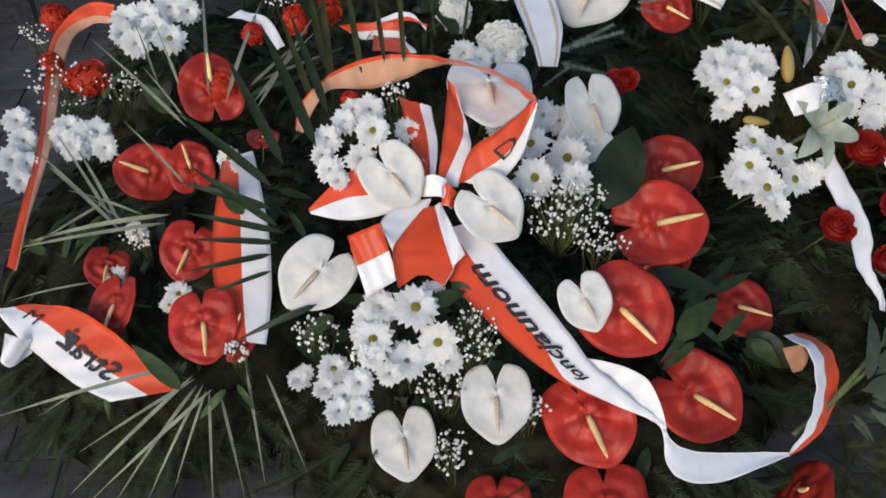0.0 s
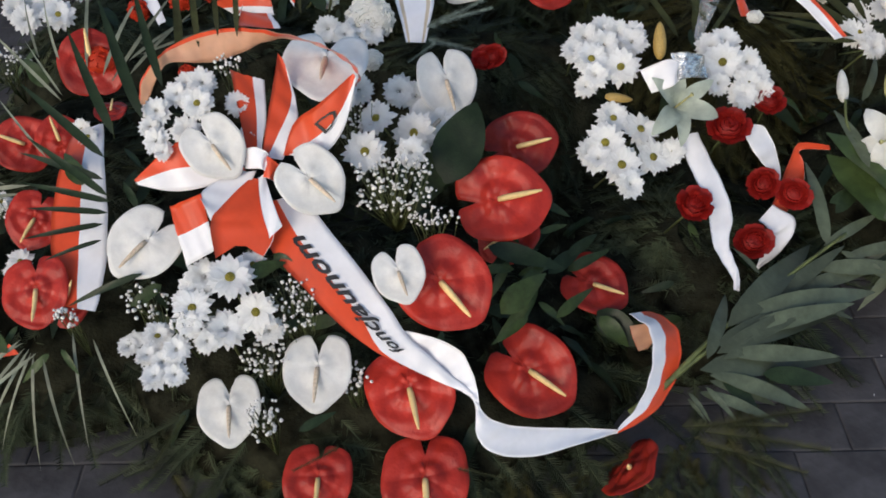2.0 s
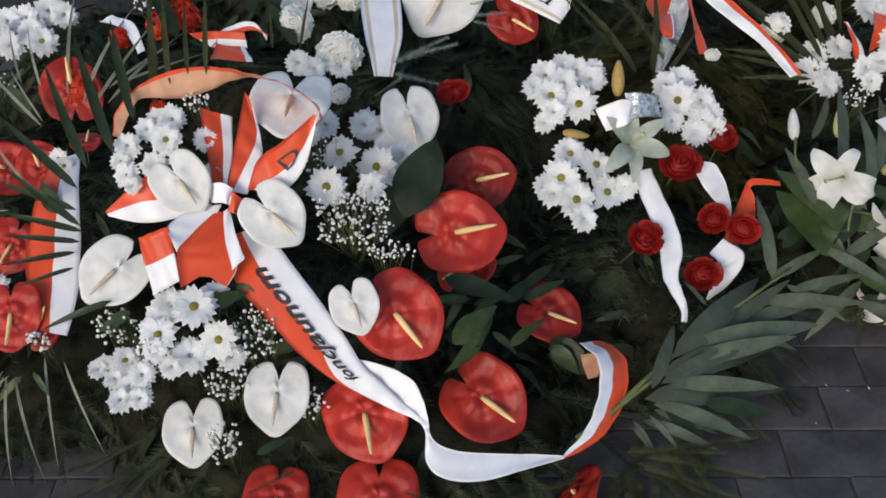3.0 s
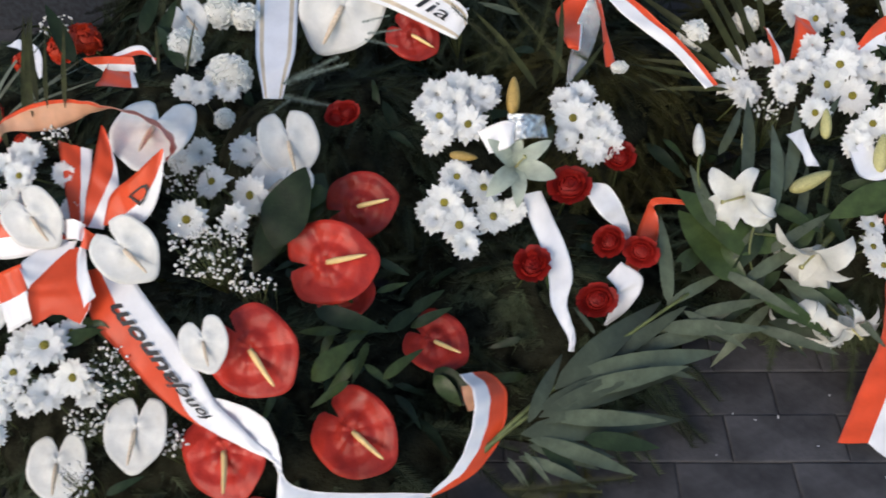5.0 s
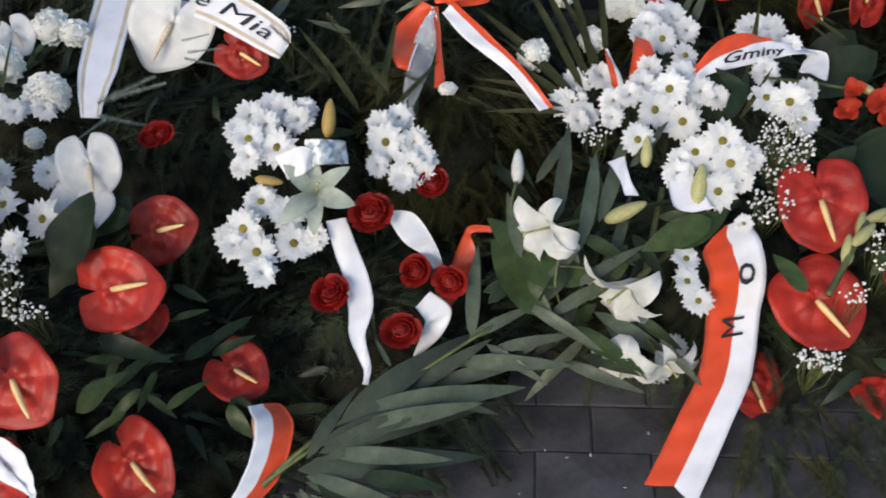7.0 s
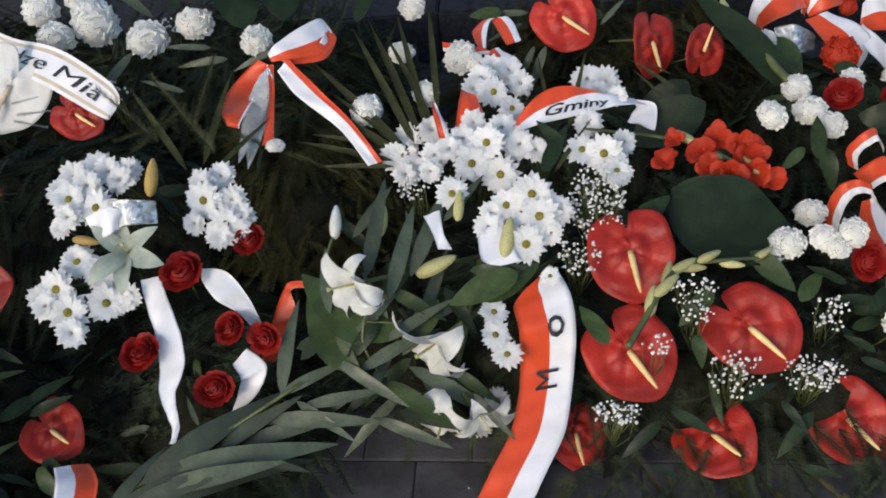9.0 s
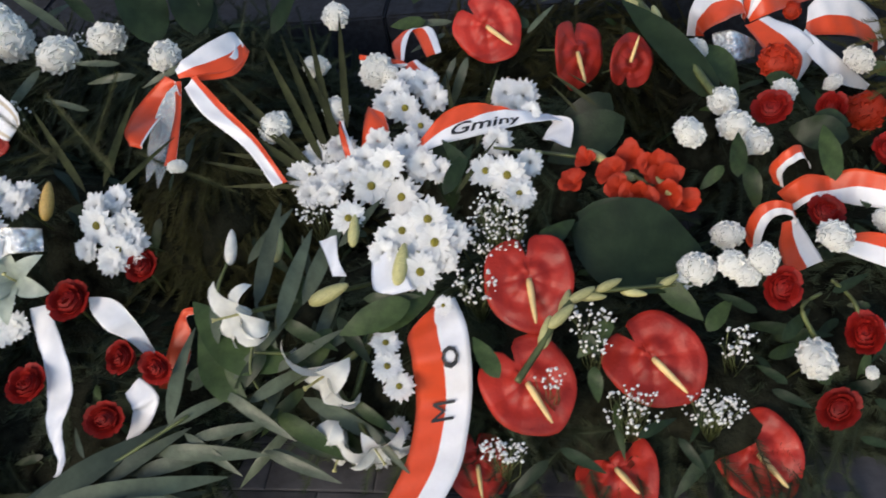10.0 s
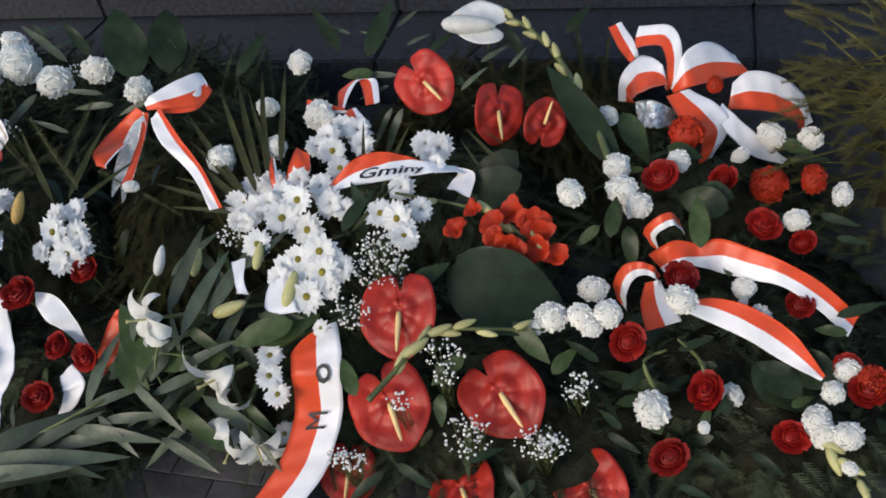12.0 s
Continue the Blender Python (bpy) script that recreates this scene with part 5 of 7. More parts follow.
leaf(C, (0.409, 1.034, 0.234), (0.22, -0.47, 0.86), (-0.38, -0.89, 0.26), 0.085, "mid")
leaf(C, (0.419, 1.028, 0.227), (0.22, -0.46, 0.86), (0.77, -0.30, -0.56), 0.060, "mid")
leaf(C, (0.401, 0.988, 0.233), (0.23, -0.45, 0.86), (-0.44, -0.78, 0.43), 0.075, "mid")
leaf(C, (0.421, 1.168, 0.253), (0.21, -0.52, 0.83), (0.90, 0.43, 0.05), 0.061, "mid")
leaf(C, (0.417, 1.077, 0.226), (0.22, -0.48, 0.85), (-0.13, -0.99, 0.06), 0.076, "mid")
stalk(C, [(0.603, 0.918, 0.118), (0.690, 0.994, 0.167), (0.822, 1.118, 0.176), (0.964, 1.219, 0.216)], 0, "pale", 0.005)
stalk(C, [(0.567, 0.903, 0.104), (0.682, 0.976, 0.161), (0.778, 1.058, 0.173)], 0, "pale", 0.005)

# tall arrangement of white lilies, daisies and a hanging striped ribbon
D = wreath("funeral_wreath", (1.28, 1.56, 0.34, 0.29, 0.22), "tall arrangement of white lilies, daisies and a hanging striped ribbon", 400, 14)
daisy(D, (1.220, 1.867, 0.407), (-0.14, -0.56, 0.82), 0.069, True)
daisy(D, (1.271, 1.908, 0.399), (0.39, -0.41, 0.82), 0.072, True)
daisy(D, (1.298, 1.868, 0.393), (0.26, -0.70, 0.66), 0.062, True)
daisy(D, (1.208, 1.829, 0.405), (0.42, -0.44, 0.79), 0.059, True)
daisy(D, (1.237, 1.911, 0.405), (0.33, -0.57, 0.75), 0.060, True)
daisy(D, (1.086, 1.736, 0.358), (-0.09, -0.65, 0.75), 0.070, True)
daisy(D, (1.133, 1.737, 0.370), (0.22, -0.41, 0.88), 0.069, True)
daisy(D, (1.064, 1.690, 0.344), (0.27, -0.65, 0.71), 0.069, True)
daisy(D, (1.103, 1.657, 0.335), (0.34, -0.45, 0.83), 0.066, True)
daisy(D, (1.156, 1.630, 0.389), (0.24, -0.66, 0.71), 0.060, True)
daisy(D, (1.093, 1.633, 0.341), (0.31, -0.67, 0.67), 0.054, True)
daisy(D, (1.185, 1.629, 0.403), (-0.11, -0.47, 0.88), 0.060, True)
daisy(D, (1.311, 1.653, 0.396), (0.02, -0.73, 0.68), 0.067, True)
daisy(D, (1.277, 1.690, 0.408), (-0.06, -0.57, 0.82), 0.064, True)
daisy(D, (1.208, 1.654, 0.409), (0.16, -0.51, 0.85), 0.063, True)
daisy(D, (1.342, 1.647, 0.387), (0.10, -0.46, 0.88), 0.056, True)
daisy(D, (1.389, 1.504, 0.361), (-0.01, -0.43, 0.90), 0.061, True)
daisy(D, (1.269, 1.472, 0.351), (-0.14, -0.59, 0.79), 0.061, True)
daisy(D, (1.431, 1.905, 0.376), (-0.05, -0.56, 0.83), 0.072, True)
daisy(D, (1.465, 1.898, 0.374), (0.04, -0.87, 0.50), 0.069, True)
daisy(D, (1.490, 1.809, 0.398), (-0.12, -0.72, 0.69), 0.045, True)
daisy(D, (1.435, 1.732, 0.388), (0.16, -0.81, 0.57), 0.061, True)
daisy(D, (1.500, 1.667, 0.390), (0.32, -0.80, 0.51), 0.056, True)
daisy(D, (1.221, 1.706, 0.410), (0.01, -0.82, 0.58), 0.056, True)
daisy(D, (1.154, 1.581, 0.389), (-0.00, -0.82, 0.57), 0.048, True)
daisy(D, (1.376, 1.469, 0.341), (-0.05, -0.79, 0.61), 0.051, True)
daisy(D, (1.364, 1.517, 0.375), (0.32, -0.43, 0.84), 0.056, True)
daisy(D, (1.272, 1.496, 0.362), (0.29, -0.73, 0.61), 0.051, True)
daisy(D, (1.487, 1.595, 0.375), (0.28, -0.79, 0.54), 0.063, True)
daisy(D, (1.455, 1.860, 0.372), (-0.19, -0.81, 0.55), 0.053, True)
daisy(D, (1.248, 1.820, 0.404), (0.33, -0.79, 0.52), 0.068)
daisy(D, (1.289, 1.761, 0.403), (0.40, -0.48, 0.78), 0.059)
daisy(D, (1.255, 1.628, 0.418), (-0.14, -0.69, 0.71), 0.075)
daisy(D, (1.228, 1.595, 0.396), (0.44, -0.68, 0.58), 0.077)
daisy(D, (1.281, 1.593, 0.372), (-0.16, -0.71, 0.69), 0.077)
daisy(D, (1.342, 1.519, 0.387), (0.11, -0.74, 0.67), 0.077)
daisy(D, (1.357, 1.487, 0.363), (-0.18, -0.64, 0.75), 0.079)
daisy(D, (1.298, 1.507, 0.371), (-0.02, -0.69, 0.72), 0.068)
daisy(D, (1.335, 1.444, 0.337), (0.17, -0.74, 0.65), 0.074)
daisy(D, (1.199, 1.530, 0.378), (0.23, -0.72, 0.66), 0.067)
daisy(D, (1.426, 1.636, 0.395), (0.11, -0.46, 0.88), 0.068)
daisy(D, (1.466, 1.626, 0.395), (-0.19, -0.78, 0.59), 0.076)
daisy(D, (1.487, 1.596, 0.380), (0.27, -0.46, 0.84), 0.063)
daisy(D, (1.284, 1.344, 0.270), (0.29, -0.28, 0.92), 0.055)
daisy(D, (1.287, 1.318, 0.242), (0.34, -0.34, 0.88), 0.058)
daisy(D, (1.308, 1.298, 0.216), (-0.02, -0.37, 0.93), 0.057)
daisy(D, (1.282, 1.307, 0.081), (-0.02, -0.56, 0.83), 0.053)
daisy(D, (1.251, 1.274, 0.053), (0.27, -0.38, 0.89), 0.052)
daisy(D, (1.378, 1.395, 0.309), (-0.10, -0.56, 0.82), 0.036)
daisy(D, (1.081, 1.690, 0.344), (0.31, -0.64, 0.70), 0.063)
daisy(D, (1.327, 1.474, 0.349), (0.02, -0.59, 0.81), 0.056)
ribbon(D, [(1.168, 1.695, 0.364, 0.010, 0.003, 0.000), (1.158, 1.711, 0.399, 0.013, -0.005, -0.009), (1.139, 1.755, 0.422, 0.004, -0.001, -0.002)], "small red and white bow loop", name='bow_loop', split=0.1)
ribbon(D, [(1.196, 1.708, 0.386, 0.013, 0.006, 0.003), (1.213, 1.729, 0.419, 0.023, -0.001, -0.007), (1.207, 1.770, 0.435, 0.014, -0.003, -0.007)], "small red bow loop", name='bow_loop', split=1.1)
ribbon(D, [(1.295, 1.687, 0.405, -0.005, -0.011, -0.010), (1.339, 1.717, 0.427, -0.002, -0.019, -0.021), (1.393, 1.745, 0.428, 0.006, -0.019, -0.023), (1.443, 1.773, 0.414, 0.012, -0.012, -0.016), (1.486, 1.789, 0.402, 0.016, -0.005, -0.009), (1.539, 1.829, 0.369, 0.017, -0.002, -0.006)], "red and white ribbon with black lettering", split=(0.3, 0.1, -0.1, -0.55, -0.98, -0.98), words=[('Gminy', 0.26, 0.72, 0.85, 0.0, 0.3)])
ribbon(D, [(1.525, 1.825, 0.367, 0.003, -0.006, -0.008), (1.538, 1.807, 0.359, -0.027, -0.015, -0.009), (1.544, 1.781, 0.344, -0.019, 0.002, 0.007)], "folded back end of the white ribbon", style='white')
ribbon(D, [(1.371, 1.429, 0.282, 0.017, 0.007, 0.003), (1.364, 1.383, 0.266, 0.048, 0.006, 0.006), (1.374, 1.341, 0.237, 0.048, 0.007, -0.006), (1.373, 1.316, 0.166, 0.046, 0.006, -0.005), (1.369, 1.273, 0.129, 0.045, 0.006, -0.005), (1.358, 1.225, 0.097, 0.046, 0.006, -0.005), (1.329, 1.166, 0.068, 0.045, -0.001, -0.003), (1.299, 1.105, 0.037, 0.043, -0.009, -0.002), (1.269, 1.046, 0.012, 0.041, -0.016, 0.000)], "long red and white ribbon hanging to the paving", split=(-.7,.0,.05,.08,.06,.05,.04,.04,.02), words=[('O', 0.20, 0.275, 0.6, 0.0, 0.2), ('M', 0.375, 0.465, 0.4, -0.4, 0.2)], fork=.04)
lily(D, (1.065, 1.355, 0.326), (-0.62, -0.68, 0.38), (-0.97, -0.22, -0.06), 0.174)
lily(D, (1.207, 1.329, 0.234), (-0.55, -0.8, -0.1), (0.16, 0.71, 0.69), 0.200)
lily(D, (1.197, 1.287, 0.107), (-0.3, -0.85, -0.42), (-0.06, -0.71, -0.70), 0.192)
lily(D, (1.244, 1.262, 0.124), (0.5, -0.8, -0.2), (0.83, -0.32, -0.46), 0.149)
bud(D, (0.991, 1.481, 0.351), (-0.07, -0.63, 0.78), (-0.03, 0.70, 0.71), 0.065, "white")
bud(D, (1.077, 1.484, 0.354), (-0.11, -0.63, 0.77), (0.05, 0.71, 0.70), 0.060, "pale")
bud(D, (1.182, 1.405, 0.319), (-0.16, -0.59, 0.79), (0.91, 0.36, 0.21), 0.080, "pale")
bud(D, (1.304, 1.444, 0.352), (-0.21, -0.60, 0.77), (0.11, 0.71, 0.70), 0.075, "pale")
bud(D, (1.215, 1.500, 0.376), (-0.17, -0.63, 0.76), (0.02, 0.71, 0.71), 0.058, "pale")
ribbon(D, [(1.164, 1.501, 0.357, 0.015, 0.005, 0.002), (1.179, 1.465, 0.342, 0.010, 0.001, -0.001), (1.193, 1.442, 0.324, 0.012, 0.002, -0.001)], "white satin ribbon piece", style='white')
ribbon(D, [(1.270, 1.467, 0.355, 0.019, 0.009, 0.005), (1.292, 1.413, 0.333, 0.030, 0.007, -0.000), (1.313, 1.408, 0.325, 0.019, 0.006, 0.001)], "white satin ribbon piece", style='white')
leaf(D, (1.064, 1.372, 0.321), (0.25, -0.55, 0.80), (0.02, 0.97, 0.24), 0.189, "grey")
leaf(D, (1.137, 1.390, 0.306), (0.22, -0.56, 0.80), (0.29, 0.83, 0.47), 0.198, "grey")
leaf(D, (1.109, 1.335, 0.306), (0.23, -0.54, 0.81), (0.11, 0.95, 0.29), 0.190, "grey")
leaf(D, (1.025, 1.457, 0.335), (0.27, -0.57, 0.77), (0.44, 0.86, 0.26), 0.131, "grey")
leaf(D, (1.158, 1.337, 0.250), (0.20, -0.52, 0.83), (0.29, 0.74, 0.61), 0.149, "grey")
leaf(D, (1.135, 1.292, 0.183), (0.21, -0.49, 0.85), (0.91, -0.41, 0.00), 0.198, "grey")
leaf(D, (1.117, 1.237, 0.128), (0.22, -0.46, 0.86), (1.00, -0.09, -0.04), 0.172, "grey")
leaf(D, (1.073, 1.216, 0.184), (0.25, -0.46, 0.85), (0.40, 0.76, 0.51), 0.128, "grey")
leaf(D, (1.097, 1.209, 0.148), (0.23, -0.45, 0.86), (0.57, 0.12, -0.82), 0.116, "grey")
leaf(D, (1.188, 1.481, 0.355), (0.19, -0.60, 0.78), (0.57, 0.74, 0.34), 0.115, "grey")
leaf(D, (1.324, 1.393, 0.319), (0.12, -0.57, 0.81), (-0.88, -0.26, -0.40), 0.129, "leaf")
leaf(D, (1.131, 1.436, 0.328), (0.22, -0.58, 0.79), (-0.29, -0.94, -0.17), 0.106, "leaf")
leaf(D, (1.126, 1.306, 0.254), (0.22, -0.51, 0.83), (-0.96, -0.05, 0.27), 0.140, "leaf")
leaf(D, (1.074, 1.276, 0.258), (0.25, -0.50, 0.83), (-0.73, 0.60, 0.32), 0.172, "leaf")
leaf(D, (1.047, 1.240, 0.226), (0.26, -0.48, 0.84), (-0.53, 0.69, 0.50), 0.161, "leaf")
leaf(D, (1.186, 1.367, 0.275), (0.19, -0.54, 0.82), (-0.52, -0.64, -0.57), 0.111, "leaf")
leaf(D, (1.334, 1.741, 0.397), (0.11, -0.68, 0.72), (0.18, -0.98, -0.10), 0.135, "leaf")
leaf(D, (1.257, 1.359, 0.285), (0.16, -0.55, 0.82), (0.83, 0.42, 0.38), 0.126, "leaf")
leaf(D, (1.195, 1.384, 0.286), (0.19, -0.55, 0.81), (0.64, -0.64, -0.42), 0.099, "dark")
leaf(D, (1.091, 1.306, 0.281), (0.24, -0.52, 0.82), (-0.59, -0.62, -0.52), 0.095, "dark")
leaf(D, (1.484, 1.689, 0.392), (0.04, -0.67, 0.74), (0.93, 0.07, -0.35), 0.043, "dark")
leaf(D, (1.405, 1.630, 0.387), (0.08, -0.66, 0.75), (-0.60, 0.79, 0.09), 0.096, "dark")
leaf(D, (1.357, 1.591, 0.379), (0.10, -0.65, 0.76), (0.31, 0.94, 0.11), 0.108, "dark")
leaf(D, (1.102, 1.264, 0.186), (0.23, -0.48, 0.85), (-0.65, -0.76, -0.03), 0.095, "dark")
leaf(D, (1.514, 1.683, 0.383), (0.02, -0.67, 0.74), (-0.98, -0.10, 0.16), 0.093, "olive")
leaf(D, (1.378, 1.591, 0.379), (0.09, -0.65, 0.76), (0.42, 0.90, 0.11), 0.128, "olive")
leaf(D, (1.009, 1.311, 0.291), (-0.08, -0.59, 0.81), (-0.25, 0.93, 0.26), 0.133, "grey")
leaf(D, (1.039, 1.266, 0.255), (-0.10, -0.56, 0.82), (0.63, 0.66, 0.42), 0.129, "grey")
leaf(D, (1.061, 1.248, 0.219), (-0.11, -0.55, 0.83), (0.78, 0.63, -0.03), 0.149, "grey")
leaf(D, (1.121, 1.263, 0.146), (-0.13, -0.53, 0.84), (-0.61, -0.78, 0.16), 0.156, "grey")
leaf(D, (1.151, 1.302, 0.165), (-0.15, -0.54, 0.83), (0.55, -0.29, -0.78), 0.133, "grey")
leaf(D, (1.099, 1.290, 0.248), (-0.13, -0.57, 0.82), (0.81, 0.58, 0.07), 0.139, "grey")
leaf(D, (1.021, 1.254, 0.239), (-0.09, -0.56, 0.83), (0.72, 0.01, -0.69), 0.149, "grey")
leaf(D, (1.052, 1.216, 0.195), (-0.10, -0.53, 0.84), (-0.87, -0.41, -0.27), 0.106, "grey")
leaf(D, (1.163, 1.339, 0.244), (-0.15, -0.57, 0.80), (0.82, 0.36, 0.46), 0.111, "grey")
leaf(D, (1.107, 1.315, 0.279), (-0.13, -0.58, 0.80), (-0.58, 0.65, 0.49), 0.102, "grey")
leaf(D, (1.151, 1.423, 0.316), (-0.15, -0.62, 0.77), (-0.35, 0.82, 0.45), 0.099, "grey")
leaf(D, (1.248, 1.267, 0.150), (-0.19, -0.52, 0.83), (0.47, -0.86, 0.19), 0.107, "grey")
leaf(D, (1.085, 1.201, 0.154), (-0.12, -0.51, 0.85), (0.66, 0.22, -0.72), 0.145, "grey")
leaf(D, (1.058, 1.294, 0.270), (-0.11, -0.57, 0.81), (-0.80, 0.54, 0.25), 0.102, "mid")
leaf(D, (1.138, 1.306, 0.190), (-0.14, -0.55, 0.82), (-0.71, -0.70, 0.02), 0.128, "mid")
leaf(D, (1.204, 1.316, 0.153), (-0.17, -0.54, 0.82), (0.73, -0.68, 0.07), 0.100, "mid")
leaf(D, (1.096, 1.259, 0.179), (-0.12, -0.54, 0.83), (0.60, 0.17, -0.78), 0.143, "mid")
leaf(D, (1.179, 1.297, 0.110), (-0.15, -0.53, 0.84), (0.69, -0.64, -0.33), 0.102, "mid")
leaf(D, (1.020, 1.293, 0.268), (-0.09, -0.57, 0.81), (0.52, -0.51, -0.68), 0.098, "mid")
leaf(D, (1.107, 1.358, 0.305), (-0.13, -0.60, 0.79), (0.78, 0.01, -0.62), 0.104, "mid")
leaf(D, (1.238, 1.409, 0.305), (-0.19, -0.60, 0.77), (0.99, -0.03, 0.14), 0.102, "mid")
stalk(D, [(1.181, 1.318, 0.184), (1.142, 1.322, 0.252), (1.075, 1.298, 0.289)], 0, "pale", 0.004)
stalk(D, [(0.991, 1.450, 0.341), (0.986, 1.396, 0.321), (1.010, 1.316, 0.286)], 0, "pale", 0.003)
stalk(D, [(1.078, 1.318, 0.315), (1.068, 1.277, 0.259), (1.096, 1.259, 0.179)], 0, "pale", 0.003)
gypsophila(D, (1.454, 1.541, 0.349), 0.054, 0.070, 0.070, 190, 975)
gypsophila(D, (1.425, 1.438, 0.318), 0.038, 0.036, 0.036, 60, 940)
gypsophila(D, (1.488, 1.190, 0.209), 0.044, 0.020, 0.020, 60, 1000)
gypsophila(D, (1.126, 1.552, 0.373), 0.030, 0.023, 0.023, 30, 650)

# wreath of red anthuriums with gypsophila and a gladiolus
D2 = wreath("funeral_wreath", (1.68, 1.56, 0.36, 0.3, 0.16), "wreath of red anthuriums with gypsophila and a gladiolus", 420, 15)
anthurium(D2, (1.511, 1.465, 0.307), (0.02, -0.62, 0.79), (0.21, -0.77, -0.61), 0.156, "red")
anthurium(D2, (1.510, 1.347, 0.181), (0.02, -0.54, 0.84), (0.57, -0.68, -0.46), 0.161, "red")
anthurium(D2, (1.713, 1.399, 0.193), (-0.08, -0.56, 0.82), (0.70, -0.62, -0.35), 0.160, "red")
anthurium(D2, (1.658, 1.277, 0.048), (-0.40, -0.25, 0.88), (0.64, -0.76, 0.08), 0.147, "red")
anthurium(D2, (1.887, 1.331, 0.040), (-0.16, -0.49, 0.86), (0.63, -0.72, -0.29), 0.145, "red")
anthurium(D2, (1.421, 1.279, 0.035), (0.31, -0.47, 0.82), (0.11, -0.84, -0.52), 0.118, "red")
gypsophila(D2, (1.489, 1.504, 0.329), 0.039, 0.018, 0.020, 20, 1010)
gypsophila(D2, (1.611, 1.400, 0.279), 0.047, 0.028, 0.028, 40, 1140)
gypsophila(D2, (1.682, 1.290, 0.199), 0.050, 0.041, 0.041, 70, 1220)
gypsophila(D2, (1.808, 1.311, 0.181), 0.055, 0.034, 0.034, 90, 1360)
gypsophila(D2, (1.851, 1.429, 0.201), 0.033, 0.036, 0.036, 40, 1395)
gypsophila(D2, (1.557, 1.303, 0.248), 0.027, 0.020, 0.020, 20, 1080)
gypsophila(D2, (1.620, 1.369, 0.258), 0.028, 0.021, 0.021, 20, 1150)
floret(D2, (1.646, 1.688, 0.353), (-0.36, -0.50, 0.79), 0.060)
floret(D2, (1.677, 1.718, 0.355), (-0.28, -0.56, 0.78), 0.065)
floret(D2, (1.716, 1.701, 0.348), (0.11, -0.65, 0.75), 0.068)
floret(D2, (1.689, 1.642, 0.336), (-0.23, -0.85, 0.47), 0.067)
floret(D2, (1.740, 1.657, 0.324), (-0.30, -0.83, 0.46), 0.063)
floret(D2, (1.766, 1.659, 0.303), (0.02, -0.48, 0.88), 0.055)
floret(D2, (1.596, 1.711, 0.362), (-0.29, -0.56, 0.78), 0.041)
floret(D2, (1.575, 1.652, 0.355), (-0.12, -0.46, 0.88), 0.048)
floret(D2, (1.655, 1.652, 0.341), (-0.11, -0.69, 0.71), 0.055)
floret(D2, (1.731, 1.689, 0.338), (0.17, -0.73, 0.66), 0.064)
stalk(D2, [(1.777, 1.664, 0.293), (1.705, 1.669, 0.341), (1.606, 1.716, 0.358), (1.431, 1.709, 0.391)], 4, "pale", 0.005)
leaf(D2, (1.575, 1.571, 0.324), (-0.01, -0.63, 0.78), (0.95, -0.17, -0.27), 0.257, "broad")
leaf(D2, (1.585, 1.601, 0.331), (-0.01, -0.64, 0.77), (0.93, -0.20, -0.31), 0.189, "broad")
leaf(D2, (1.840, 1.945, 0.324), (0.11, -0.67, 0.74), (-0.60, 0.78, 0.17), 0.291, "dark")
leaf(D2, (1.661, 1.840, 0.361), (-0.05, -0.69, 0.72), (-0.77, -0.63, 0.06), 0.165, "broad")
leaf(D2, (1.632, 1.921, 0.360), (-0.03, -0.71, 0.70), (-0.47, -0.88, 0.12), 0.156, "broad")
stalk(D2, [(1.506, 1.283, 0.261), (1.539, 1.341, 0.280), (1.567, 1.393, 0.299), (1.598, 1.437, 0.299), (1.667, 1.454, 0.297), (1.775, 1.503, 0.263)], 8, "pale", 0.006)
bloom(D2, "carnation", (1.784, 1.530, 0.270), (0.01, -0.40, 0.92), 0.066)
bloom(D2, "carnation", (1.756, 1.503, 0.263), (-0.02, -0.63, 0.78), 0.033)
leaf(D2, (1.620, 1.339, 0.237), (-0.03, -0.54, 0.84), (0.15, -0.87, -0.46), 0.056, "leaf")
leaf(D2, (1.602, 1.388, 0.265), (-0.02, -0.56, 0.83), (0.59, -0.69, -0.42), 0.046, "leaf")
leaf(D2, (1.718, 1.501, 0.276), (-0.08, -0.59, 0.80), (0.75, -0.46, -0.48), 0.100, "leaf")
leaf(D2, (1.517, 1.507, 0.321), (0.02, -0.61, 0.79), (0.63, 0.78, 0.03), 0.092, "leaf")
leaf(D2, (1.801, 1.440, 0.216), (-0.12, -0.56, 0.82), (0.55, 0.68, 0.49), 0.070, "leaf")
leaf(D2, (1.649, 1.410, 0.270), (-0.05, -0.57, 0.82), (-0.66, -0.71, -0.24), 0.084, "leaf")
leaf(D2, (1.476, 1.296, 0.252), (0.04, -0.53, 0.85), (-0.59, 0.74, 0.33), 0.082, "leaf")
leaf(D2, (1.575, 1.209, 0.196), (-0.01, -0.48, 0.88), (0.91, -0.31, -0.28), 0.076, "dark")
leaf(D2, (1.752, 1.261, 0.168), (-0.10, -0.49, 0.87), (0.64, -0.60, -0.49), 0.066, "dark")
leaf(D2, (1.806, 1.260, 0.144), (-0.13, -0.48, 0.87), (-0.61, -0.80, -0.01), 0.097, "dark")
leaf(D2, (1.558, 1.188, 0.194), (-0.00, -0.47, 0.88), (-0.71, -0.70, -0.13), 0.084, "dark")
leaf(D2, (1.690, 1.249, 0.180), (-0.07, -0.49, 0.87), (0.82, 0.57, -0.04), 0.067, "dark")
leaf(D2, (1.950, 1.485, 0.173), (-0.19, -0.55, 0.81), (-0.83, -0.21, 0.51), 0.088, "dark")
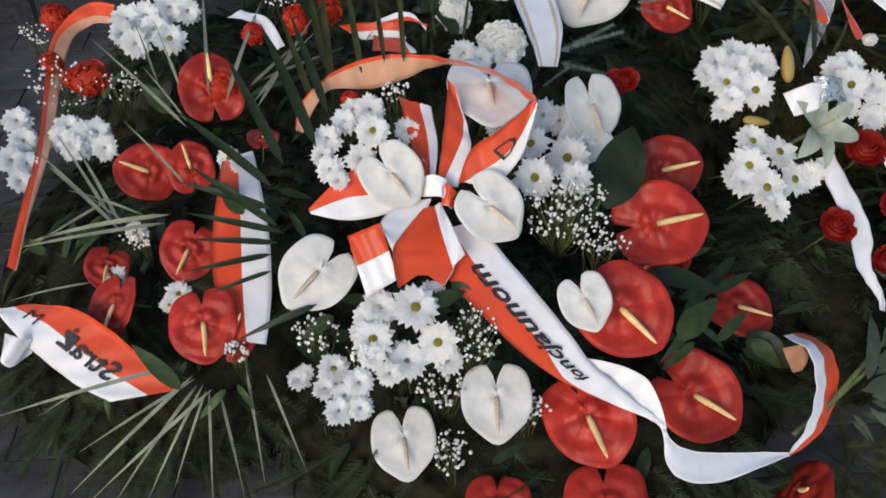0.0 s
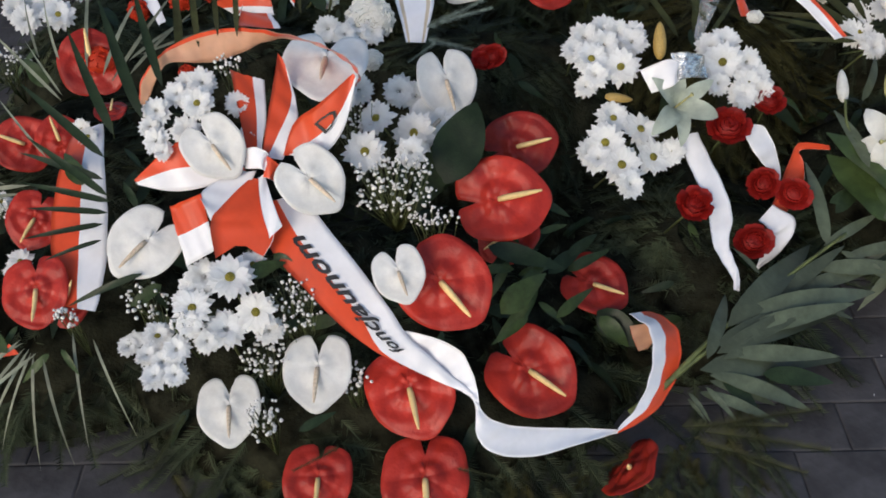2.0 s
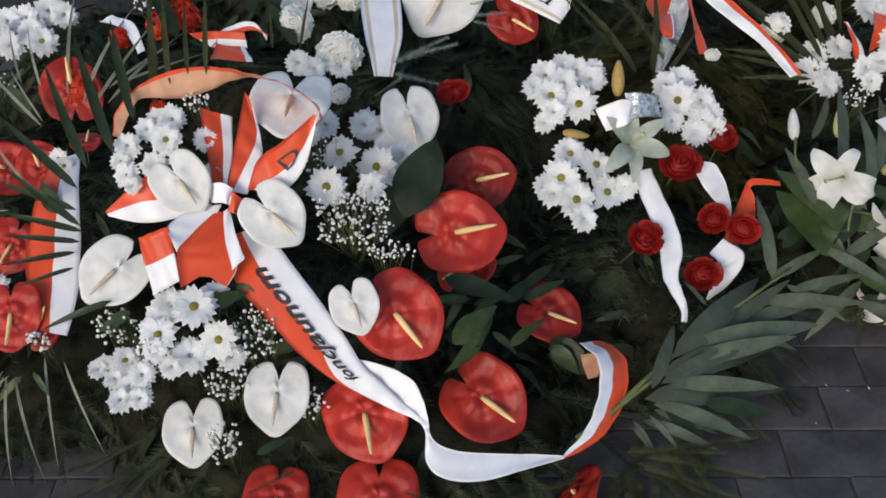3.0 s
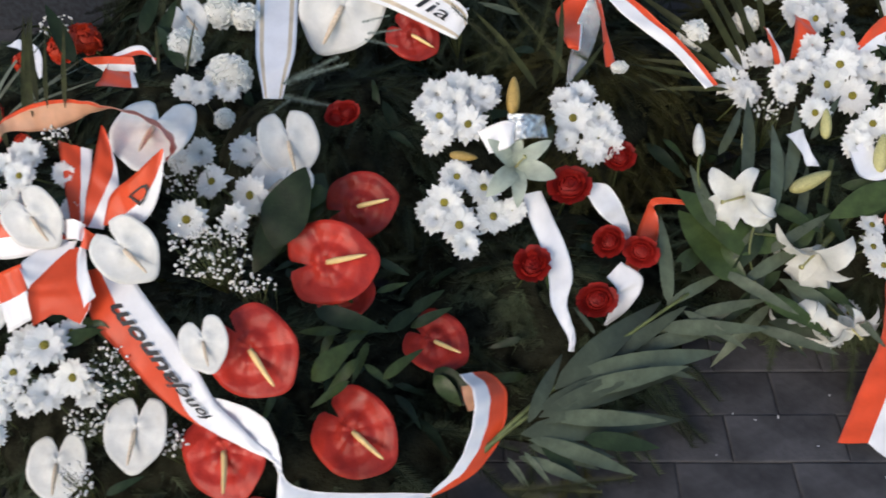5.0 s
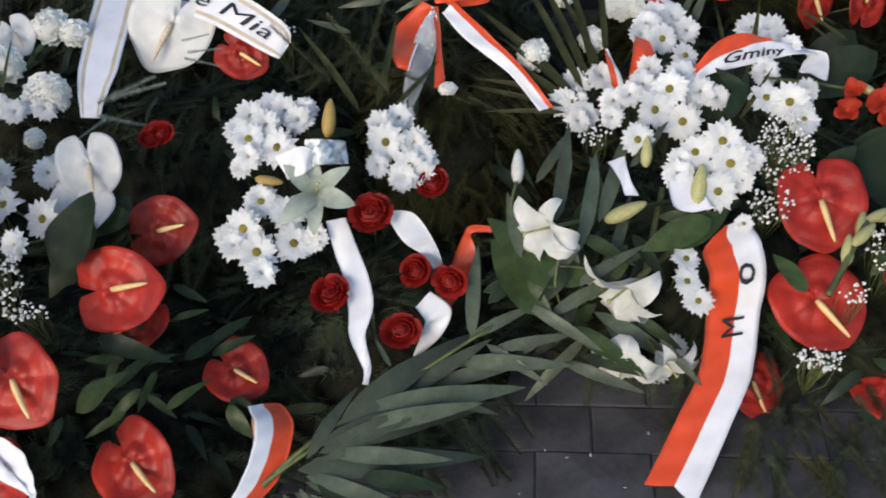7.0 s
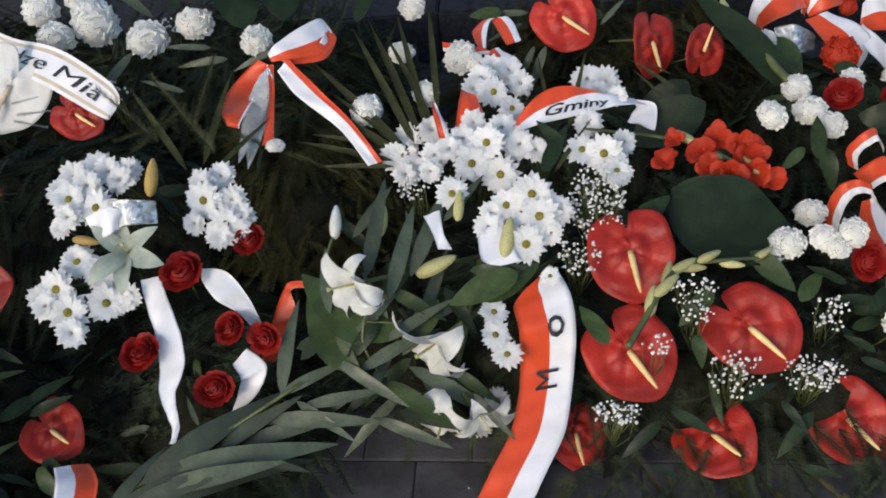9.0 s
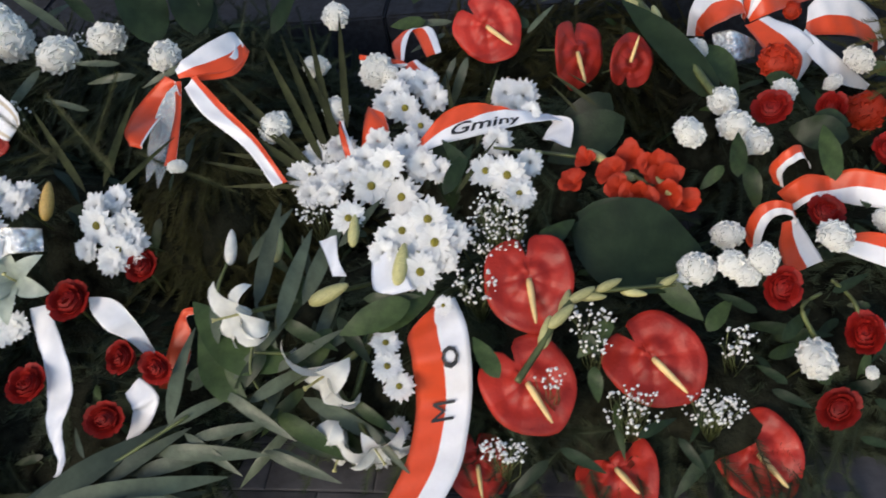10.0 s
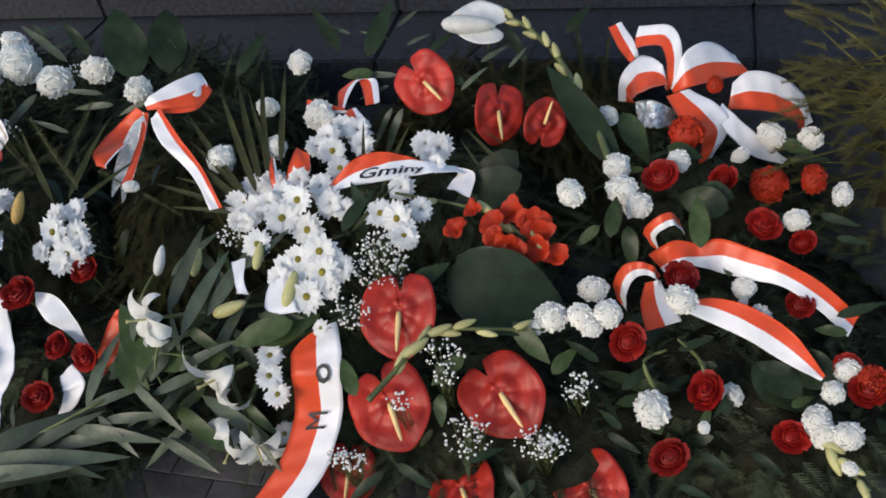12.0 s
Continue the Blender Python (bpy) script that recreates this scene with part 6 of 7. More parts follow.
leaf(D2, (1.907, 1.397, 0.125), (-0.17, -0.51, 0.84), (0.92, -0.30, -0.25), 0.068, "dark")
leaf(D2, (1.771, 1.159, 0.134), (-0.11, -0.44, 0.89), (0.95, -0.05, -0.31), 0.063, "dark")
leaf(D2, (1.541, 1.119, 0.174), (0.01, -0.44, 0.90), (0.95, -0.26, -0.20), 0.044, "dark")
skirt(D2, 70, 1.4, 2.05, 1.16, 1.28, 72)

# sheaf of red roses, white carnations and striped ribbons on dark leaves
E = wreath("funeral_wreath", (2.12, 1.74, 0.38, 0.4, 0.125), "sheaf of red roses, white carnations and striped ribbons on dark leaves", 420, 16)
bloom(E, "rose", (1.924, 1.528, 0.232), (0.22, -0.67, 0.70), 0.082)
bloom(E, "rose", (2.070, 1.520, 0.130), (-0.16, -0.34, 0.93), 0.089)
bloom(E, "rose", (2.221, 1.461, 0.109), (0.15, -0.51, 0.85), 0.081)
bloom(E, "rose", (2.019, 1.400, 0.078), (-0.13, -0.58, 0.81), 0.083)
bloom(E, "rose", (2.004, 1.665, 0.280), (0.21, -0.40, 0.89), 0.070)
bloom(E, "rose", (2.143, 1.850, 0.268), (0.18, -0.40, 0.90), 0.076)
bloom(E, "rose", (2.057, 1.979, 0.279), (-0.09, -0.60, 0.79), 0.073)
bloom(E, "rose", (1.935, 1.917, 0.323), (-0.15, -0.50, 0.85), 0.079)
bloom(E, "rose", (2.219, 1.831, 0.250), (0.03, -0.58, 0.81), 0.059)
bloom(E, "rose", (2.346, 1.557, 0.155), (-0.20, -0.44, 0.88), 0.087)
bloom(E, "rose", (2.220, 1.696, 0.211), (0.18, -0.51, 0.84), 0.061)
bloom(E, "rose", (2.308, 1.594, 0.167), (0.02, -0.50, 0.87), 0.059)
bloom(E, "rose", (2.240, 2.093, 0.223), (-0.10, -0.45, 0.89), 0.059)
bloom(E, "scarlet", (2.150, 2.077, 0.202), (-0.08, -0.74, 0.67), 0.084)
bloom(E, "scarlet", (2.241, 2.078, 0.222), (-0.09, -0.59, 0.80), 0.063)
bloom(E, "scarlet", (2.351, 1.568, 0.158), (0.15, -0.63, 0.77), 0.079)
bloom(E, "carnation", (1.776, 1.778, 0.370), (0.33, -0.55, 0.77), 0.063)
bloom(E, "carnation", (1.845, 1.917, 0.340), (-0.10, -0.78, 0.62), 0.065)
bloom(E, "carnation", (1.863, 1.861, 0.325), (0.03, -0.69, 0.72), 0.067)
bloom(E, "carnation", (1.899, 1.832, 0.308), (0.02, -0.42, 0.91), 0.059)
bloom(E, "carnation", (1.965, 1.979, 0.320), (-0.06, -0.61, 0.79), 0.054)
bloom(E, "carnation", (2.293, 1.998, 0.247), (-0.15, -0.48, 0.87), 0.051)
bloom(E, "carnation", (2.205, 1.878, 0.267), (-0.14, -0.68, 0.72), 0.051)
bloom(E, "carnation", (2.138, 1.774, 0.240), (0.02, -0.57, 0.82), 0.040)
bloom(E, "carnation", (2.118, 1.710, 0.226), (0.05, -0.39, 0.92), 0.047)
bloom(E, "carnation", (1.842, 1.639, 0.249), (0.06, -0.44, 0.90), 0.061)
bloom(E, "carnation", (1.841, 1.524, 0.288), (0.15, -0.48, 0.87), 0.057)
bloom(E, "carnation", (1.888, 1.531, 0.296), (0.30, -0.56, 0.78), 0.061)
bloom(E, "carnation", (2.010, 1.601, 0.283), (0.19, -0.32, 0.93), 0.062)
bloom(E, "carnation", (2.147, 1.652, 0.204), (0.00, -0.38, 0.92), 0.059)
bloom(E, "carnation", (1.981, 1.449, 0.146), (0.26, -0.38, 0.89), 0.070)
bloom(E, "carnation", (2.110, 1.514, 0.064), (0.20, -0.34, 0.92), 0.051)
bloom(E, "carnation", (2.308, 1.588, 0.165), (0.01, -0.38, 0.93), 0.048)
bloom(E, "carnation", (2.286, 1.543, 0.150), (-0.18, -0.33, 0.93), 0.046)
bloom(E, "carnation", (2.115, 1.552, 0.094), (-0.06, -0.61, 0.79), 0.049)
bloom(E, "carnation", (2.311, 1.465, 0.131), (-0.00, -0.26, 0.96), 0.059)
bloom(E, "carnation", (2.261, 1.491, 0.129), (-0.23, -0.43, 0.88), 0.062)
bloom(E, "carnation", (2.275, 1.465, 0.125), (-0.19, -0.67, 0.72), 0.051)
bloom(E, "carnation", (1.862, 1.506, 0.281), (0.20, -0.41, 0.89), 0.046)
bloom(E, "carnation", (2.073, 1.451, 0.113), (0.22, -0.37, 0.90), 0.023)
bloom(E, "carnation", (2.119, 1.677, 0.220), (-0.17, -0.67, 0.72), 0.020)
bloom(E, "carnation", (2.316, 1.406, 0.119), (-0.12, -0.53, 0.84), 0.029)
ribbon(E, [(1.944, 1.779, 0.246, 0.011, -0.003, -0.009), (1.932, 1.770, 0.289, 0.012, -0.001, -0.006), (1.950, 1.773, 0.315, 0.011, -0.003, -0.009), (1.973, 1.786, 0.319, 0.008, -0.006, -0.011), (1.990, 1.805, 0.283, 0.007, -0.008, -0.013)], "folded red and white ribbon loop", name='bow_loop', split=0.1)
ribbon(E, [(1.950, 1.736, 0.244, 0.016, -0.007, -0.016), (1.987, 1.746, 0.268, 0.008, -0.013, -0.019), (2.030, 1.764, 0.251, 0.008, -0.014, -0.019), (2.073, 1.754, 0.263, 0.007, -0.021, -0.026), (2.126, 1.738, 0.264, 0.006, -0.019, -0.024), (2.186, 1.721, 0.261, 0.002, -0.016, -0.018), (2.256, 1.714, 0.219, -0.003, -0.017, -0.017), (2.319, 1.696, 0.169, -0.008, -0.015, -0.013)], "long red and white satin ribbon tail", split=(0.5, 0.5, 0.1, -0.05, -0.05, 0.0, 0.0, 0.0))
ribbon(E, [(1.893, 1.665, 0.190, 0.012, -0.008, -0.015), (1.890, 1.661, 0.234, 0.013, -0.006, -0.013), (1.903, 1.671, 0.269, 0.011, -0.006, -0.012), (1.929, 1.678, 0.280, 0.008, -0.006, -0.011), (1.954, 1.679, 0.269, 0.007, -0.008, -0.012), (1.956, 1.684, 0.242, -0.006, -0.011, -0.009)], "folded red and white ribbon loop", name='bow_loop', split=0.05)
ribbon(E, [(1.951, 1.676, 0.251, 0.013, 0.006, -0.000), (1.960, 1.650, 0.219, 0.028, 0.011, -0.002), (1.980, 1.626, 0.183, 0.032, 0.017, 0.002)], "red and white ribbon fold", name='bow_loop', split=0.05)
ribbon(E, [(2.015, 1.609, 0.261, -0.002, -0.007, -0.007), (2.078, 1.628, 0.235, -0.001, -0.017, -0.019), (2.142, 1.620, 0.218, -0.005, -0.021, -0.020), (2.208, 1.608, 0.181, -0.008, -0.019, -0.017), (2.266, 1.549, 0.177, -0.003, -0.004, -0.003)], "red and white satin ribbon tail", split=(-0.5, -0.2, 0.0, 0.0, 0.0))
leaf(E, (2.015, 1.926, 0.298), (0.04, -0.66, 0.75), (0.96, -0.10, -0.24), 0.071, "broad")
leaf(E, (2.075, 1.884, 0.277), (0.01, -0.65, 0.76), (-0.96, 0.04, 0.28), 0.106, "broad")
leaf(E, (2.237, 1.546, 0.128), (-0.06, -0.53, 0.85), (-0.86, 0.49, 0.15), 0.107, "broad")
leaf(E, (2.292, 1.567, 0.147), (-0.08, -0.54, 0.84), (-0.88, 0.45, 0.15), 0.113, "broad")
leaf(E, (2.146, 1.592, 0.136), (-0.02, -0.54, 0.84), (0.87, -0.49, -0.05), 0.138, "broad")
leaf(E, (2.032, 1.751, 0.281), (0.03, -0.62, 0.78), (-0.15, 0.98, 0.12), 0.107, "leaf")
leaf(E, (2.089, 1.727, 0.236), (0.01, -0.60, 0.80), (0.04, 0.96, 0.29), 0.085, "leaf")
leaf(E, (2.086, 1.634, 0.220), (0.01, -0.58, 0.82), (-0.45, 0.70, 0.56), 0.057, "leaf")
leaf(E, (2.115, 1.664, 0.217), (-0.00, -0.58, 0.81), (-0.76, -0.48, 0.44), 0.079, "leaf")
leaf(E, (1.861, 1.729, 0.307), (0.11, -0.62, 0.78), (-0.05, 1.00, -0.08), 0.085, "leaf")
leaf(E, (1.837, 1.745, 0.320), (0.12, -0.62, 0.77), (-0.61, -0.77, -0.16), 0.059, "leaf")
leaf(E, (1.885, 1.792, 0.287), (0.10, -0.63, 0.77), (0.24, -0.95, 0.18), 0.087, "leaf")
leaf(E, (2.306, 1.654, 0.192), (-0.09, -0.57, 0.82), (-1.00, 0.07, 0.01), 0.058, "leaf")
leaf(E, (2.085, 1.572, 0.146), (0.01, -0.54, 0.84), (-0.81, -0.25, 0.53), 0.038, "leaf")
leaf(E, (2.001, 1.417, 0.118), (0.05, -0.49, 0.87), (-0.54, 0.61, 0.58), 0.089, "leaf")
leaf(E, (2.219, 1.522, 0.121), (-0.05, -0.52, 0.85), (0.81, 0.41, 0.41), 0.044, "leaf")
leaf(E, (2.130, 1.624, 0.177), (-0.01, -0.56, 0.83), (0.81, 0.55, 0.22), 0.095, "dark")
leaf(E, (2.013, 1.558, 0.193), (0.04, -0.55, 0.84), (0.80, 0.60, -0.05), 0.072, "dark")
leaf(E, (2.154, 1.598, 0.146), (-0.02, -0.55, 0.84), (0.87, -0.49, -0.11), 0.094, "dark")
leaf(E, (1.924, 1.460, 0.176), (0.08, -0.51, 0.85), (0.63, 0.74, 0.23), 0.083, "dark")
leaf(E, (1.881, 1.475, 0.227), (0.11, -0.53, 0.84), (-0.89, 0.30, 0.33), 0.073, "dark")
leaf(E, (2.157, 1.426, 0.097), (-0.02, -0.49, 0.87), (0.84, -0.55, 0.02), 0.069, "dark")
leaf(E, (2.072, 1.409, 0.096), (0.01, -0.48, 0.88), (0.85, -0.52, 0.01), 0.071, "dark")
leaf(E, (1.932, 1.404, 0.133), (0.08, -0.49, 0.87), (-0.76, 0.31, 0.57), 0.057, "dark")
leaf(E, (2.180, 1.776, 0.234), (-0.03, -0.61, 0.79), (0.91, -0.38, -0.17), 0.069, "dark")
leaf(E, (2.281, 1.864, 0.243), (-0.07, -0.63, 0.77), (0.99, -0.01, -0.11), 0.063, "dark")
leaf(E, (2.193, 2.145, 0.227), (-0.03, -0.68, 0.73), (0.99, -0.07, 0.13), 0.081, "dark")
leaf(E, (2.249, 1.917, 0.255), (-0.06, -0.65, 0.76), (0.98, -0.17, -0.14), 0.076, "dark")
leaf(E, (2.040, 1.337, 0.086), (0.03, -0.45, 0.89), (0.97, -0.23, 0.06), 0.060, "dark")
leaf(E, (2.286, 1.689, 0.198), (-0.08, -0.58, 0.81), (0.90, 0.44, 0.05), 0.087, "dark")
stalk(E, [(2.248, 1.479, 0.117), (2.295, 1.427, 0.116), (2.347, 1.373, 0.110)], 4, "pale", 0.006)
stalk(E, [(2.069, 1.532, 0.124), (2.054, 1.565, 0.163), (2.011, 1.567, 0.214)], 0, "pale", 0.005)
stalk(E, [(1.981, 1.486, 0.158), (1.957, 1.509, 0.205), (1.993, 1.548, 0.201)], 0, "pale", 0.005)

# wreath with a large red and white satin bow
Z = wreath("funeral_wreath", (1.98, 2.2, 0.3, 0.26, 0.22), "wreath with a large red and white satin bow", 260, 17)
ribbon(Z, [(1.907, 2.249, 0.325, -0.003, 0.004, 0.006), (1.899, 2.243, 0.369, -0.006, 0.015, 0.019), (1.851, 2.252, 0.366, -0.014, 0.063, 0.008), (1.815, 2.259, 0.323, -0.016, 0.013, 0.022), (1.811, 2.270, 0.275, -0.019, -0.005, 0.004)], "red and white bow loop", name='bow_loop', split=0.0)
ribbon(Z, [(1.820, 2.362, 0.397, 0.006, 0.020, 0.020), (1.892, 2.330, 0.421, 0.012, 0.019, 0.015), (1.920, 2.276, 0.395, 0.016, 0.014, 0.007), (1.917, 2.254, 0.326, 0.010, 0.005, 0.001)], "red and white bow loop", name='bow_loop', split=0.0)
ribbon(Z, [(1.919, 2.252, 0.323, -0.003, 0.004, 0.006), (1.950, 2.266, 0.369, -0.009, 0.024, 0.030), (2.003, 2.329, 0.359, -0.013, 0.027, 0.035), (2.067, 2.386, 0.321, -0.017, 0.009, 0.018)], "red and white bow loop", name='bow_loop', split=-0.05)
ribbon(Z, [(2.049, 2.299, 0.285, 0.002, 0.021, 0.023), (2.090, 2.312, 0.294, -0.006, 0.029, 0.034), (2.150, 2.334, 0.274, -0.005, 0.029, 0.034), (2.207, 2.357, 0.224, 0.003, 0.025, 0.026), (2.226, 2.359, 0.171, 0.016, 0.012, 0.006)], "red and white bow loop", name='bow_loop', split=-0.05)
ribbon(Z, [(1.934, 2.235, 0.328, 0.025, 0.013, 0.002), (1.987, 2.194, 0.304, 0.039, 0.023, 0.007), (2.026, 2.182, 0.257, 0.030, 0.022, 0.009), (2.009, 2.168, 0.188, 0.015, 0.011, 0.005)], "red and white bow tail", name='bow_tail', split=0.15)
ribbon(Z, [(2.026, 2.220, 0.297, 0.009, 0.012, 0.009), (2.064, 2.196, 0.269, 0.008, 0.016, 0.013), (2.122, 2.198, 0.211, 0.012, 0.015, 0.010), (2.184, 2.222, 0.161, 0.006, 0.005, 0.003)], "white bow tail", name='bow_tail', style='white')
ribbon(Z, [(1.766, 2.391, 0.414, 0.015, 0.009, 0.002), (1.802, 2.340, 0.387, 0.016, 0.011, 0.005), (1.823, 2.325, 0.360, 0.009, 0.009, 0.005)], "red and white bow end", name='bow_tail', split=0.1)
ribbon(Z, [(1.848, 2.191, 0.291, 0.006, -0.019, -0.024), (1.891, 2.178, 0.302, 0.005, -0.021, -0.025), (1.933, 2.202, 0.277, -0.003, -0.011, -0.011)], "crumpled clear foil wrap", name='foil', style='foil')
bloom(Z, "scarlet", (1.967, 2.111, 0.302), (-0.07, -0.52, 0.85), 0.090)
bloom(Z, "scarlet", (2.012, 2.289, 0.320), (-0.10, -0.79, 0.61), 0.044)
bloom(Z, "carnation", (2.147, 2.198, 0.249), (-0.20, -0.78, 0.59), 0.066)
bloom(Z, "carnation", (2.231, 2.202, 0.244), (0.07, -0.68, 0.73), 0.057)
bloom(Z, "carnation", (1.800, 2.072, 0.362), (0.33, -0.71, 0.62), 0.050)
bloom(Z, "carnation", (2.085, 2.122, 0.243), (-0.01, -0.81, 0.59), 0.042)
leaf(Z, (1.826, 2.104, 0.351), (0.11, -0.70, 0.71), (0.52, -0.85, -0.11), 0.124, "leaf")
leaf(Z, (1.934, 2.025, 0.322), (0.07, -0.68, 0.73), (0.89, 0.17, -0.43), 0.080, "leaf")
leaf(Z, (2.166, 2.188, 0.241), (-0.02, -0.69, 0.72), (0.94, -0.33, -0.10), 0.077, "leaf")

# white wreath with anthuriums, carnations and an inscribed sash
S = wreath("funeral_wreath", (0.3, 1.72, 0.4, 0.27, 0.36), "white wreath with anthuriums, carnations and an inscribed sash", 360, 18)
ribbon(S, [(0.139, 1.863, 0.522, 0.046, 0.003, -0.002), (0.161, 1.739, 0.508, 0.043, 0.003, -0.002), (0.187, 1.587, 0.479, 0.038, 0.003, -0.002), (0.194, 1.521, 0.457, 0.026, 0.002, -0.001), (0.195, 1.492, 0.434, 0.018, 0.001, -0.001)], "wide white satin sash with gold edges", style='gold')
ribbon(S, [(0.176, 1.850, 0.524, 0.001, -0.026, -0.028), (0.249, 1.813, 0.519, -0.007, -0.023, -0.022), (0.397, 1.719, 0.540, -0.015, -0.026, -0.024), (0.525, 1.651, 0.509, -0.015, -0.022, -0.020), (0.545, 1.641, 0.487, -0.010, -0.012, -0.011)], "white satin sash with gold edges and black lettering", style='gold', words=[('Władze Mia', 0.04, 0.73, 0.36, -0.4, 0.25)])
anthurium(S, (0.303, 1.711, 0.507), (0.15, -0.83, 0.54), (-0.44, -0.64, -0.63), 0.173, "white")
anthurium(S, (0.001, 1.648, 0.520), (0.29, -0.60, 0.75), (0.57, -0.53, -0.63), 0.079, "white")
anthurium(S, (0.440, 1.673, 0.461), (0.13, -0.74, 0.66), (0.85, -0.26, -0.46), 0.103, "red")
bloom(S, "carnation", (0.253, 1.964, 0.537), (0.57, -0.56, 0.60), 0.085)
bloom(S, "carnation", (0.334, 1.994, 0.541), (0.40, -0.52, 0.76), 0.072)
bloom(S, "carnation", (0.394, 1.926, 0.525), (0.59, -0.70, 0.41), 0.110)
bloom(S, "carnation", (0.328, 1.870, 0.519), (0.31, -0.56, 0.77), 0.080)
bloom(S, "carnation", (0.531, 1.871, 0.511), (0.33, -0.56, 0.76), 0.084)
bloom(S, "carnation", (0.618, 1.925, 0.516), (0.17, -0.84, 0.51), 0.079)
bloom(S, "carnation", (0.123, 1.521, 0.469), (0.01, -0.80, 0.60), 0.071)
bloom(S, "carnation", (0.064, 1.676, 0.517), (0.44, -0.75, 0.50), 0.077)
bloom(S, "carnation", (0.109, 1.672, 0.506), (0.20, -0.61, 0.77), 0.064)
bloom(S, "carnation", (0.019, 1.564, 0.505), (0.33, -0.68, 0.66), 0.074)
bloom(S, "rose", (0.321, 1.475, 0.410), (-0.11, -0.45, 0.88), 0.054)
leaf(S, (0.671, 1.853, 0.498), (0.38, -0.67, 0.64), (-0.99, -0.11, 0.07), 0.094, "grey")
leaf(S, (0.712, 1.830, 0.485), (0.37, -0.66, 0.65), (-0.95, -0.30, 0.08), 0.101, "grey")
leaf(S, (0.817, 1.851, 0.495), (0.33, -0.68, 0.65), (-0.89, -0.38, -0.25), 0.102, "grey")
leaf(S, (0.519, 1.815, 0.513), (0.44, -0.64, 0.63), (-0.13, -0.99, 0.06), 0.136, "grey")
leaf(S, (0.651, 1.729, 0.472), (0.40, -0.63, 0.66), (-0.93, -0.06, 0.36), 0.088, "grey")
leaf(S, (0.438, 1.699, 0.536), (0.49, -0.60, 0.63), (0.96, 0.09, -0.26), 0.075, "grey")
leaf(S, (0.327, 1.311, 0.362), (0.14, -0.63, 0.76), (-0.76, -0.59, 0.27), 0.127, "leaf")
leaf(S, (0.314, 1.343, 0.376), (0.14, -0.64, 0.75), (-0.31, -0.94, 0.10), 0.191, "leaf")
leaf(S, (0.272, 1.277, 0.376), (0.17, -0.62, 0.77), (-0.17, -0.96, 0.20), 0.152, "leaf")
leaf(S, (0.216, 1.501, 0.460), (0.28, -0.80, 0.54), (0.90, 0.28, 0.33), 0.117, "frost")
leaf(S, (0.217, 1.486, 0.444), (0.28, -0.79, 0.55), (0.98, -0.14, -0.13), 0.106, "frost")
leaf(S, (0.237, 1.511, 0.466), (0.27, -0.80, 0.53), (0.97, 0.18, 0.19), 0.106, "frost")
leaf(S, (0.233, 1.484, 0.439), (0.27, -0.79, 0.55), (-0.72, -0.65, -0.24), 0.064, "frost")
leaf(S, (0.368, 1.603, 0.506), (0.20, -0.84, 0.50), (0.99, -0.02, 0.14), 0.065, "frost")
leaf(S, (0.363, 1.595, 0.499), (0.20, -0.84, 0.51), (0.97, -0.22, -0.11), 0.065, "frost")
leaf(S, (0.357, 1.617, 0.522), (0.20, -0.85, 0.49), (0.97, 0.06, 0.22), 0.054, "frost")
gypsophila(S, (0.551, 1.919, 0.517), 0.047, 0.018, 0.020, 20, 220)
gypsophila(S, (0.526, 1.687, 0.503), 0.044, 0.020, 0.020, 25, 120)

# olive conifer wreath with a striped bow and white carnations
G = wreath("funeral_wreath", (0.82, 1.87, 0.27, 0.26, 0.36), "olive conifer wreath with a striped bow and white carnations", 420, 19, OLIVE_FIR)
ribbon(G, [(0.803, 1.824, 0.489, -0.003, 0.005, 0.007), (0.831, 1.837, 0.496, -0.014, 0.009, 0.014), (0.885, 1.885, 0.495, -0.017, 0.019, 0.025), (0.904, 1.932, 0.491, -0.014, 0.010, 0.015), (0.897, 1.869, 0.475, -0.006, 0.011, 0.013), (0.827, 1.827, 0.480, -0.006, 0.005, 0.007)], "red and white bow loop", name='bow_loop', split=-0.1)
ribbon(G, [(0.790, 1.816, 0.484, 0.011, -0.002, -0.005), (0.753, 1.782, 0.444, 0.028, 0.002, -0.005), (0.755, 1.685, 0.444, 0.019, -0.003, -0.008), (0.760, 1.667, 0.430, 0.011, -0.000, -0.003)], "red bow tail", name='bow_tail', split=0.85)
ribbon(G, [(0.803, 1.815, 0.478, 0.008, 0.001, -0.001), (0.817, 1.754, 0.445, 0.005, -0.003, -0.005), (0.833, 1.637, 0.408, 0.011, 0.001, -0.001)], "red bow tail", name='bow_tail', split=1.1)
ribbon(G, [(0.830, 1.815, 0.477, -0.011, -0.009, -0.007), (0.892, 1.757, 0.447, -0.022, -0.007, -0.002), (0.969, 1.712, 0.401, -0.011, -0.007, -0.005), (1.032, 1.652, 0.353, -0.013, -0.005, -0.002)], "red and white bow tail", name='bow_tail', split=-0.4)
leaf(G, (0.804, 1.801, 0.474), (0.34, -0.67, 0.66), (-0.08, -0.96, -0.26), 0.193, "silver")
leaf(G, (0.804, 1.805, 0.478), (0.34, -0.67, 0.66), (0.01, -0.96, -0.28), 0.203, "silver")
bloom(G, "carnation", (0.770, 1.859, 0.508), (0.40, -0.75, 0.52), 0.074)
bloom(G, "carnation", (1.002, 1.764, 0.401), (0.32, -0.78, 0.55), 0.070)
bloom(G, "carnation", (1.113, 1.814, 0.404), (0.03, -0.70, 0.72), 0.053)
bloom(G, "carnation", (1.048, 1.928, 0.434), (0.29, -0.72, 0.63), 0.055)
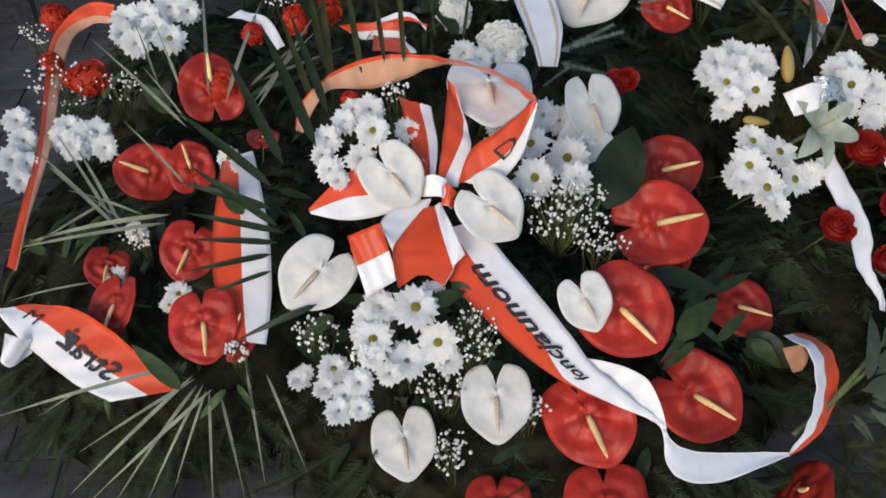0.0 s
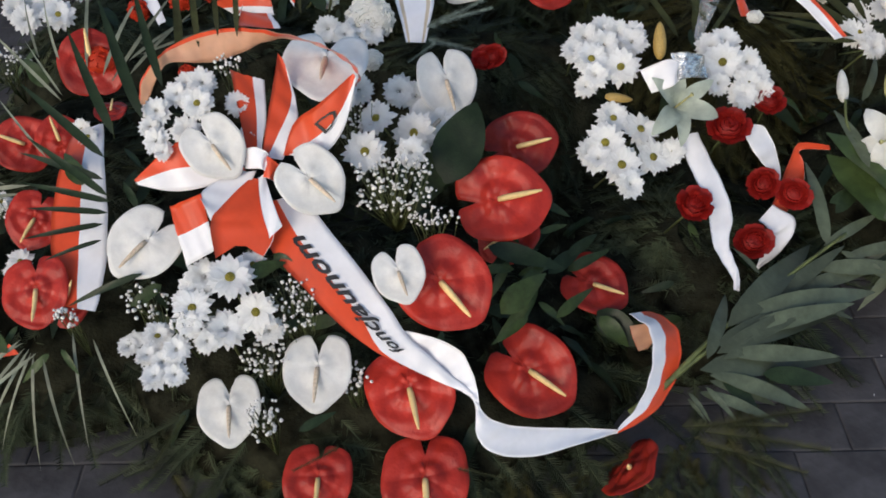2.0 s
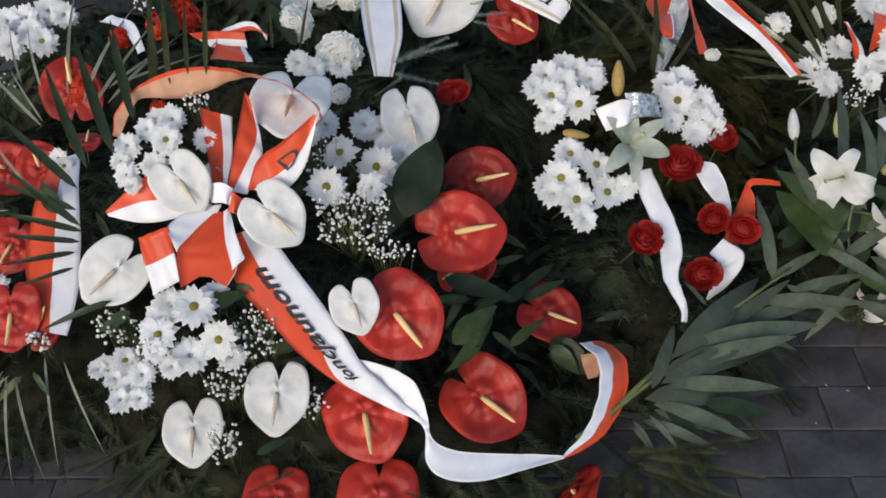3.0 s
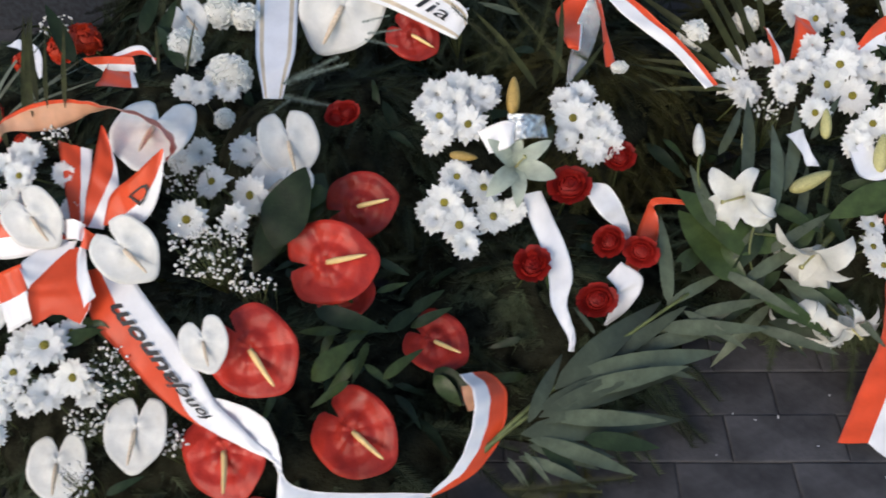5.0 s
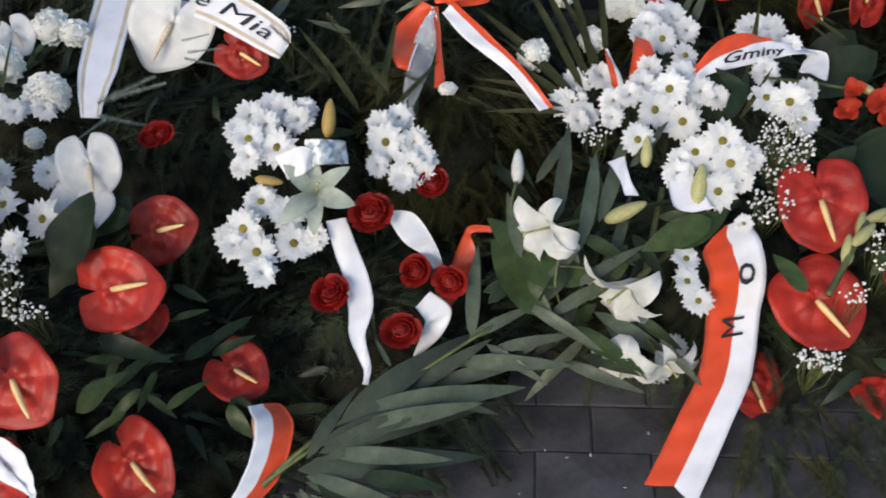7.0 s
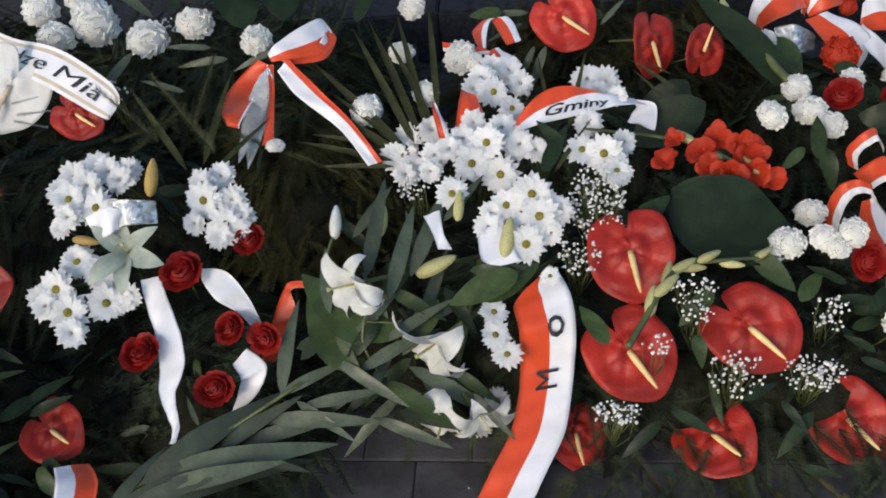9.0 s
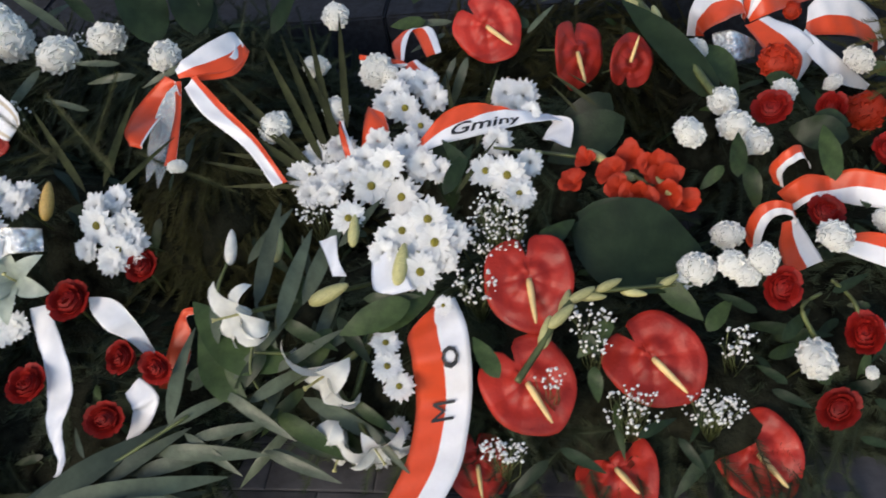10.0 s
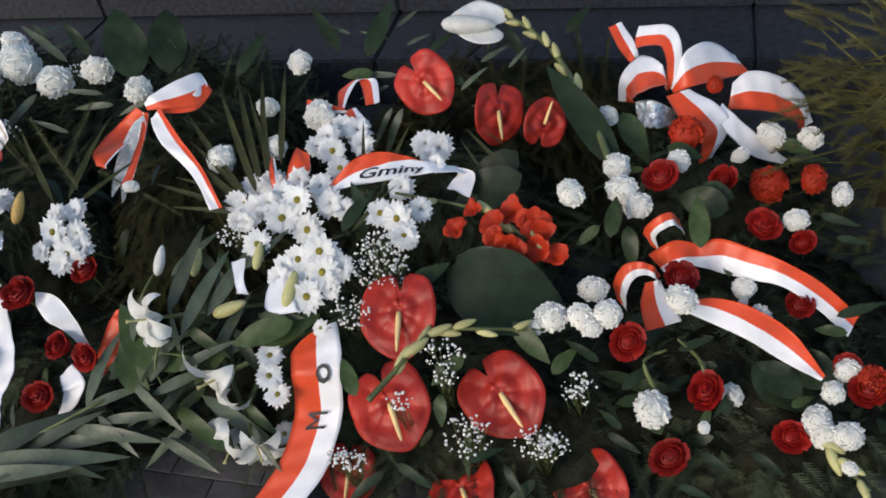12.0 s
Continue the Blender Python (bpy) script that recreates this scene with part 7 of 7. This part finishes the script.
bloom(G, "carnation", (0.848, 1.636, 0.408), (0.42, -0.52, 0.75), 0.034)
leaf(G, (1.082, 1.688, 0.346), (0.22, -0.64, 0.74), (-0.87, 0.31, 0.38), 0.276, "olive")
leaf(G, (1.092, 1.700, 0.350), (0.22, -0.65, 0.73), (-0.95, -0.05, 0.32), 0.199, "olive")
leaf(G, (1.101, 1.713, 0.354), (0.21, -0.65, 0.73), (-0.52, 0.76, 0.39), 0.273, "olive")
leaf(G, (1.112, 1.722, 0.361), (0.21, -0.65, 0.73), (-0.45, 0.83, 0.33), 0.280, "olive")
leaf(G, (1.132, 1.751, 0.380), (0.20, -0.67, 0.72), (-0.50, 0.82, 0.29), 0.214, "olive")
leaf(G, (1.064, 1.670, 0.347), (0.23, -0.64, 0.74), (-0.94, -0.07, 0.34), 0.197, "olive")
leaf(G, (1.093, 1.689, 0.345), (0.22, -0.64, 0.74), (-0.72, 0.53, 0.44), 0.287, "olive")
leaf(G, (1.121, 1.742, 0.373), (0.20, -0.66, 0.72), (-0.32, 0.91, 0.25), 0.259, "olive")
leaf(G, (1.142, 1.772, 0.392), (0.19, -0.68, 0.71), (-0.20, 0.97, 0.15), 0.232, "olive")
leaf(G, (1.104, 1.691, 0.344), (0.21, -0.64, 0.74), (-0.81, 0.40, 0.42), 0.214, "olive")
leaf(G, (1.067, 1.655, 0.344), (0.23, -0.63, 0.74), (-0.93, -0.24, 0.29), 0.149, "olive")
leaf(G, (0.634, 1.602, 0.443), (0.42, -0.59, 0.69), (-0.81, 0.42, 0.42), 0.149, "frond")
leaf(G, (0.744, 1.595, 0.421), (0.38, -0.60, 0.70), (-0.72, 0.58, 0.38), 0.185, "frond")
leaf(G, (0.759, 1.654, 0.429), (0.37, -0.62, 0.69), (0.95, -0.21, -0.23), 0.144, "frond")
leaf(G, (0.591, 1.569, 0.442), (0.44, -0.58, 0.69), (0.52, 0.84, 0.14), 0.140, "frond")
leaf(G, (0.687, 1.640, 0.441), (0.40, -0.61, 0.69), (-0.02, 0.98, 0.17), 0.157, "frond")
leaf(G, (0.661, 1.659, 0.454), (0.41, -0.61, 0.68), (-0.83, -0.56, 0.01), 0.129, "frond")
leaf(G, (0.885, 1.623, 0.398), (0.32, -0.62, 0.72), (0.94, -0.19, -0.30), 0.093, "frond")
leaf(G, (0.692, 1.566, 0.404), (0.40, -0.58, 0.71), (-0.65, 0.65, 0.38), 0.204, "olive")
leaf(G, (0.721, 1.581, 0.405), (0.39, -0.59, 0.71), (-0.05, 0.99, 0.13), 0.209, "olive")
leaf(G, (0.747, 1.569, 0.401), (0.38, -0.59, 0.71), (0.44, 0.89, 0.09), 0.158, "olive")

# wreath of red anthuriums with broad leaves and a small bow
Hh = wreath("funeral_wreath", (1.4, 2.06, 0.3, 0.24, 0.27), "wreath of red anthuriums with broad leaves and a small bow", 280, 20)
anthurium(Hh, (1.374, 2.089, 0.420), (0.08, -0.77, 0.64), (0.77, -0.36, -0.53), 0.143, "red")
anthurium(Hh, (1.561, 2.034, 0.388), (0.70, -0.54, 0.47), (0.09, -0.65, -0.75), 0.133, "red")
anthurium(Hh, (1.668, 2.021, 0.364), (0.56, -0.68, 0.47), (0.09, 0.68, 0.73), 0.105, "red")
ribbon(Hh, [(1.214, 1.958, 0.414, 0.006, -0.001, -0.003), (1.204, 2.037, 0.429, 0.018, 0.009, 0.005), (1.240, 2.069, 0.430, 0.021, 0.005, -0.000), (1.276, 2.001, 0.410, 0.015, 0.006, 0.003)], "small red and white bow loop", name='bow_loop', split=0.2)
ribbon(Hh, [(1.225, 1.963, 0.414, 0.006, -0.003, -0.005), (1.168, 1.952, 0.423, -0.006, -0.009, -0.008), (1.130, 1.964, 0.426, 0.000, -0.006, -0.007)], "small red and white bow loop", name='bow_loop', split=0.2)
ribbon(Hh, [(1.233, 1.970, 0.413, 0.014, 0.004, 0.000), (1.267, 1.924, 0.406, 0.020, 0.009, 0.004)], "small red and white bow tail", name='bow_tail', split=0.3)
bloom(Hh, "carnation", (1.170, 1.935, 0.416), (0.00, -0.68, 0.73), 0.068)
bloom(Hh, "carnation", (1.037, 2.135, 0.430), (-0.00, -0.68, 0.74), 0.071)
bloom(Hh, "carnation", (1.201, 1.920, 0.414), (0.23, -0.79, 0.57), 0.039)
leaf(Hh, (1.299, 2.114, 0.419), (0.11, -0.75, 0.66), (-0.97, -0.19, 0.12), 0.111, "grey")
leaf(Hh, (1.319, 2.009, 0.397), (0.10, -0.73, 0.68), (-0.22, -0.98, 0.00), 0.104, "grey")
leaf(Hh, (1.343, 2.013, 0.394), (0.09, -0.73, 0.68), (-0.19, -0.98, -0.02), 0.120, "grey")
leaf(Hh, (1.457, 2.097, 0.395), (0.04, -0.74, 0.67), (0.56, 0.81, 0.19), 0.083, "grey")
leaf(Hh, (1.289, 2.078, 0.412), (0.11, -0.74, 0.66), (-0.78, -0.62, 0.06), 0.085, "grey")
leaf(Hh, (1.370, 1.694, 0.391), (0.09, -0.67, 0.74), (-0.20, 0.98, -0.01), 0.160, "olive")
leaf(Hh, (1.399, 1.713, 0.389), (0.08, -0.68, 0.73), (0.09, 1.00, -0.03), 0.165, "olive")
leaf(Hh, (1.598, 1.934, 0.367), (-0.02, -0.71, 0.70), (-0.78, 0.62, 0.10), 0.058, "olive")
leaf(Hh, (1.608, 1.861, 0.374), (-0.02, -0.70, 0.71), (-0.65, 0.76, -0.02), 0.118, "olive")
leaf(Hh, (1.575, 1.827, 0.384), (-0.01, -0.70, 0.72), (-0.49, 0.86, -0.11), 0.081, "olive")
bud(Hh, (1.435, 2.276, 0.468), (0.24, -0.70, 0.67), (0.95, 0.27, -0.16), 0.136, "white")
anthurium(Hh, (1.462, 2.303, 0.457), (0.20, -0.41, 0.89), (-0.95, -0.15, 0.29), 0.130, "white")
stalk(Hh, [(1.829, 1.918, 0.353), (1.756, 2.077, 0.379), (1.658, 2.223, 0.419), (1.575, 2.299, 0.449), (1.512, 2.333, 0.463)], 9, "pale", 0.009)

# wreath of dark branches with red carnations and striped ribbons
I = wreath("funeral_wreath", (-0.25, 1.82, 0.36, 0.28, 0.3), "wreath of dark branches with red carnations and striped ribbons", 260, 21)
ribbon(I, [(-0.136, 1.530, 0.479, 0.005, 0.010, 0.010), (-0.122, 1.551, 0.488, 0.006, 0.008, 0.008), (-0.065, 1.551, 0.504, 0.003, 0.006, 0.006), (-0.030, 1.528, 0.494, 0.000, -0.004, -0.005)], "red and white striped ribbon loop", name='bow_loop')
ribbon(I, [(-0.087, 1.459, 0.483, 0.040, 0.003, -0.002), (-0.100, 1.511, 0.484, 0.027, -0.000, -0.003)], "red ribbon loop", split=0.7)
ribbon(I, [(-0.421, 1.695, 0.435, 0.015, 0.005, 0.004), (-0.359, 1.657, 0.437, 0.012, 0.005, 0.004), (-0.314, 1.586, 0.420, 0.006, 0.004, 0.004)], "pale blue-white ribbon", style='white')
ribbon(I, [(-0.174, 1.552, 0.471, 0.021, -0.009, -0.010), (-0.124, 1.534, 0.485, 0.016, -0.010, -0.011), (-0.072, 1.523, 0.490, 0.005, -0.010, -0.012)], "red and white striped ribbon loop", name='bow_loop')
bloom(I, "scarlet", (-0.235, 1.659, 0.463), (0.08, -0.52, 0.85), 0.074)
bloom(I, "scarlet", (-0.427, 1.516, 0.377), (0.19, -0.41, 0.89), 0.078)
bloom(I, "scarlet", (-0.376, 1.639, 0.421), (0.50, -0.72, 0.48), 0.053)
leaf(I, (-0.203, 1.381, 0.498), (0.11, -0.72, 0.68), (-0.21, 0.97, -0.08), 0.180, "olive")
leaf(I, (-0.127, 1.248, 0.567), (0.07, -0.72, 0.69), (-0.15, 0.97, -0.19), 0.176, "olive")
leaf(I, (-0.060, 1.242, 0.590), (0.04, -0.73, 0.68), (-0.07, 0.98, -0.21), 0.144, "olive")
leaf(I, (-0.014, 1.494, 0.489), (0.01, -0.74, 0.67), (-0.11, 0.95, 0.30), 0.100, "olive")
leaf(I, (0.037, 1.498, 0.486), (-0.02, -0.74, 0.67), (0.11, 0.96, 0.27), 0.104, "olive")
leaf(I, (-0.206, 1.257, 0.488), (0.11, -0.69, 0.71), (-0.29, 0.94, -0.16), 0.197, "olive")
leaf(I, (-0.180, 1.282, 0.493), (0.10, -0.70, 0.71), (-0.15, 0.99, -0.06), 0.224, "olive")
leaf(I, (-0.090, 1.242, 0.590), (0.05, -0.73, 0.68), (-0.11, 0.96, -0.24), 0.133, "olive")
leaf(I, (-0.367, 1.507, 0.383), (0.40, -0.61, 0.68), (0.67, 0.62, 0.40), 0.201, "blade")
leaf(I, (-0.344, 1.517, 0.391), (0.39, -0.62, 0.68), (0.89, 0.18, 0.42), 0.199, "blade")
leaf(I, (-0.082, 1.604, 0.507), (0.30, -0.69, 0.66), (0.01, 1.00, 0.06), 0.113, "dark")
leaf(I, (-0.037, 1.565, 0.505), (0.29, -0.69, 0.66), (0.13, 0.97, 0.20), 0.099, "dark")
leaf(I, (-0.231, 1.586, 0.454), (0.35, -0.66, 0.66), (-0.56, 0.83, 0.05), 0.138, "dark")
leaf(I, (0.028, 1.513, 0.486), (0.27, -0.68, 0.68), (-0.58, 0.77, 0.26), 0.104, "dark")
gypsophila(I, (-0.326, 1.722, 0.460), 0.042, 0.027, 0.027, 40, 140)

# bundle of dark spruce boughs leaning at the plinth
K = wreath("conifer_bundle", (0.55, 2.2, 0.5, 0.24, 0.4), "bundle of dark spruce boughs leaning at the plinth", 420, 22, long=1.9)
leaf(K, (0.739, 1.899, 0.512), (0.52, -0.58, 0.63), (-0.61, 0.77, 0.15), 0.174, "broad")
leaf(K, (0.809, 1.934, 0.510), (0.49, -0.60, 0.63), (-0.42, 0.87, 0.24), 0.158, "broad")
leaf(K, (0.834, 1.969, 0.505), (0.48, -0.61, 0.63), (-0.74, 0.59, 0.31), 0.136, "broad")
leaf(K, (0.571, 1.973, 0.526), (0.40, -0.68, 0.61), (-0.75, 0.65, 0.10), 0.116, "dark")
leaf(K, (0.827, 1.947, 0.504), (0.31, -0.70, 0.64), (-0.51, 0.80, 0.32), 0.108, "dark")
leaf(K, (0.938, 2.008, 0.465), (0.26, -0.72, 0.65), (0.07, 1.00, -0.04), 0.130, "dark")
leaf(K, (0.674, 1.969, 0.524), (0.37, -0.69, 0.62), (0.19, 0.92, 0.35), 0.062, "dark")
leaf(K, (0.430, 1.999, 0.532), (0.44, -0.67, 0.60), (-0.73, 0.66, 0.18), 0.078, "dark")
leaf(K, (0.515, 1.950, 0.519), (0.56, -0.56, 0.60), (-0.90, 0.42, 0.14), 0.148, "grey")
leaf(K, (0.441, 1.989, 0.526), (0.57, -0.56, 0.59), (0.55, 0.82, 0.15), 0.081, "grey")
leaf(K, (0.363, 2.036, 0.545), (0.59, -0.57, 0.58), (0.73, 0.68, 0.08), 0.074, "grey")

# bundle of dark boughs with faded grey flowers at the plinth
K2 = wreath("conifer_bundle", (1.5, 2.36, 0.42, 0.2, 0.3), "bundle of dark boughs with faded grey flowers at the plinth", 320, 23, OLIVE_FIR, 1.9)
leaf(K2, (1.245, 2.227, 0.450), (0.32, -0.69, 0.64), (-0.99, 0.12, 0.11), 0.078, "grey")
leaf(K2, (1.248, 2.265, 0.460), (0.32, -0.70, 0.64), (0.52, 0.84, 0.17), 0.077, "grey")
leaf(K2, (1.140, 2.232, 0.459), (0.35, -0.69, 0.64), (-0.97, 0.25, 0.07), 0.070, "grey")
leaf(K2, (1.291, 2.217, 0.441), (0.30, -0.70, 0.65), (0.69, 0.72, 0.10), 0.065, "grey")
leaf(K2, (1.480, 2.196, 0.413), (0.24, -0.70, 0.67), (0.65, 0.75, 0.14), 0.084, "grey")
leaf(K2, (1.551, 2.185, 0.407), (0.21, -0.71, 0.67), (0.42, 0.89, 0.19), 0.066, "grey")
leaf(K2, (1.126, 2.180, 0.441), (0.36, -0.67, 0.65), (-0.67, 0.69, 0.29), 0.139, "dark")
leaf(K2, (1.209, 2.159, 0.440), (0.34, -0.68, 0.65), (0.05, 0.97, 0.23), 0.164, "dark")
leaf(K2, (1.350, 2.212, 0.430), (0.28, -0.70, 0.66), (0.56, 0.81, 0.19), 0.074, "dark")
leaf(K2, (1.586, 2.210, 0.409), (0.20, -0.71, 0.67), (-0.56, 0.79, 0.25), 0.106, "dark")
leaf(K2, (1.659, 2.320, 0.425), (0.17, -0.74, 0.66), (0.38, 0.92, 0.12), 0.101, "dark")
leaf(K2, (1.244, 2.100, 0.430), (0.33, -0.67, 0.66), (-0.96, -0.29, 0.03), 0.074, "leaf")
leaf(K2, (1.461, 2.112, 0.402), (0.25, -0.69, 0.68), (-0.85, 0.47, 0.22), 0.056, "leaf")

# bundle of dark spruce boughs behind the wreaths
wreath("conifer_bundle", (-0.1, 2.25, 0.5, 0.28, 0.34), "bundle of dark spruce boughs behind the wreaths", 360, 24, long=1.9)


# conifer boughs filling the corner beside the grass blades
K3 = wreath("conifer_bundle", (-0.62, 1.98, 0.27, 0.34, 0.26), "bundle of dark spruce boughs lying beside the wreath", 380, 25)
skirt(K3, 40, -0.84, -0.4, 1.62, 1.7, 74)

# ---- stone plinth behind the flowers ----
plinth = new("stone_plinth")
plinth.matrix_basis = pose(1.0, 2.62, 0, 0, 0, 4)
tagged(plinth, "dark polished granite plinth rising in steps behind the flowers", "plinth", kind="structure")


def slab(x0, x1, y0, y1, z0, z1):
    bm = bmesh.new()
    bmesh.ops.create_cube(bm, size=1, matrix=Matrix.Translation(((x0 + x1) / 2, (y0 + y1) / 2, (z0 + z1) / 2)) @ Matrix.Diagonal((x1 - x0, y1 - y0, z1 - z0, 1)))
    bmesh.ops.bevel(bm, geom=bm.edges[:], offset=0.006, segments=2, affect="EDGES")
    me = bpy.data.meshes.new("slab")
    bm.to_mesh(me)
    bm.free()
    me.materials.append(STONE)
    return me


for z0, z1, back in ((0.0, 0.158, 0.0), (0.162, 0.318, 0.3), (0.322, 0.75, 0.6)):
    for k in range(-4, 4):
        under("slab", slab(k * 1.1 + 0.002, k * 1.1 + 1.098, back, 3.0, z0, z1), plinth)

# ---- feathery evergreen beside the sheaf ----
def evergreen(x, y, z, seed):
    e = tagged(new("conifer_shrub"), "yellow-green feathery conifer shrub at the edge of the paving", "shrub")
    e.matrix_basis = Matrix.Translation((x, y, 0))
    r = random.Random(seed)
    trunk = tube([(x, y, 0), (x + 0.02, y, z * 0.5), (x, y, z)], [0.02, 0.014, 0.006], 6)
    under("trunk", mesh_of("trunk", *trunk, BARK), e, Matrix.Identity(4))
    pile = Pile()
    for k in range(320):
        h = r.uniform(0.1, 1) * z
        a = r.uniform(0, 2 * math.pi)
        d = Vector((math.cos(a), math.sin(a), r.uniform(-0.3, 0.5)))
        root = Vector((x, y, h))
        reach = 0.34 * (1.15 - h / z * 0.6)
        bough = root + d * reach * r.uniform(0.1, 0.95)
        pile.add(*moved(fir_twig(r, r.uniform(0.05, 0.11)), aim(bough, (0, 0, 1), d)))
        if k % 4 == 0:
            pile.add(*tube([root, (root + bough) / 2 + Vector((0, 0, 0.01)), bough], [0.004, 0.003, 0.0015], 4))
    tagged(under("foliage", pile.mesh("foliage", YELLOW_FIR, False), e, Matrix.Identity(4), "yellow-green needle sprays"), kind="stuff")
    return e


evergreen(2.42, 2.3, 0.44, 5)

# ---- petals and crumbs fallen on the paving ----
PETAL_DROP = mesh_of("petal", *blade(1, 0.4, 0.2, 0.3, 4, 0.8), PETAL)
for x, y, s, a in ((0.05, 0.72, 0.022, 60), (1.139, 1.115, 0.008, 10), (1.1, 1.11, 0.006, 80), (1.24, 1.17, 0.006, 40), (1.06, 1.12, 0.005, 30), (1.2, 1.06, 0.005, 100), (1.02, 1.03, 0.004, 5), (1.3, 1.0, 0.006, 50), (1.45, 1.02, 0.006, 20), (1.5, 1.04, 0.005, 70), (-0.85, 1.0, 0.005, 15)):
    ob = tagged(new("fallen_petal", PETAL_DROP), "small white petal fallen on the grey paving", "petal", "petals on the paving")
    ob.matrix_basis = pose(x, y, 0.002, 0, 0, a) @ Matrix.Diagonal((s, s, s, 1))

# ---- paving ----
PAVERS = [mesh_of("paver", *paver_mesh(0.0992 + d, 0.0492), PAVER, smooth=False) for d in (0, -0.0006, -0.0012)]
r = random.Random(3)
rest = Pile()
turn = pose(0, 0, 0, 0, 0, 3)
for row in range(-14, 42):
    for col in range(-24, 36):
        cx, cy = 0.2 * col + (0.1 if row % 2 else 0), 0.1 * row + 0.015
        p = turn @ Vector((cx, cy, 0))
        m = pose(p.x, p.y, r.uniform(-0.0018, 0.0012), r.uniform(-0.4, 0.4), r.uniform(-0.3, 0.3), 3 + r.uniform(-0.4, 0.4))
        near = (-1.15 < p.x < 2.75 and 0.62 < p.y < 1.28) or (-1.6 < p.x < -0.65 and 1.2 < p.y < 2.2)
        if near:
            under("paver", r.choice(PAVERS), ground, m)
        else:
            rest.add(*moved(paver_mesh(0.0992, 0.0492), m))
tagged(under("paving", rest.mesh("paving", PAVER, False), ground, Matrix.Identity(4), "grey rectangular concrete pavers in running bond"), kind="stuff")
